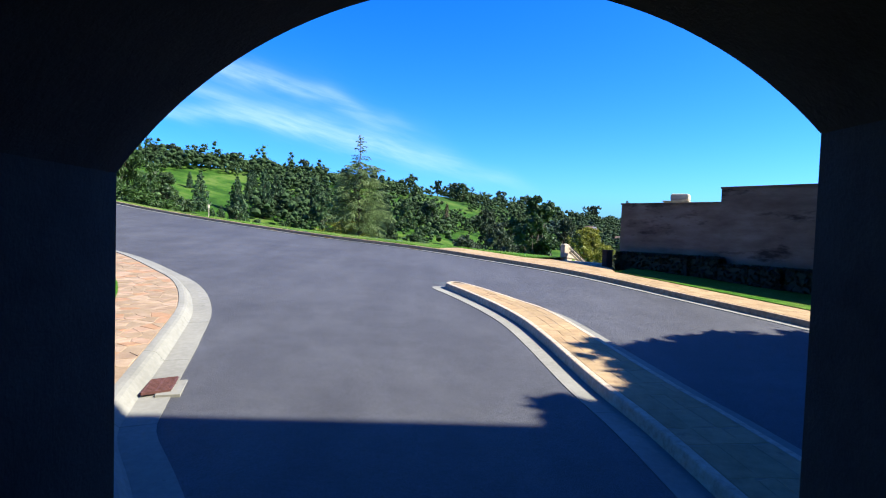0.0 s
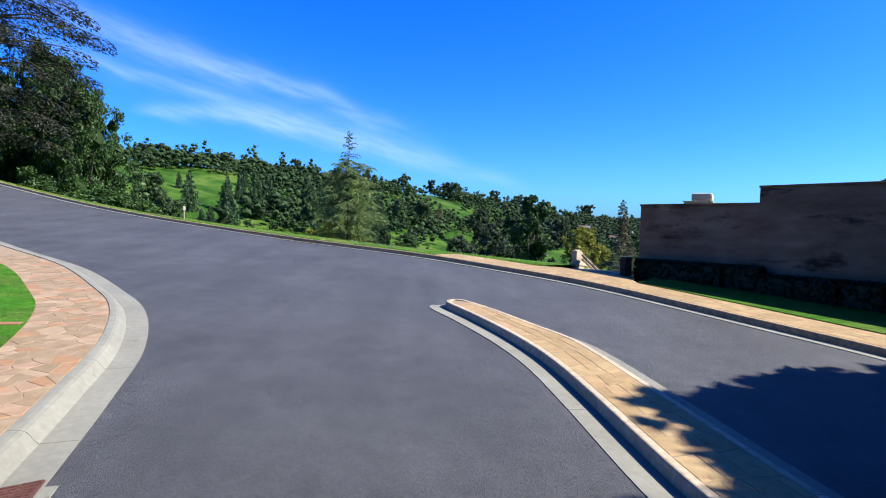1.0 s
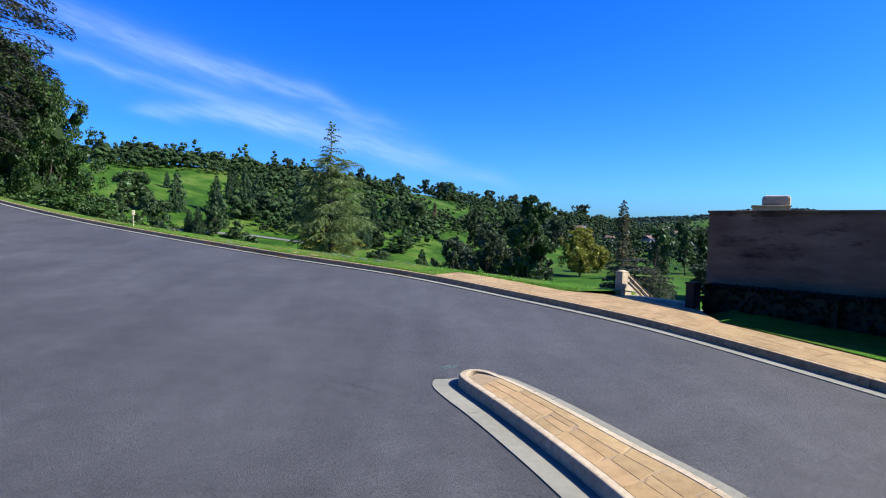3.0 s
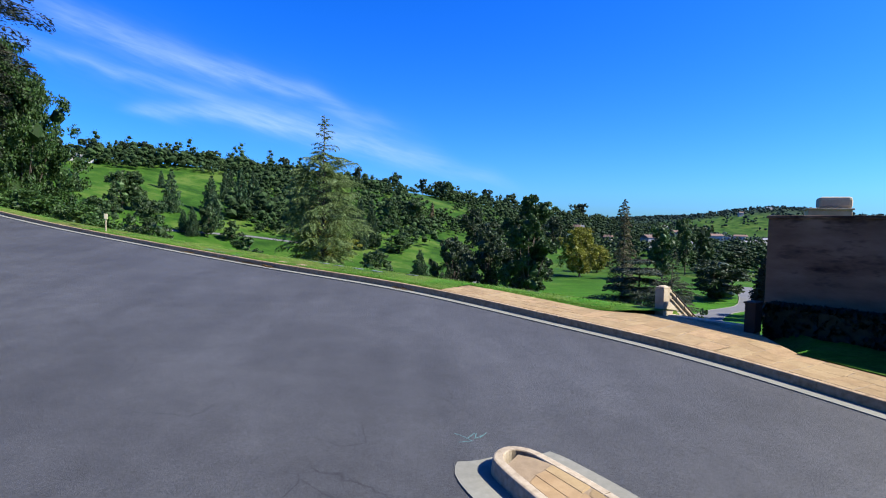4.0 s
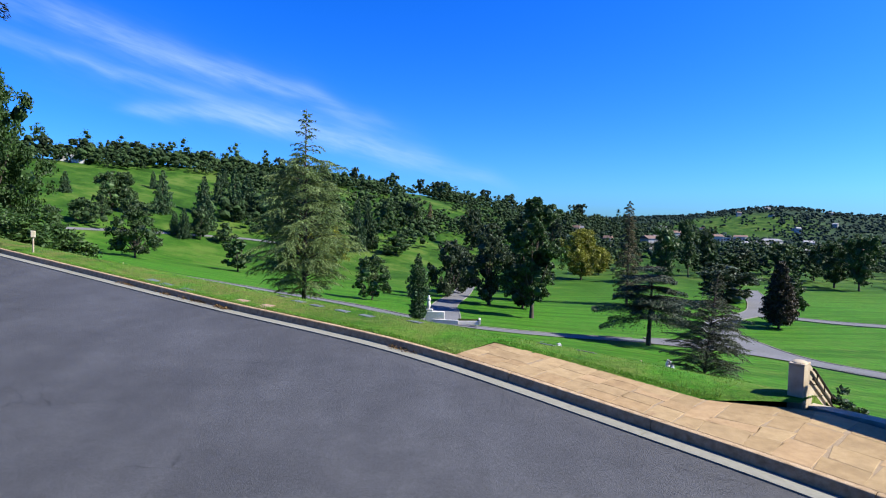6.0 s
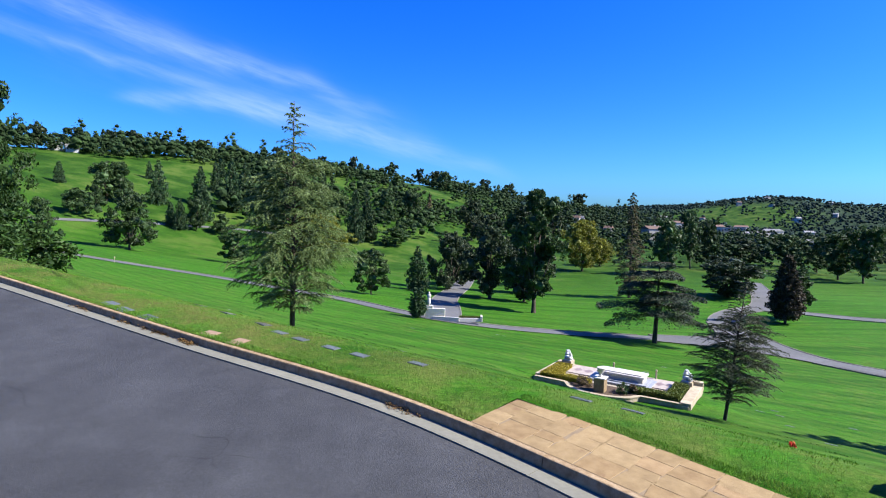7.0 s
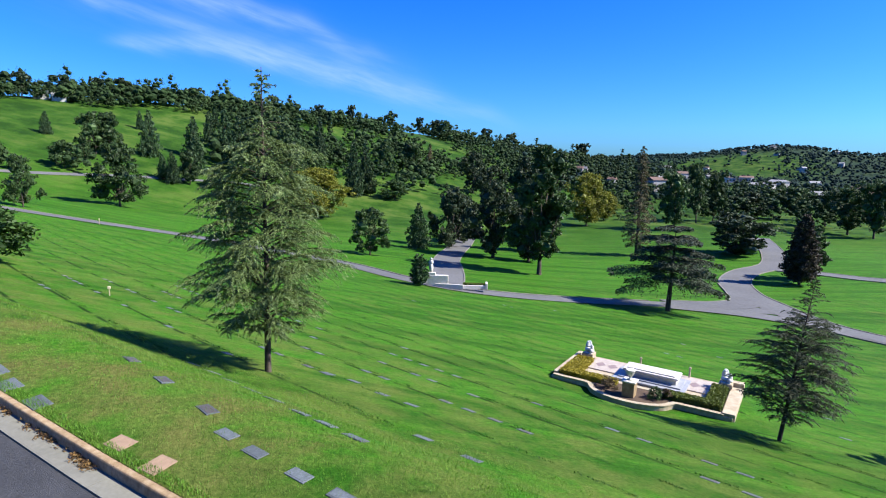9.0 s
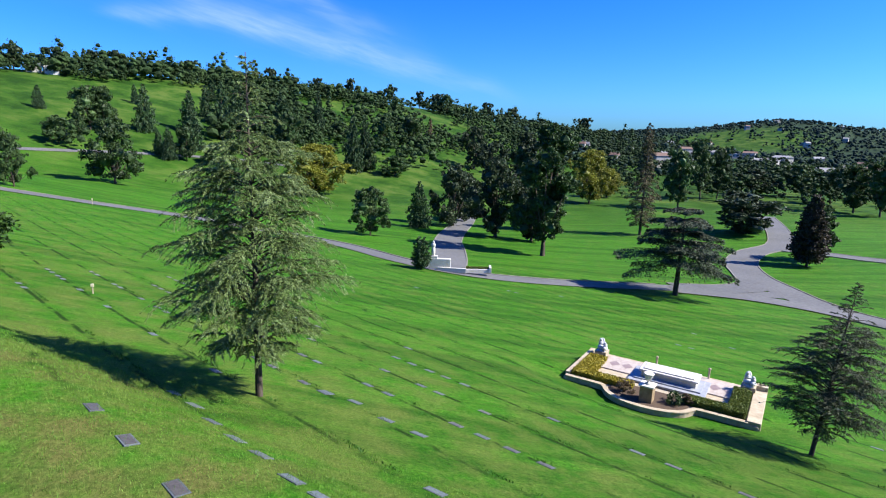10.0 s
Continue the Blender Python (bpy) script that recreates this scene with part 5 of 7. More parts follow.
def woodland():
    """Woods over the hills, on both sides of the valley: too many trees to count."""
    rng = np.random.default_rng(5)
    glades = np.array([(-151, 312, 42), (-116, 326, 30), (-133, 382, 30), (-123, 296, 32), (-56, 451, 26), (-38, 484, 24), (13, 578, 24), (49, 491, 34), (34, 545, 30), (-165, 311, 35), (-95, 270, 38), (-140, 345, 35), (-110, 360, 26), (-175, 340, 28), (-140, 300, 34), (-156, 286, 30), (-146, 263, 32), (-172, 300, 28), (-176, 322, 20)], float)
    groups = {"near": ([], []), "far": ([], [])}
    count = 0
    packs = [(rng.uniform(-58, 30), rng.uniform(0.15, 1.0)) for _ in range(210)]
    while count < 2150:
        pack = packs[int(rng.integers(len(packs)))]
        deg = pack[0] + rng.normal(0, 1.3) if rng.random() < 0.6 else rng.uniform(-58, 30)
        az = math.radians(deg)
        crest = np.interp(deg, [-90, -33, -16, 0.5, 12, 23, 35], [330, 400, 470, 560, 650, 760, 820])
        foot = np.interp(deg, [-90, -33, -16, 0.5, 12, 23], [90, 190, 210, 240, 300, 420])
        s = pack[1] + rng.normal(0, 0.05) if rng.random() < 0.6 else rng.uniform(0.3, 1.0) if rng.random() < 0.4 else rng.uniform(0.88, 1.05)
        r = foot + s * (crest - foot)
        x, y = r * math.sin(az), 25 + r * math.cos(az)
        if s > 1.08 or s < 0.1 or (np.hypot(glades[:, 0] - x, glades[:, 1] - y) < glades[:, 2] * rng.uniform(0.8, 1.0)).any():
            continue
        dense = np.interp(s, [0.1, 0.35, 0.55, 0.8, 1.0], [0.08, 0.55, 0.95, 1.0, 1.0]) if deg < 12 else np.interp(s, [0.1, 0.3, 1.0], [0.35, 0.8, 1.0])
        if rng.random() > dense:
            continue
        count += 1
        z = float(ground_z(x, y)[0])
        h = rng.uniform(7, 13) + 9 * rng.random() ** 3
        w = h * rng.uniform(0.7, 1.25)
        tall = rng.random() < 0.12
        if tall:
            h, w = h * 1.25, w * 0.55
        turn = rng.uniform(0, 6.28)
        for k in range(7):
            u = (k + rng.uniform(0.3, 0.7)) / 7
            wide = (1.0 - 0.85 * u) if tall else math.sin(math.pi * min(0.93, 0.16 + 0.72 * u)) ** 0.8
            o = w * 0.34 * wide * (0.4 if k in (0, 6) else 1.0)
            groups["near"][0].append((x + o * math.cos(turn + 2.4 * k), y + o * math.sin(turn + 2.4 * k), z + h * (0.18 + (0.66 if tall else 0.46) * u)))
            groups["near"][1].append((max(w * 0.20 * (0.6 + 0.4 * wide), h * 0.13) if tall else max(w * 0.21, h * 0.16)) * rng.uniform(0.8, 1.2))
    for _ in range(420):
        az, r = math.radians(rng.uniform(20, 60)), rng.uniform(285, 620)
        x, y = r * math.sin(az), 25 + r * math.cos(az)
        z, h = float(ground_z(x, y)[0]), rng.uniform(9, 17)
        for _ in range(8):
            groups["near"][0].append((x + rng.normal(0, h * 0.24), y + rng.normal(0, h * 0.24), z + h * rng.uniform(0.2, 0.85)))
            groups["near"][1].append(h * rng.uniform(0.13, 0.2))
    for _ in range(5600):
        deg = rng.uniform(12, 62)
        az, r = math.radians(deg), rng.uniform(430, 1750) if rng.random() < 0.5 else rng.uniform(1150, 1750)
        x, y = r * math.sin(az), 25 + r * math.cos(az)
        if r > 1050 and 28.5 < deg < 36 and 1230 < r < 1520 and rng.random() < 0.85:
            continue
        z = float(ground_z(x, y)[0])
        h = rng.uniform(6, 13)
        for _ in range(2):
            groups["far"][0].append((x + rng.normal(0, h * 0.35), y + rng.normal(0, h * 0.35), z + h * rng.uniform(0.1, 0.6)))
            groups["far"][1].append(h * rng.uniform(0.4, 0.62))
    v, f = foliage(rng, groups["near"][0], groups["near"][1], 22, 0.55)
    tagged(mesh_ob("woodland", v, f, L_WOOD), "dark green mixed woods over the hillside", "woods", kind="stuff")
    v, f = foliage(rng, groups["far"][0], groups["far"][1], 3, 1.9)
    tagged(mesh_ob("distant_woods", v, f, L_FAR, smooth=True), "green woods across the valley, tinted blue for haze", "woods", kind="stuff")


# far leaf colour pushed towards blue to stand for the haze of distance
L_FAR = mat("hazed_leaves", [(0.012, 0.026, 0.022), (0.019, 0.035, 0.028), (0.028, 0.046, 0.036)], scale=0.02, rough=0.85, bump=0, per_island=0.25, spec=0.05)
woodland()
CREST = [(-208, 364, 13.6, 12.4), (-197, 383, 13.5, 12), (-186, 400, 13.7, 12), (-176, 414, 14.2, 11.6), (-166, 427, 11, 11.3), (-144, 451, 13.6, 17.7), (-98, 499, 16.7, 11.8), (-65, 527, 15, 11.7), (-38, 547, 19, 9.2), (-3, 569, 17, 13.9), (26, 589, 17, 11.2), (45, 603, 17.5, 17.2), (100, 633, 17.8, 14.6), (131, 647, 17.2, 16.3), (230, 692, 21.4, 23.3)]
place_trees(lambda i: broad_tree(181 + i, "umbrella_pine", "dark umbrella-crowned pine standing on the ridge", 10, 10, 3.6, L_DARK, 90, 34, 0.42, 0.28, gaps=0.45, shape="umbrella", masses=9), CREST, 3, "ridge pines")

# ---------------------------------------------------------------- park roads


PARK_ROADS = []


def park_road(points, width, label, kerbs=(-1, 1)):
    """Plans a park road; kerbs names the sides with a kerb (+1: to the left of the way)."""
    PARK_ROADS.append((spline(points, 1.0), width, label, kerbs))


def build_park_roads():
    for i, (path, width, label, kerbs) in enumerate(PARK_ROADS):
        n = normals(path)
        e = empty("park_road", Matrix(), label, "road", kind="structure")
        o = np.linspace(-width / 2, width / 2, 7)
        x, y = path[:, :1] + n[:, :1] * o, path[:, 1:] + n[:, 1:] * o
        z = ground_z(x, y).reshape(x.shape) + 0.10 + 0.012 * i
        idx = np.arange(x.size).reshape(x.shape)
        q = np.stack([idx[:-1, :-1], idx[1:, :-1], idx[1:, 1:], idx[:-1, 1:]], -1).reshape(-1, 4)
        mesh_ob("carriageway", np.c_[x.ravel(), y.ravel(), z.ravel()], q, ASPHALT_OLD, e, smooth=True)
        for side in kerbs:
            pp = path + n * side * width / 2
            free = np.ones(len(pp), bool)
            for j, (other, w, _, _) in enumerate(PARK_ROADS):
                if j != i:
                    free &= np.hypot(pp[:, None, 0] - other[:, 0], pp[:, None, 1] - other[:, 1]).min(1) > w / 2 - 0.2
            runs = np.split(np.arange(len(pp)), np.flatnonzero(np.diff(free.astype(int))) + 1)
            for run in runs:
                if free[run[0]] and len(run) > 2:
                    sweep("kerb_edge", pp[run], (n * side)[run], [(0, -0.4), (0, 0.21), (0.24, 0.21), (0.24, -0.4)], lambda a, b: ground_z(a, b), CONCRETE, e)


ASPHALT_OLD = mat("old_asphalt", [(0.0702, 0.0702, 0.0731), (0.0937, 0.0937, 0.0963), (0.117, 0.117, 0.117)], scale=2, rough=0.85, bump=0.2, coarse=0.1)
park_road([(-110, 108), (-88, 119), (-67.8, 128.3), (-54.6, 132.9), (-40.4, 136), (-26.3, 133), (-9.8, 125.5), (0.5, 114.5), (8, 108.5), (16, 106.5), (28, 108), (40, 110.5), (52, 111.5), (66, 110)], 5.0, "grey park road winding across the lawn", (1,))
park_road([(143, 226), (130, 203), (116, 180), (104, 164), (90, 154.5), (79, 142), (72, 128), (69, 116), (67, 106), (67.5, 97), (73, 87), (83, 73), (97, 55)], 6.4, "grey park road with pale kerbs curving downhill")
park_road([(8, 109), (10.2, 122), (12, 139), (13.2, 154), (17, 175), (22.5, 199), (28, 225), (34, 250)], 6.0, "grey park drive running under the dark oaks")
park_road([(101, 158), (107, 152), (114, 143), (127, 134), (150, 122), (190, 100)], 5.0, "grey park road branching to the lower lawn")
park_road([(48, 112.5), (58, 113.5), (66, 118), (71, 127), (76, 138)], 6.0, "grey corner sweep between two park roads", (1,))
park_road([(46, 110), (56, 107.5), (63, 102.5), (68, 95.5), (74, 86)], 5.5, "grey corner sweep of the park road downhill", ())
park_road([(-160, 196), (-130.6, 226), (-109, 249), (-91, 265), (-70, 280), (-45, 290)], 3.0, "pale path along the foot of the hill", ())
build_park_roads()

# ---------------------------------------------------------------- memorial with sarcophagus
MU, MV, MO, MZ = np.array((0.782, -0.622)), np.array((0.622, 0.782)), np.array((10.9, 57.7)), -7.85
M_MEM = Matrix(((MU[0], MV[0], 0, MO[0]), (MU[1], MV[1], 0, MO[1]), (0, 0, 1, MZ), (0, 0, 0, 1)))
HEDGE_Y = mat("golden_hedge_leaves", [(0.18, 0.158, 0.0135), (0.255, 0.217, 0.0188), (0.315, 0.262, 0.03)], scale=4, rough=0.6, bump=0, per_island=0.35, leaf=0.25)
HEDGE_G = mat("clipped_hedge_leaves", [(0.05, 0.075, 0.012), (0.08, 0.11, 0.016), (0.115, 0.14, 0.025)], scale=4, rough=0.6, bump=0, per_island=0.35, leaf=0.25)
STATUE = mat("weathered_marble", [(0.336, 0.344, 0.352), (0.44, 0.448, 0.456), (0.528, 0.528, 0.528)], scale=6, rough=0.6, bump=0.1)
SOIL = mat("planting_soil", [(0.05, 0.035, 0.025), (0.09, 0.06, 0.04)], scale=10, rough=0.95, bump=0.6)


def hedge(parent_m, boxes, material, label, seed):
    """A clipped hedge: a dense skin of leaves over box bodies."""
    rng = np.random.default_rng(seed)
    e = empty("hedge", parent_m, label, "hedge")
    bm = bmesh.new()
    cen = []
    for u0, v0, u1, v1, z0, z1 in boxes:
        box(bm, (u0 + u1) / 2, (v0 + v1) / 2, (z0 + z1) / 2 - 0.03, u1 - u0 - 0.1, v1 - v0 - 0.1, z1 - z0 - 0.06)
        area = (u1 - u0) * (v1 - v0) + 2 * (z1 - z0) * (u1 - u0 + v1 - v0)
        for _ in range(int(area * (320 if seed < 20 else 150))):
            p = np.array((rng.uniform(u0, u1), rng.uniform(v0, v1), rng.uniform(z0, z1)))
            k = rng.random()
            if k < 0.5:
                p[2] = z1
            elif k < 0.75:
                p[0] = u0 if rng.random() < 0.5 else u1
            else:
                p[1] = v0 if rng.random() < 0.5 else v1
            cen.append(p)
    part("hedge_body", bm, material, e)
    v, f = leaves(rng, np.array(cen), 0.05, 2, 0.07 if seed < 20 else 0.1)
    mesh_ob("foliage", v, f, material, e)
    return e


def lathe(bm, profile, cx=0.0, cy=0.0, sides=18):
    rings = []
    for r, z in profile:
        rings.append([bm.verts.new((cx + r * math.cos(2 * math.pi * k / sides), cy + r * math.sin(2 * math.pi * k / sides), z)) for k in range(sides)])
    for a, b in zip(rings[:-1], rings[1:]):
        for k in range(sides):
            bm.faces.new((a[k], a[(k + 1) % sides], b[(k + 1) % sides], b[k]))
    bm.faces.new(rings[0][::-1])
    bm.faces.new(rings[-1])


def blob(bm, x, y, z, sx, sy, sz, rx=0.0, ry=0.0, rz=0.0):
    bmesh.ops.create_uvsphere(bm, u_segments=12, v_segments=8, radius=1.0, matrix=pose(x, y, z, rx, ry, rz) @ Matrix.Diagonal((sx, sy, sz, 1)))


def build_memorial():
    e = empty("memorial", M_MEM, "pale stone memorial terrace with a low curving kerb wall", "memorial")
    bm = bmesh.new()
    box(bm, 5.25, 2.75, -0.55, 10.9, 5.5, 1.1, 0, 0.03)
    part("terrace", bm, STONE, e)
    bm = bmesh.new()
    box(bm, 5.3, 3.95, 0.035, 8.0, 2.3, 0.07, 0, 0.01)
    part("paving", bm, mat("cream_marble", [(0.27, 0.225, 0.2), (0.34, 0.29, 0.255), (0.39, 0.34, 0.3)], scale=5, rough=0.6, bump=0.05), e, "pale marble paving")
    front = [(-0.1, 0.15), (2.0, 0.15), (2.35, 0.05)] + [(4.95 + 2.45 * math.sin(a), 0.1 - 1.5 * math.cos(a)) for a in np.linspace(-1.35, 1.35, 19)] + [(7.55, 0.05), (7.9, 0.12), (10.2, 0.15)]
    pth = np.array(front)
    low = lambda a, b: 0 * a - 0.5  # noqa: E731
    sweep("front_wall", pth, -normals(pth), [(-0.12, 0), (-0.12, 0.54), (-0.15, 0.55), (-0.15, 0.62), (0.15, 0.62), (0.15, 0.55), (0.12, 0.54), (0.12, 0)], low, STONE, e)
    bm = bmesh.new()
    box(bm, -0.05, 2.85, 0.0, 0.3, 5.0, 0.48, 0, 0.02)
    part("side_wall", bm, STONE, e)
    bm = bmesh.new()
    box(bm, 10.45, 2.6, -0.1, 0.7, 5.0, 0.6, 0, 0.03)
    box(bm, 10.45, 5.0, 0.12, 0.72, 0.5, 0.7, 0, 0.03)
    part("end_wall", bm, STONE, e)
    bm = bmesh.new()
    pts = [(4.95 + 2.3 * math.sin(a), 0.15 - 1.35 * math.cos(a)) for a in np.linspace(-1.4, 1.4, 15)]
    bm.faces.new([bm.verts.new((u, v, 0.06)) for u, v in pts] + [bm.verts.new((7.2, 1.2, 0.06)), bm.verts.new((2.7, 1.2, 0.06))])
    part("planting_bed", bm, SOIL, e)
    for u in (4.33, 7.53):
        bm = bmesh.new()
        lathe(bm, [(0.09, 0.0), (0.09, 0.05), (0.06, 0.08), (0.06, 0.62), (0.09, 0.66), (0.08, 0.74), (0.03, 0.78)], u, 5.15, 12)
        part("post", bm, STONE, e, "small round stone post", smooth=True)
    for u in (1.9, 2.75, 8.05, 8.8):
        bm = bmesh.new()
        bm.faces.new([bm.verts.new((u + du, 3.9 + dv, 0.074)) for du, dv in ((-0.36, 0), (0, -0.5), (0.36, 0), (0, 0.5))])
        part("inlay", bm, mat("lilac_marble", [(0.17, 0.125, 0.12), (0.23, 0.175, 0.165)], scale=4, rough=0.5, bump=0.05), e, "lilac marble diamond")
    s = empty("sarcophagus", M_MEM, "large white marble sarcophagus on a stepped plinth tinted as in shade", "sarcophagus")
    bm = bmesh.new()
    box(bm, 5.55, 3.05, 0.10, 4.5, 2.5, 0.12, 0, 0.015)
    box(bm, 5.55, 3.1, 0.19, 3.9, 1.9, 0.10, 0, 0.015)
    # plinth marble tinted blue-grey, its bluish shade put into the colour
    part("plinth", bm, mat("shade_tinted_marble", [(0.2, 0.21, 0.235), (0.3, 0.31, 0.33)], scale=3, rough=0.4, bump=0.05), s, "marble plinth in a blue-grey shade tint")
    bm = bmesh.new()
    box(bm, 5.55, 3.2, 0.40, 3.2, 1.25, 0.36, 0, 0.03)
    part("chest", bm, MARBLE, s)
    bm = bmesh.new()
    box(bm, 5.55, 3.2, 0.64, 3.45, 1.5, 0.13, 0, 0.04)
    box(bm, 5.55, 3.2, 0.73, 3.0, 1.1, 0.09, 0, 0.035)
    part("lid", bm, MARBLE, s)
    p = empty("pedestal", M_MEM, "tan stone pedestal in the planting bed", "pedestal")
    bm = bmesh.new()
    box(bm, 5.0, -0.35, 0.5, 0.72, 0.72, 0.95, 0, 0.02)
    part("die", bm, TAN_STONE, p)
    bm = bmesh.new()
    box(bm, 5.0, -0.35, 1.01, 0.86, 0.86, 0.09, 0, 0.02)
    part("cap", bm, MARBLE, p)
    bm = bmesh.new()
    lathe(bm, [(0.17, 1.057), (0.17, 1.10), (0.07, 1.16), (0.06, 1.24), (0.16, 1.34), (0.24, 1.50), (0.25, 1.62), (0.30, 1.68), (0.28, 1.72), (0.2, 1.68)], 5.0, -0.35)
    u = part("urn", bm, MARBLE, None, smooth=True)
    u.matrix_basis = M_MEM
    tagged(u, "white marble urn on the pedestal", "urn")
    for uu, vv, turn in ((0.75, 4.75, 0), (9.8, 4.55, 0)):
        q = empty("pedestal", M_MEM @ pose(uu, vv, 0, 0, 0, turn), "pale stone pedestal at the terrace corner", "pedestal")
        bm = bmesh.new()
        box(bm, 0, 0, 0.24, 0.8, 0.8, 0.48, 0, 0.03)
        part("die", bm, STONE, q)
        bm = bmesh.new()
        blob(bm, -0.12, 0.05, 0.76, 0.22, 0.30, 0.26)
        blob(bm, -0.14, 0.08, 1.10, 0.17, 0.15, 0.34, 6)
        blob(bm, -0.13, 0.02, 1.50, 0.10, 0.11, 0.13)
        blob(bm, -0.10, 0.24, 1.18, 0.19, 0.07, 0.40, -14)
        blob(bm, 0.20, -0.08, 0.74, 0.18, 0.26, 0.24)
        blob(bm, 0.21, -0.06, 0.98, 0.13, 0.13, 0.24, -8, 8)
        blob(bm, 0.20, -0.10, 1.27, 0.09, 0.10, 0.115)
        blob(bm, 0.03, -0.12, 1.14, 0.20, 0.06, 0.06, 0, 24)
        box(bm, 0, 0, 0.525, 0.56, 0.66, 0.09, 0, 0.02)
        st = part("statue", bm, STATUE, None, smooth=True)
        st.matrix_basis = M_MEM @ pose(uu, vv, 0.13, 0, 0, turn) @ Matrix.Diagonal((1.0, 1.0, 0.72, 1))
        tagged(st, "weathered grey marble winged statue on a corner pedestal", "statue", "terrace statues")
    hedge(M_MEM, [(0.2, 0.45, 1.35, 4.0, 0.0, 0.38), (1.35, 0.45, 3.9, 1.15, 0.0, 0.38)], HEDGE_Y, "clipped golden-green hedge inside the terrace wall", 3)
    hedge(M_MEM, [(6.9, 0.45, 10.0, 1.15, 0.0, 0.42), (9.1, 1.15, 10.0, 4.0, 0.0, 0.42)], HEDGE_G, "clipped dark green hedge inside the terrace wall", 4)
    for k, (uu, vv, w) in enumerate(((3.6, 0.1, 1.3), (6.4, 0.15, 1.3), (7.0, 0.55, 0.8))):
        b = bush(160 + k, "terrace_shrub", "low dark shrub in the planting bed", 0.75, w, L_BROWN if k != 1 else L_OAK, 26, 40, 0.06)
        b.matrix_basis = M_MEM @ pose(uu, vv, 0.06)
        tagged(b, group="terrace shrubs")


build_memorial()

# ---------------------------------------------------------------- white monument at the road fork


def build_monument():
    x, y = 6.6, 107.6
    z = float(ground_z(x, y)[0])
    m = pose(x, y, z, 0, 0, -8)
    e = empty("monument", m, "white marble monument wall at the fork of the park road", "monument")
    bm = bmesh.new()
    box(bm, 0.6, 0, 0.9, 3.2, 0.8, 1.9, 0, 0.05)
    box(bm, -0.4, 0.0, 2.0, 1.2, 0.7, 0.5, 0, 0.05)
    part("plinth", bm, MARBLE, e)
    bm = bmesh.new()
    box(bm, 2.4, -0.6, 0.25, 4.4, 0.35, 0.7, -0.12, 0.03)
    part("kerb_wall", bm, MARBLE, e)
    bm = bmesh.new()
    box(bm, 6.4, -0.2, 0.15, 3.8, 0.3, 0.6, 0.12, 0.03)
    box(bm, 8.2, 0.6, 0.3, 0.35, 1.8, 0.9, 0, 0.03)
    part("kerb_wall", bm, MARBLE, e)
    bm = bmesh.new()
    blob(bm, 0, 0, 0.75, 0.32, 0.3, 0.85)
    blob(bm, 0, 0, 1.65, 0.36, 0.26, 0.42)
    blob(bm, 0, 0, 2.15, 0.17, 0.18, 0.22)
    s = part("statue", bm, MARBLE, None, smooth=True)
    s.matrix_basis = m @ pose(-0.5, 0, 2.2)
    tagged(s, "white marble standing statue on the monument", "statue")
    hedge(m, [(4.6, 0.2, 8.0, 0.9, 0.1, 0.6)], HEDGE_G, "low clipped hedge behind the monument kerb", 9)
    t = cone_tree(151, "cypress_shrub", "dark upright juniper beside the white monument", 4.8, 2.6, 0.1, L_PINE, 14, 90, 0.16, 0.1, power=0.25, ragged=0.3, droop=-0.5)
    put(t, 4.2, 106.6, 0)


build_monument()

# ---------------------------------------------------------------- steps, post and pier
SD = np.array((0.80, 0.60))         # way down the steps
SW = np.array((0.60, -0.80))        # across them, towards the wall


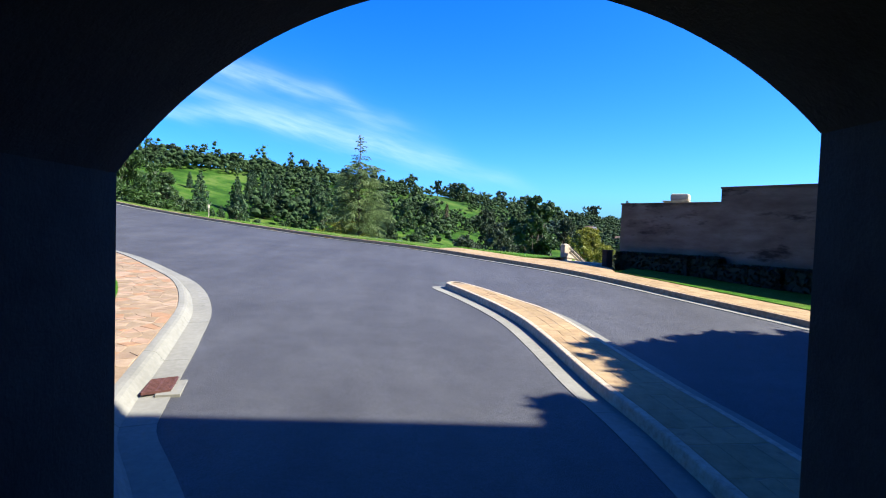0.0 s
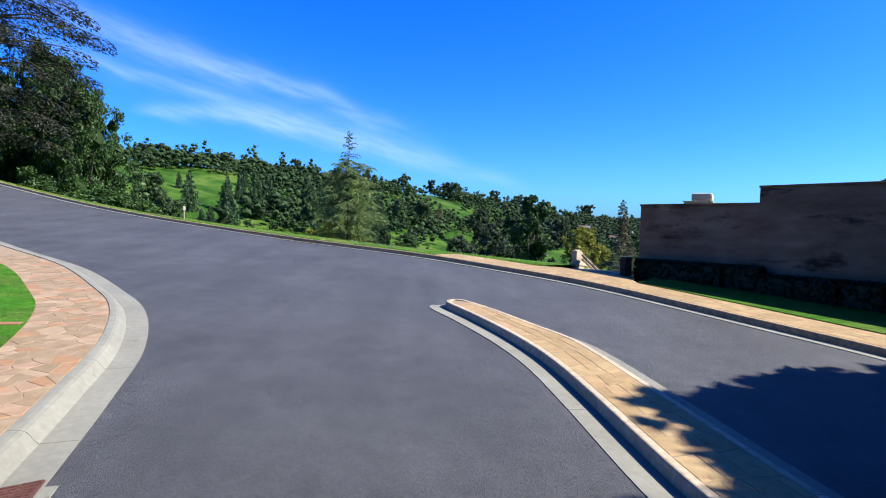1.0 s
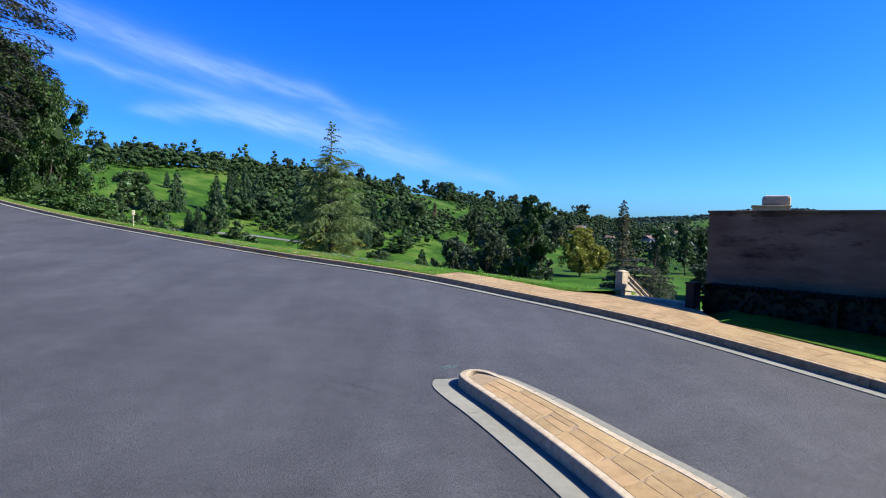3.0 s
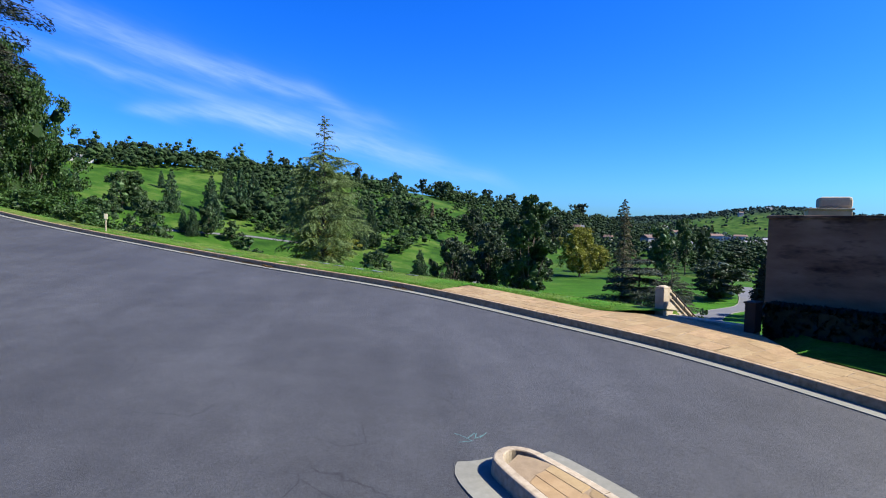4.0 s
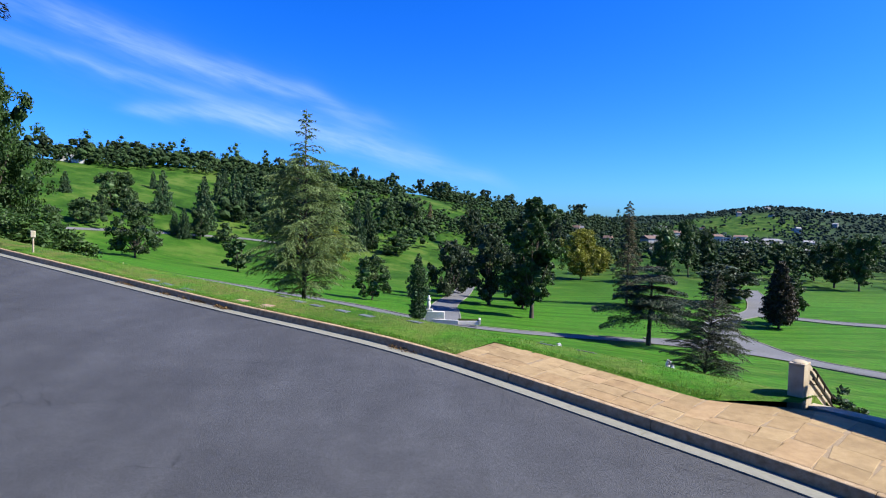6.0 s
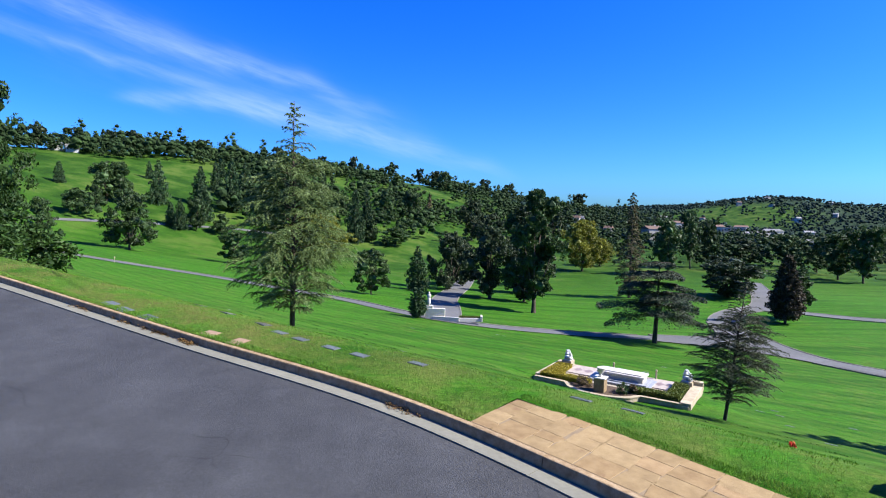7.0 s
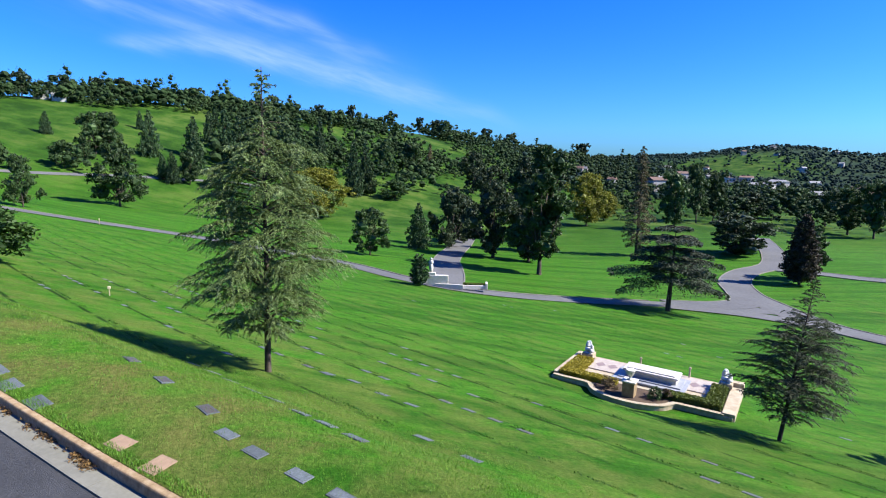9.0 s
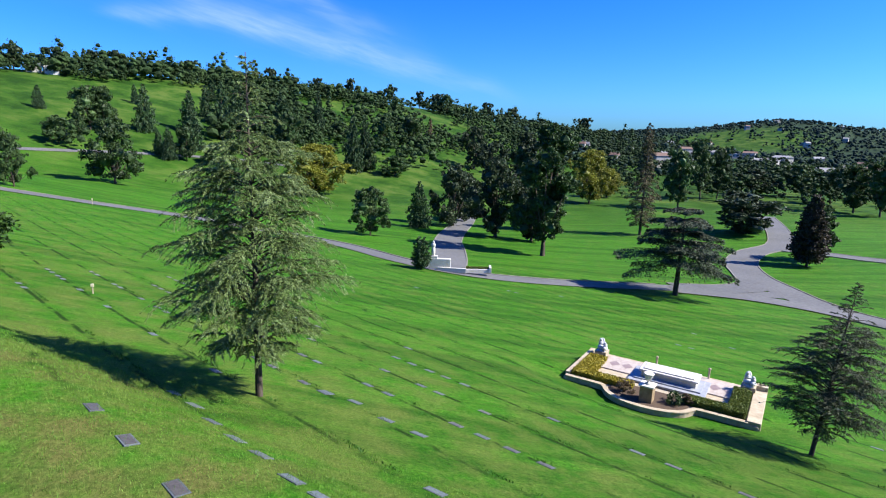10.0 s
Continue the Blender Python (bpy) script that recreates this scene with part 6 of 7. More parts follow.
def build_steps():
    z0 = float(road_z(8.4, 24.2)) + KERB_H - 0.01
    m = Matrix(((SW[0], SD[0], 0, 8.35), (SW[1], SD[1], 0, 24.9), (0, 0, 1, z0), (0, 0, 0, 1)))
    e = empty("steps", m, "pale stone garden steps going down from the walk", "steps", kind="structure")
    for k in range(9):
        bm = bmesh.new()
        box(bm, 1.25, 0.16 + 0.32 * k, -0.17 * k - 0.26, 2.4, 0.34, 0.5, 0, 0.012)
        part("step", bm, STONE, e)
    w = empty("stair_post", m, "pale stone end post with a rounded cap and sloping cheek wall", "post")
    bm = bmesh.new()
    box(bm, -0.13, -0.02, 0.30, 0.28, 0.40, 1.0, 0, 0.012)
    part("shaft", bm, STONE, w)
    bm = bmesh.new()
    box(bm, -0.13, -0.02, 0.825, 0.29, 0.41, 0.05, 0, 0.012)
    blob(bm, -0.13, -0.02, 0.845, 0.14, 0.19, 0.05)
    part("cap", bm, STONE, w)
    bm = bmesh.new()
    prof = [(0.175, 0.80), (1.78, -0.14), (2.0, -0.16), (2.0, -1.9), (0.175, -1.9)]
    a = [bm.verts.new((-0.265, v, z)) for v, z in prof]
    b = [bm.verts.new((0.005, v, z)) for v, z in prof]
    bm.faces.new(a)
    bm.faces.new(b[::-1])
    for i in range(5):
        bm.faces.new((a[i], a[(i + 1) % 5], b[(i + 1) % 5], b[i]))
    part("cheek_wall", bm, STONE, w)
    for lift in (0.0, -0.20):
        v, f = tube([(0.06, 0.22, 0.70 + lift), (0.06, 0.34, 0.66 + lift), (0.06, 1.85, -0.20 + lift), (0.06, 2.0, -0.24 + lift)], [0.026] * 4, 8)
        mesh_ob("handrail", v, f, IRON, w, smooth=True, label="dark iron handrail")
    for q in (0.5, 1.1, 1.7):
        v, f = tube([(0.06, q, 0.66 - 0.57 * (q - 0.34)), (0.06, q, 0.42 - 0.57 * (q - 0.34)), (0.0, q, 0.42 - 0.57 * (q - 0.34))], [0.014] * 3, 6)
        mesh_ob("rail_bracket", v, f, IRON, w)
    p = empty("stair_pier", m, "low dark stone pier where the wall meets the steps", "pier")
    bm = bmesh.new()
    box(bm, 2.45, 0.05, 0.25, 0.28, 0.5, 0.8, 0, 0.015)
    part("shaft", bm, DARKENED_STONE, p)
    bm = bmesh.new()
    box(bm, 2.45, 0.05, 0.67, 0.34, 0.56, 0.05, 0, 0.012)
    part("cap", bm, DARKENED_STONE, p)
    g = bush(170, "stair_shrub", "dark clipped shrub below the steps", 0.9, 0.9, L_PINE, 26, 60, 0.07)
    g.matrix_basis = m @ pose(0.2, 2.5, -1.0)


build_steps()


def build_tower():
    m = pose(15.3, 27.3, -7.84, 0, 0, -33)
    e = empty("pavilion_tower", m, "pale stone tower with a stepped top behind the garden wall", "tower")
    bm = bmesh.new()
    box(bm, 0, 0, 5.2, 2.0, 2.0, 10.4, 0, 0.04)
    part("shaft", bm, STONE, e)
    bm = bmesh.new()
    box(bm, 0.1, 0, 10.8, 1.30, 1.30, 0.9, 0, 0.03)
    part("attic", bm, STONE, e)
    bm = bmesh.new()
    box(bm, 0.1, 0, 11.27, 1.42, 1.42, 0.06, 0, 0.02)
    part("ledge", bm, STONE, e)
    bm = bmesh.new()
    box(bm, 0.28, 0, 11.50, 1.0, 1.0, 0.42, 0, 0.11)
    part("lantern_block", bm, STONE, e)


build_tower()

# grass strip between the walk and the wall, with a flush edge
strip_path = cut(FAR_KERB, 0, s_steps - 2.3)
slab("grass_strip", strip_path, fk_n[: len(strip_path)], lambda u: 0.16 + walk_w(u) - 0.01, 7.4, road_z, KERB_H + 0.03, GRASS, "narrow strip of mown grass at the foot of the wall", "lawn")

# clipped hedge at the foot of the wall, its shade put into near-black leaves
HEDGE_D = mat("shaded_hedge_leaves", [(0.0066, 0.0121, 0.0055), (0.0121, 0.0198, 0.0077), (0.0193, 0.0286, 0.011)], scale=4, rough=0.6, bump=0, per_island=0.35, leaf=0.2)


def wall_hedge():
    z = float(road_z(*wall_corner)) + KERB_H
    m = Matrix(((wd[0], -wd[1] * -1, 0, wall_corner[0]), (wd[1], wd[0] * -1, 0, wall_corner[1]), (0, 0, 1, z), (0, 0, 0, 1)))
    rows = []
    for k in range(16):
        a = 0.3 + 1.3 * k
        drop = -0.048 * a
        rows.append((a, 0.05, a + 1.34, 0.75 + 0.08 * (k % 3), -0.5 + drop, 0.62 + 0.07 * ((k * 5) % 4) + drop))
    hedge(m, rows, HEDGE_D, "dense hedge along the foot of the wall, darkened as in shade", 21)


# island bed
ISL_L, ISL_R = spline(ISL_LEFT, 0.2), spline([(1.75, 15.7)] + ISL_RIGHT, 0.2)


def between(s, w):
    """Plan of the island's top: s from 0 at the tip to 1 at the gateway, w across from its left to its right kerb."""
    i = 1 - s
    a = np.array([np.interp(i, np.linspace(0, 1, len(ISL_L)), ISL_L[:, k]) for k in (0, 1)])
    b = np.array([np.interp(s, np.linspace(0, 1, len(ISL_R)), ISL_R[:, k]) for k in (0, 1)])
    d = (b - a) / np.linalg.norm(b - a)
    a, b = a + d * 0.16, b - d * 0.16
    return a + (b - a) * w


def island_bed():
    s, w = np.linspace(0.0, 1, 70), np.linspace(0, 1, 5)
    g = np.array([[between(a, b) for b in w] for a in s])
    x, y = g[..., 0], g[..., 1]
    z = road_z(x, y) + KERB_H - 0.006
    idx = np.arange(x.size).reshape(x.shape)
    q = np.stack([idx[:-1, :-1], idx[:-1, 1:], idx[1:, 1:], idx[1:, :-1]], -1).reshape(-1, 4)
    return tagged(mesh_ob("traffic_island", np.c_[x.ravel(), y.ravel(), z.ravel()], q, MORTAR), "raised traffic island paved with tan flagstones", "island", kind="structure")


isl_bed = island_bed()
wall_hedge()

# ---------------------------------------------------------------- small fixtures


def build_grate():
    a, b, c, d = (np.array(p) for p in ((-4.20, 5.06), (-3.86, 5.27), (-3.68, 4.55), (-4.03, 4.33)))
    o, u, v = a, b - a, d - a
    z = float(road_z(-3.95, 4.8)) + 0.045
    e = empty("drain_grate", Matrix.Translation((o[0], o[1], z)), "rusty iron drain grate in the gutter", "drain grate")

    def bar(p, q, w, name, h=0.012):
        p, q = np.array(p), np.array(q)
        dd = (q - p) / np.linalg.norm(q - p)
        n = np.array((-dd[1], dd[0])) * w / 2
        vs = [(*(r + s * n), k) for k in (-0.03, h) for r, s in ((p, 1), (p, -1), (q, -1), (q, 1))]
        mesh_ob(name, vs, [(0, 1, 2, 3), (4, 7, 6, 5), (0, 4, 5, 1), (1, 5, 6, 2), (2, 6, 7, 3), (3, 7, 4, 0)], RUST, e)

    for k in range(11):
        f = k / 10
        bar(v * f, u + v * f, 0.026, "bar")
    for f in (0, 0.5, 1):
        bar(u * f, u * f + v, 0.03, "cross_bar", 0.008)
    # dark sheet just under the bars stands in for the shade below
    vs = [(*(u * p + v * q), -0.012) for p, q in ((0, 0), (1, 0), (1, 1), (0, 1))]
    mesh_ob("sump", vs, [(0, 1, 2, 3)], IRON, e)
    # concrete apron round the grate
    bm = bmesh.new()
    cen = (u + v) / 2
    box(bm, cen[0] + 0.18, cen[1] + 0.05, -0.055, 0.36, 0.98, 0.06, math.atan2(v[1], v[0]) + math.pi / 2, 0.005)
    part("apron", bm, CONCRETE, e)


build_grate()


def build_sign(x, y, h, label, lit=False):
    z = float(ground_z(x, y)[0])
    e = empty("marker_post", pose(x, y, z, 0, 0, 20), label, "post")
    bm = bmesh.new()
    lathe(bm, [(0.035, -0.2), (0.035, h * 0.7)], sides=10)
    part("stem", bm, STONE, e)
    bm = bmesh.new()
    box(bm, 0, 0, h * 0.85, 0.17, 0.14, h * 0.3, 0, 0.02)
    part("head", bm, mat("cream_paint", [(0.336, 0.296, 0.192), (0.44, 0.4, 0.288)], scale=8, rough=0.5, bump=0.05), e, "cream painted head")


build_sign(-16.3, 41.2, 1.0, "cream post with a box head behind the kerb")
build_sign(-17.4, 58.4, 0.6, "small white post standing in the lawn")
build_sign(-53.5, 129.6, 1.2, "small post beside the park road")

GRANITE = mat("grey_granite", [(0.04, 0.0486, 0.0514), (0.0626, 0.0742, 0.0798), (0.0973, 0.111, 0.12)], scale=30, rough=0.65, bump=0.1, per_object=0.3, spec=0.5)
BRONZE = mat("bronze_plate", [(0.09, 0.08, 0.075), (0.14, 0.125, 0.115)], scale=16, rough=0.45, bump=0.25, metal=0.5)
SANDSTONE = mat("rose_stone", [(0.205, 0.138, 0.0903), (0.271, 0.187, 0.126)], scale=8, rough=0.8, bump=0.3)


def build_marker(material, label, plate):
    bm = bmesh.new()
    box(bm, 0, 0, -0.04, 0.58, 0.29, 0.1, 0, 0.008)
    e = part("grave_marker", bm, material, None)
    tagged(e, label, "grave marker", "grave markers")
    bm = bmesh.new()
    box(bm, 0, 0, 0.011, 0.5, 0.21, 0.008, 0, 0.003)
    part("plate", bm, plate, e)
    return e


def lay(x, y, turn):
    """The pose of a thing lying flush on the sloping lawn."""
    z = ground_z([x, x + 0.3, x], [y, y, y + 0.3])
    n = Vector((-(z[1] - z[0]) / 0.3, -(z[2] - z[0]) / 0.3, 1)).normalized()
    q = Vector((0, 0, 1)).rotation_difference(n)
    up = 0.02 if beyond_kerb([x], [y])[0] < 3.6 else 0.005
    return Matrix.Translation((x, y, float(z[0]) + up)) @ q.to_matrix().to_4x4() @ Matrix.Rotation(turn, 4, "Z")


def build_markers():
    rng = random.Random(4)
    along, out = np.array((0.665, -0.747)), np.array((0.747, 0.665))
    turn = math.atan2(along[1], along[0])
    kinds = [build_marker(GRANITE, "flat grey granite grave marker set flush in the grass", GRANITE), build_marker(GRANITE, "flat granite grave marker with a bronze plate in the grass", BRONZE)]
    brown = build_marker(SANDSTONE, "flat rose-brown stone marker near the kerb", SANDSTONE)
    first, spots, far = {0: True, 1: True}, [], []
    for row in range(0, 22):
        o = np.array((-4.83, 39.57)) + out * 2.76 * row
        for k in range(-26, 30):
            p = o + along * (1.26 * k + rng.uniform(-0.08, 0.08) + 0.4 * (row % 3))
            d = float(beyond_kerb([p[0]], [p[1]])[0])
            u, v = (p - MO) @ MU, (p - MO) @ MV
            if d < 9.5 or rng.random() < (0.4 if math.sin(0.55 * k + 2.1 * row) > 0.1 else 0.93) or (row > 5 and rng.random() < 0.88) or (-2.5 < u < 13 and -4.5 < v < 8) or p[1] > 96 or p[0] > 40:
                continue
            spots.append((math.hypot(p[0] + 0.2, p[1] - 30), p[0], p[1]))
    spots.sort()
    for n, (_, x, y) in enumerate(spots):
        if n < 240:
            kind = 1 if rng.random() < 0.35 else 0
            m = lay(x, y, turn)
            if first[kind]:
                first[kind] = False
                kinds[kind].matrix_basis = m
            else:
                copy_thing(kinds[kind], m)
        else:
            far.append((x, y))
    v, f = [], []
    for x, y in far:
        m = lay(x, y, turn)
        i = len(v)
        v += [tuple(m @ Vector((sx * 0.26, sy * 0.13, h))) for h in (-0.05, 0.008) for sx, sy in ((-1, -1), (1, -1), (1, 1), (-1, 1))]
        f += [(i + 4, i + 5, i + 6, i + 7)] + [(i + a, i + (a + 1) % 4, i + 4 + (a + 1) % 4, i + 4 + a) for a in range(4)]
    # far markers coloured as the shaded cut turf edges, not as granite
    tagged(mesh_ob("distant_markers", v, f, mat("turf_edge_shade", [(0.0168, 0.024, 0.015), (0.03, 0.039, 0.027)], scale=3, rough=0.8, bump=0, per_island=0.5)), "rows of flat grave markers across the lawn", "grave markers", kind="stuff")
    one = True
    for x, y in ((-5.0, 33.35), (-4.06, 32.66)):
        m = lay(x, y, turn + 0.3) @ Matrix.Diagonal((0.85, 1.3, 1, 1))
        if one:
            brown.matrix_basis, one = m, False
        else:
            copy_thing(brown, m)
    for x, y in ((4.18, 29.15), (5.12, 28.6)):
        copy_thing(kinds[0], lay(x, y, turn + 0.15) @ Matrix.Diagonal((0.8, 0.75, 1, 1)))
    for x, y in ((-6.66, 41.93), (-5.75, 40.93), (-4.75, 39.31), (-3.8, 38.0), (-3.02, 37.15), (-2.13, 35.92), (-1.46, 35.26), (-0.75, 34.49), (-2.57, 45.54), (-1.48, 44.87), (-0.31, 43.25), (0.75, 42.24), (0.92, 37.69), (2.1, 36.4)):
        copy_thing(kinds[0], lay(x, y, turn + 0.15) @ Matrix.Diagonal((1.0, 1.05, 1, 1)))
    for x, y in ((-9.07, 36.27), (-8.35, 35.6), (-7.33, 34.84)):
        copy_thing(kinds[0], lay(x, y, turn + 0.15) @ Matrix.Diagonal((1.05, 1.3, 1, 1)))
    for x, y in ((-3.19, 33.71), (-2.5, 33.07), (-1.58, 32.35), (-0.79, 31.75), (0.69, 31.24)):
        copy_thing(kinds[0], lay(x, y, turn + 0.15) @ Matrix.Diagonal((0.85, 0.95, 1, 1)))
    for x, y in ((-6.75, 37.76), (-5.4, 36.35), (-3.89, 34.78)):
        copy_thing(kinds[1], lay(x, y, turn) @ Matrix.Diagonal((0.95, 1.05, 1, 1)))


build_markers()


def litter():
    """Dry brown leaves gathered in the gutter."""
    rng = np.random.default_rng(8)
    cen = []
    nr = -normals(FAR_KERB)
    for s0, n, length in ((-0.1, 26, 0.35), (7.2, 50, 0.35), (8.6, 30, 0.6), (10.2, 24, 0.8), (12.5, 20, 0.6)):
        k0 = np.argmin(np.hypot(FAR_KERB[:, 0] - 0.1, FAR_KERB[:, 1] - 29.0))
        for _ in range(n):
            k = int(np.clip(k0 + (s0 + rng.normal(0, length / 2)) / 0.3, 0, len(FAR_KERB) - 1))
            p = FAR_KERB[k] - nr[k] * abs(rng.normal(0.03, 0.07)) + rng.uniform(-0.15, 0.15) * np.array((-nr[k][1], nr[k][0]))
            cen.append((p[0], p[1], float(road_z(*p)) + 0.03 + rng.random() * 0.02))
    v, f = leaves(rng, np.array(cen), 0.07, 9, 0.03, flat=0.6)
    v[:, 2] = np.maximum(v[:, 2], road_z(v[:, 0], v[:, 1]) + 0.017)
    tagged(mesh_ob("leaf_litter", v, f, mat("dry_leaves", [(0.07, 0.04, 0.014), (0.15, 0.085, 0.025)], scale=5, rough=0.8, bump=0, per_island=0.4)), "dry brown leaves swept into the gutter", "leaves", kind="stuff")


litter()


def flowers(x, y, seed, label, color):
    rng = np.random.default_rng(seed)
    e = empty("flower_vase", lay(x, y, 0.0), label, "flowers")
    bm = bmesh.new()
    lathe(bm, [(0.05, -0.03), (0.05, 0.08), (0.07, 0.14)], sides=10)
    part("vase", bm, BRONZE, e)
    v, f = leaves(rng, np.array([(0, 0, 0.25)]), 0.16, 60, 0.07)
    mesh_ob("blooms", v, f, mat("petals_" + color[0], [color[1], color[1]], scale=5, rough=0.6, bump=0, per_island=0.3), e)


flowers(15.77, 37.45, 1, "red flowers in a small vase on the grass", ("red", (0.55, 0.03, 0.02)))


# ---------------------------------------------------------------- town across the valley


def build_house(i, wall, roof):
    rng = random.Random(40 + i)
    w, d, h = 9 + 5 * rng.random(), 8 + 3 * rng.random(), 4.5 + 2.5 * (i % 2)
    e = empty("house", Matrix(), "pale stucco house among trees across the valley", "house", "town houses")
    bm = bmesh.new()
    box(bm, 0, 0, h / 2 - 1, w, d, h + 2)
    part("wall", bm, wall, e)
    bm = bmesh.new()
    if i % 3 != 2:
        a = [bm.verts.new(p) for p in ((-w / 2 - 0.5, -d / 2 - 0.5, h), (w / 2 + 0.5, -d / 2 - 0.5, h), (w / 2 + 0.5, d / 2 + 0.5, h), (-w / 2 - 0.5, d / 2 + 0.5, h), (-w / 2 - 0.5, 0, h + 2), (w / 2 + 0.5, 0, h + 2))]
        for q in ((0, 1, 5, 4), (2, 3, 4, 5), (0, 4, 3), (1, 2, 5), (3, 2, 1, 0)):
            bm.faces.new([a[k] for k in q])
    else:
        box(bm, 0, 0, h + 0.2, w + 0.6, d + 0.6, 0.4)
    part("roof", bm, roof, e)
    for k in range(4):
        bm = bmesh.new()
        box(bm, -w / 2 + (k + 0.5) * w / 4, -d / 2 - 0.02, h * 0.55, w / 8, 0.1, 1.3)
        part("window", bm, IRON, e)
    return e


HOUSE_W = mat("white_stucco", [(0.247, 0.241, 0.235), (0.34, 0.334, 0.329)], scale=0.5, rough=0.8, bump=0, per_object=0.25)
ROOF_R = mat("roof_tile", [(0.12, 0.072, 0.056), (0.16, 0.104, 0.08)], scale=1, rough=0.8, bump=0, per_object=0.3)
ROOF_G = mat("grey_roof", [(0.112, 0.112, 0.12), (0.24, 0.24, 0.248)], scale=1, rough=0.8, bump=0, per_object=0.3)


def build_town():
    rng = random.Random(12)
    made = [build_house(i, HOUSE_W, ROOF_R if i == 1 else ROOF_G) for i in range(4)]
    for n in range(60):
        if n < 10:
            az, r = rng.uniform(18.8, 23.5), rng.uniform(500, 610)
        elif n < 46:
            az, r = rng.uniform(26, 50), rng.uniform(500, 950)
        else:
            az, r = rng.uniform(30, 56), rng.uniform(1250, 1650)
        x, y = r * math.sin(radians(az)), 25 + r * math.cos(radians(az))
        k = 0.55 if n < 10 else rng.uniform(0.7, 1.5) if n < 46 else 0.8
        m = pose(x, y, float(ground_z(x, y)[0]), 0, 0, -az + rng.uniform(-40, 40)) @ Matrix.Diagonal((k * 1.2, k * 1.1, (0.9 + 0.5 * rng.random()) * (0.8 if n < 10 else 1.0), 1))
        if n < 4:
            made[n]["spot"] = 1
            made[n].matrix_basis, hold = Matrix(), m
            made[n] = (made[n], hold)
        else:
            copy_thing(made[n % 4][0], m)
    for x, y, turn in ((-200.6, 368.8, 20), (-191.9, 369.8, 35)):
        copy_thing(made[0][0], pose(x, y, float(ground_z(x, y)[0]), 0, 0, turn) @ Matrix.Diagonal((0.6, 0.6, 0.7, 1)))
    for ob, m in made:
        del ob["spot"]
        ob.matrix_basis = m


build_town()

# ---------------------------------------------------------------- loose stones of the pavements


def build_stones():
    rng = random.Random(3)
    # irregular flagstones of the corner walk
    place, s = strip_place(LEFT_TOE, lc_n, 0.37, PAVE_W)
    for poly in voronoi(rng, 24.0, PAVE_W, 300, 0.60):
        q = poly + np.array((1.2, 0))
        stone_slab("flagstone", q, lambda u, w: place(u, w / PAVE_W), lambda x, y: road_z(x, y) + KERB_H - 0.012, FLAG, left_bed, gap=0.008, proud=0.005, rng=rng)
    place2, s2 = strip_place(walk_path, fk_n[: len(walk_path)], 0.165, walk_w)
    for poly in ashlar(rng, 22.0, 1.7, 0.75):
        q = poly / np.array((1, 1.7)) + np.array((s_end - 22.02, 0))
        stone_slab("flagstone", q, place2, lambda x, y: road_z(x, y) + KERB_H - 0.004, FLAG_PALE, walk_bed, gap=0.0, proud=0.006)
    for poly in ashlar(rng, 15.0, 1.1, 1.0):
        q = poly / np.array((16.0, 1.1))
        stone_slab("flagstone", q + np.array((0.03, 0)), lambda u, w: between(min(u, 1), min(max(w, 0), 1)), lambda x, y: road_z(x, y) + KERB_H - 0.006, FLAG_PALE, isl_bed, gap=0.0, proud=0.006)


build_stones()


def survey_mark():
    """Faint teal chalk strokes on the asphalt near the island."""
    v, f = [], []
    rng = random.Random(6)
    for k in range(7):
        x, y = 1.0 + 0.06 * k, 16.45 + rng.uniform(-0.2, 0.2)
        a, ln = rng.uniform(0.2, 2.9), rng.uniform(0.12, 0.24)
        dx, dy, w = math.cos(a) * ln / 2, math.sin(a) * ln / 2, 0.006
        nx, ny = -math.sin(a) * w, math.cos(a) * w
        i = len(v)
        for px, py in ((x - dx + nx, y - dy + ny), (x - dx - nx, y - dy - ny), (x + dx - nx, y + dy - ny), (x + dx + nx, y + dy + ny)):
            v.append((px, py, float(road_z(px, py)) + 0.006))
        f.append((i, i + 1, i + 2, i + 3))
    tagged(mesh_ob("chalk_mark", v, f, mat("teal_chalk", [(0.06, 0.14, 0.145), (0.10, 0.22, 0.22)], scale=40, rough=0.9, bump=0)), "faint teal chalk strokes on the asphalt", "road marking")


survey_mark()


def lawn_plate():
    # plain plate that stands for an unidentified red-brown patch on the lawn
    bm = bmesh.new()
    box(bm, 0, 0, -0.02, 0.55, 0.24, 0.06, 0, 0.01)
    p = part("valve_cover", bm, mat("red_brown_plate", [(0.16, 0.07, 0.04), (0.24, 0.11, 0.06)], scale=12, rough=0.85, bump=0.3), None)
    p.matrix_basis = pose(-8.32, 11.22, float(road_z(-8.32, 11.22)) + KERB_H + 0.025, 0, 0, 12)
    tagged(p, "flat red-brown plate set in the corner lawn", "valve cover")


lawn_plate()


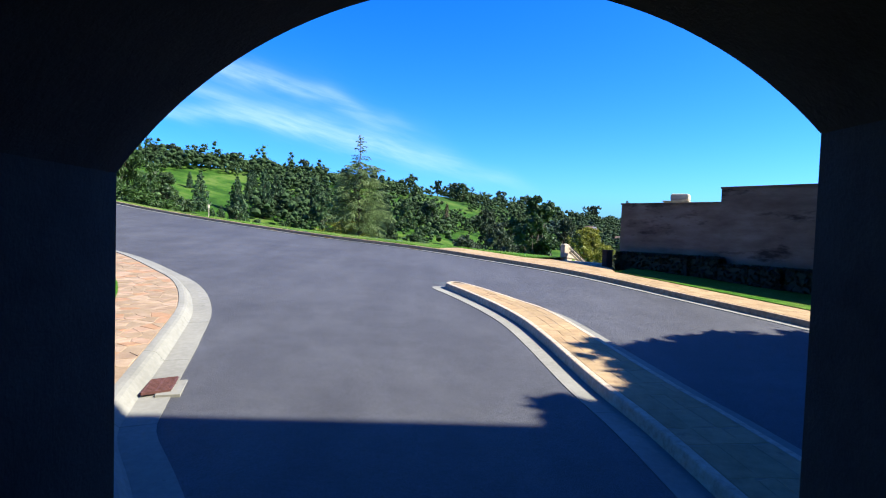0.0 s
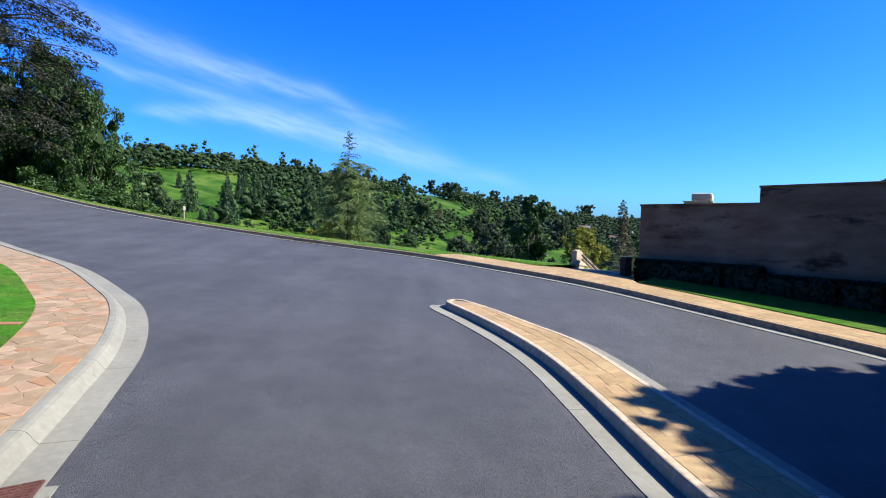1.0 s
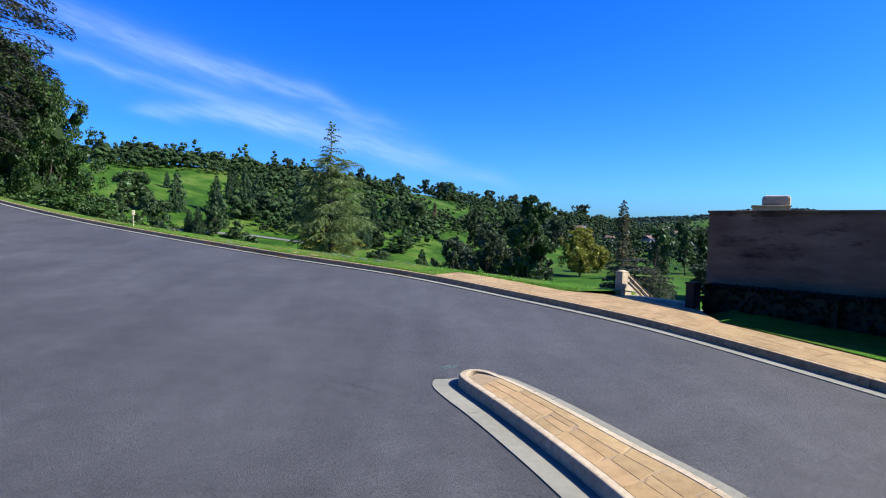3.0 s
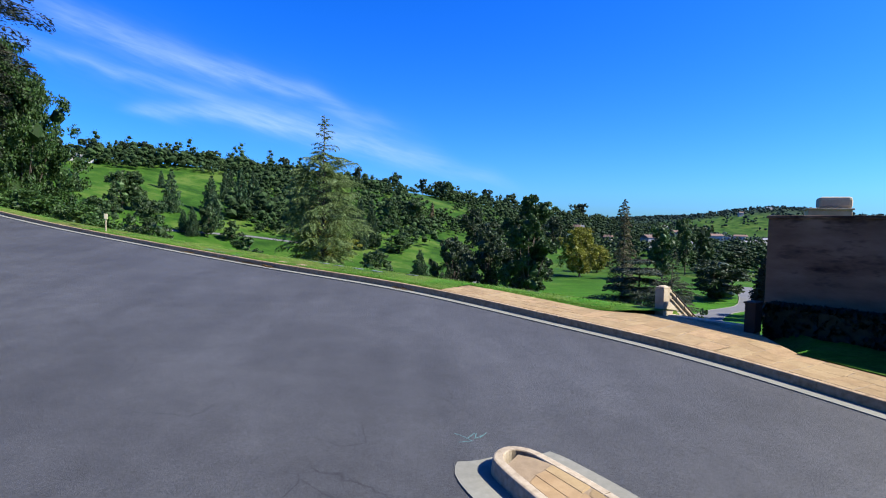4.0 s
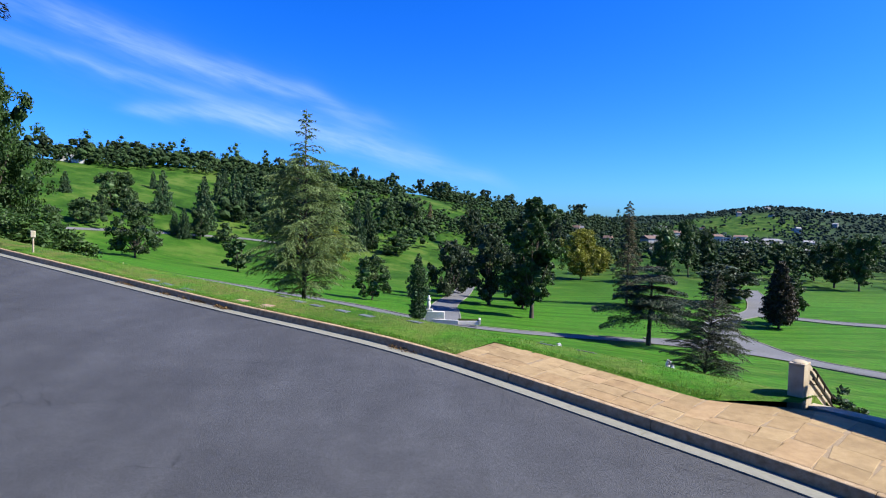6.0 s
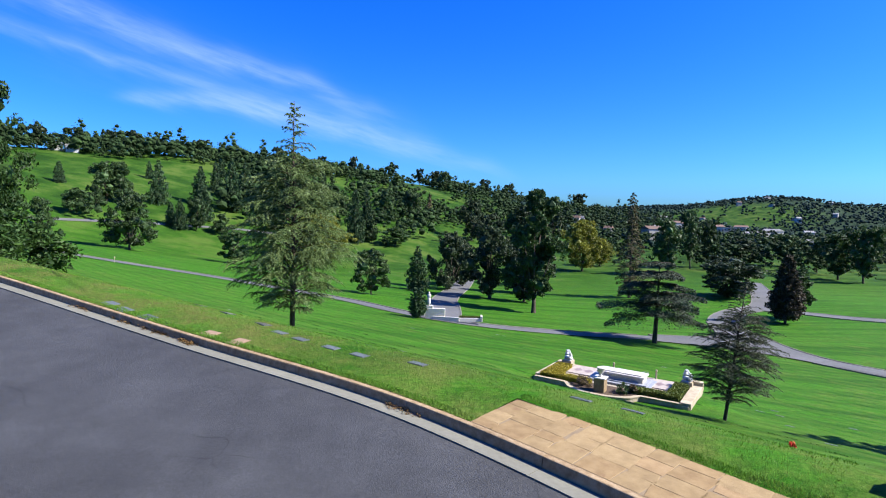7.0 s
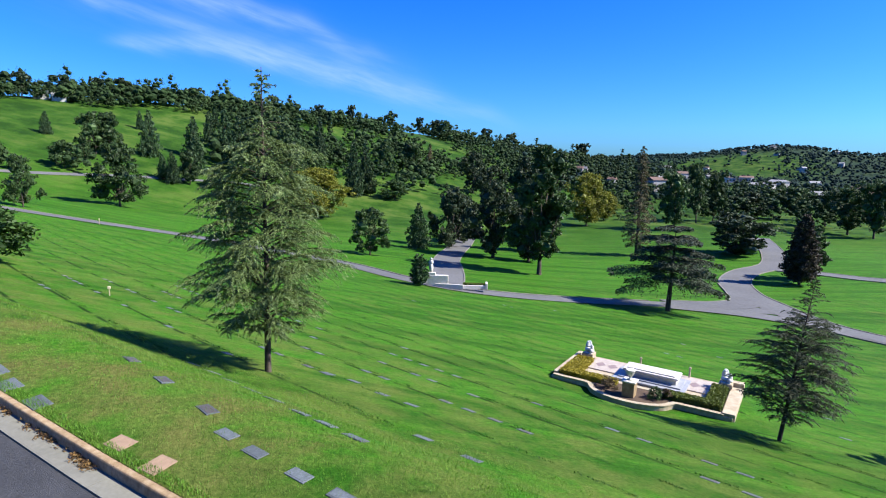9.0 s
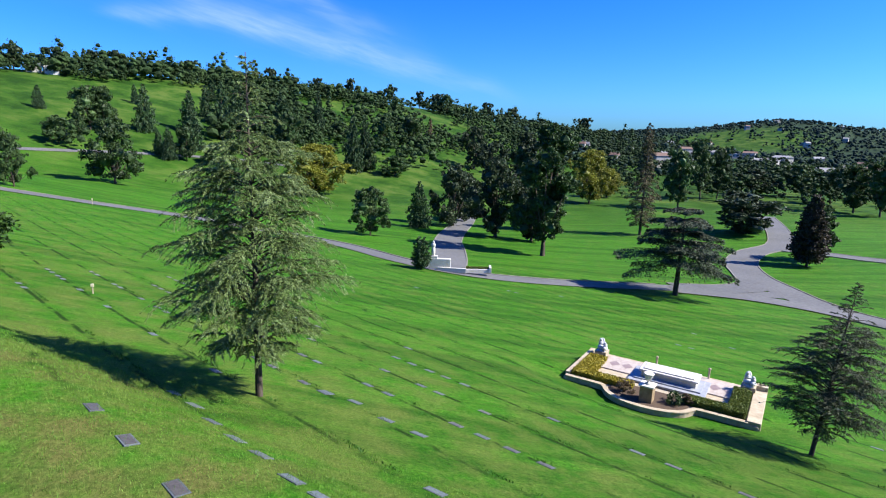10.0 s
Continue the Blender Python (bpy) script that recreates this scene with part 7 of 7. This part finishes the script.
def grass_blades():
    """Tufts of blades on the near lawn and along the kerb and paving edges."""
    rng = np.random.default_rng(14)
    n = 100000
    s = rng.uniform(fk_s[0] + 14, s_end + 24, n)
    edge = rng.random(n) < 0.25
    o = np.where(edge, 0.16 + rng.random(n) * 0.25, 0.16 + rng.random(n) ** 0.8 * 8.0)
    o = np.where(s < s_end, o + np.array([walk_w(u) for u in s]), o)
    nx, ny = np.interp(s, fk_s, fk_n[:, 0]), np.interp(s, fk_s, fk_n[:, 1])
    x, y = np.interp(s, fk_s, FAR_KERB[:, 0]) + nx * o, np.interp(s, fk_s, FAR_KERB[:, 1]) + ny * o
    keep = (s > s_steps + 2.4)
    x, y, o, edge = x[keep], y[keep], o[keep], edge[keep]
    z = ground_z(x, y) + np.where(o < 5.0, 0.018, 0.0)
    h = rng.uniform(0.03, 0.065, len(x)) * np.where(edge, 1.25, 1.0)
    a = rng.uniform(0, 6.283, len(x))
    lx, ly = rng.normal(0, 0.025, len(x)), rng.normal(0, 0.025, len(x))
    wx, wy = np.cos(a) * 0.007, np.sin(a) * 0.007
    v = np.stack([np.c_[x - wx, y - wy, z - 0.01], np.c_[x + wx, y + wy, z - 0.01], np.c_[x + lx, y + ly, z + h]], 1).reshape(-1, 3)
    tagged(mesh_ob("grass_blades", v, np.arange(len(v)).reshape(-1, 3), mat("grass_blade", [(0.060, 0.175, 0.010), (0.098, 0.215, 0.020), (0.17, 0.235, 0.05)], scale=0.5, rough=0.6, bump=0, per_island=0.3, leaf=0.3)), "short grass blades along the kerb and on the near lawn", "grass", kind="stuff")


grass_blades()


def row_tufts():
    """Uncut tufts that stand along the upper edge of the marker rows."""
    rng = np.random.default_rng(23)
    along, out = np.array((0.665, -0.747)), np.array((0.747, 0.665))
    pts = []
    for row in range(0, 9):
        o = np.array((-4.83, 39.57)) + out * (2.76 * row + 0.22)
        for k in range(-24, 30):
            if rng.random() < 0.42:
                continue
            a = 1.26 * k + rng.uniform(-0.3, 0.3)
            n = int(rng.integers(24, 60))
            u = a + rng.normal(0, 0.32, n)
            pts.append(o + along * u[:, None] + out * rng.normal(0, 0.07, n)[:, None])
    p = np.vstack(pts)
    x, y = p[:, 0], p[:, 1]
    d = (x - MO[0]) * MU[0] + (y - MO[1]) * MU[1], (x - MO[0]) * MV[0] + (y - MO[1]) * MV[1]
    keep = (beyond_kerb(x, y) > 6) & (x < 30) & ~((d[0] > -1.5) & (d[0] < 12) & (d[1] > -3) & (d[1] < 7))
    x, y = x[keep], y[keep]
    n = len(x)
    z, h, a = ground_z(x, y), rng.uniform(0.05, 0.11, n), rng.uniform(0, 6.283, n)
    wx, wy, lx, ly = np.cos(a) * 0.016, np.sin(a) * 0.016, rng.normal(0, 0.04, n), rng.normal(0, 0.04, n)
    v = np.stack([np.c_[x - wx, y - wy, z - 0.01], np.c_[x + wx, y + wy, z - 0.01], np.c_[x + lx, y + ly, z + h]], 1).reshape(-1, 3)
    tagged(mesh_ob("grass_tufts", v, np.arange(len(v)).reshape(-1, 3), mat("tuft_blade", [(0.012, 0.055, 0.004), (0.022, 0.085, 0.006), (0.04, 0.11, 0.012)], scale=0.5, rough=0.6, bump=0, per_island=0.4, leaf=0.2)), "dark uncut grass tufts along the rows of markers", "grass", kind="stuff")


row_tufts()
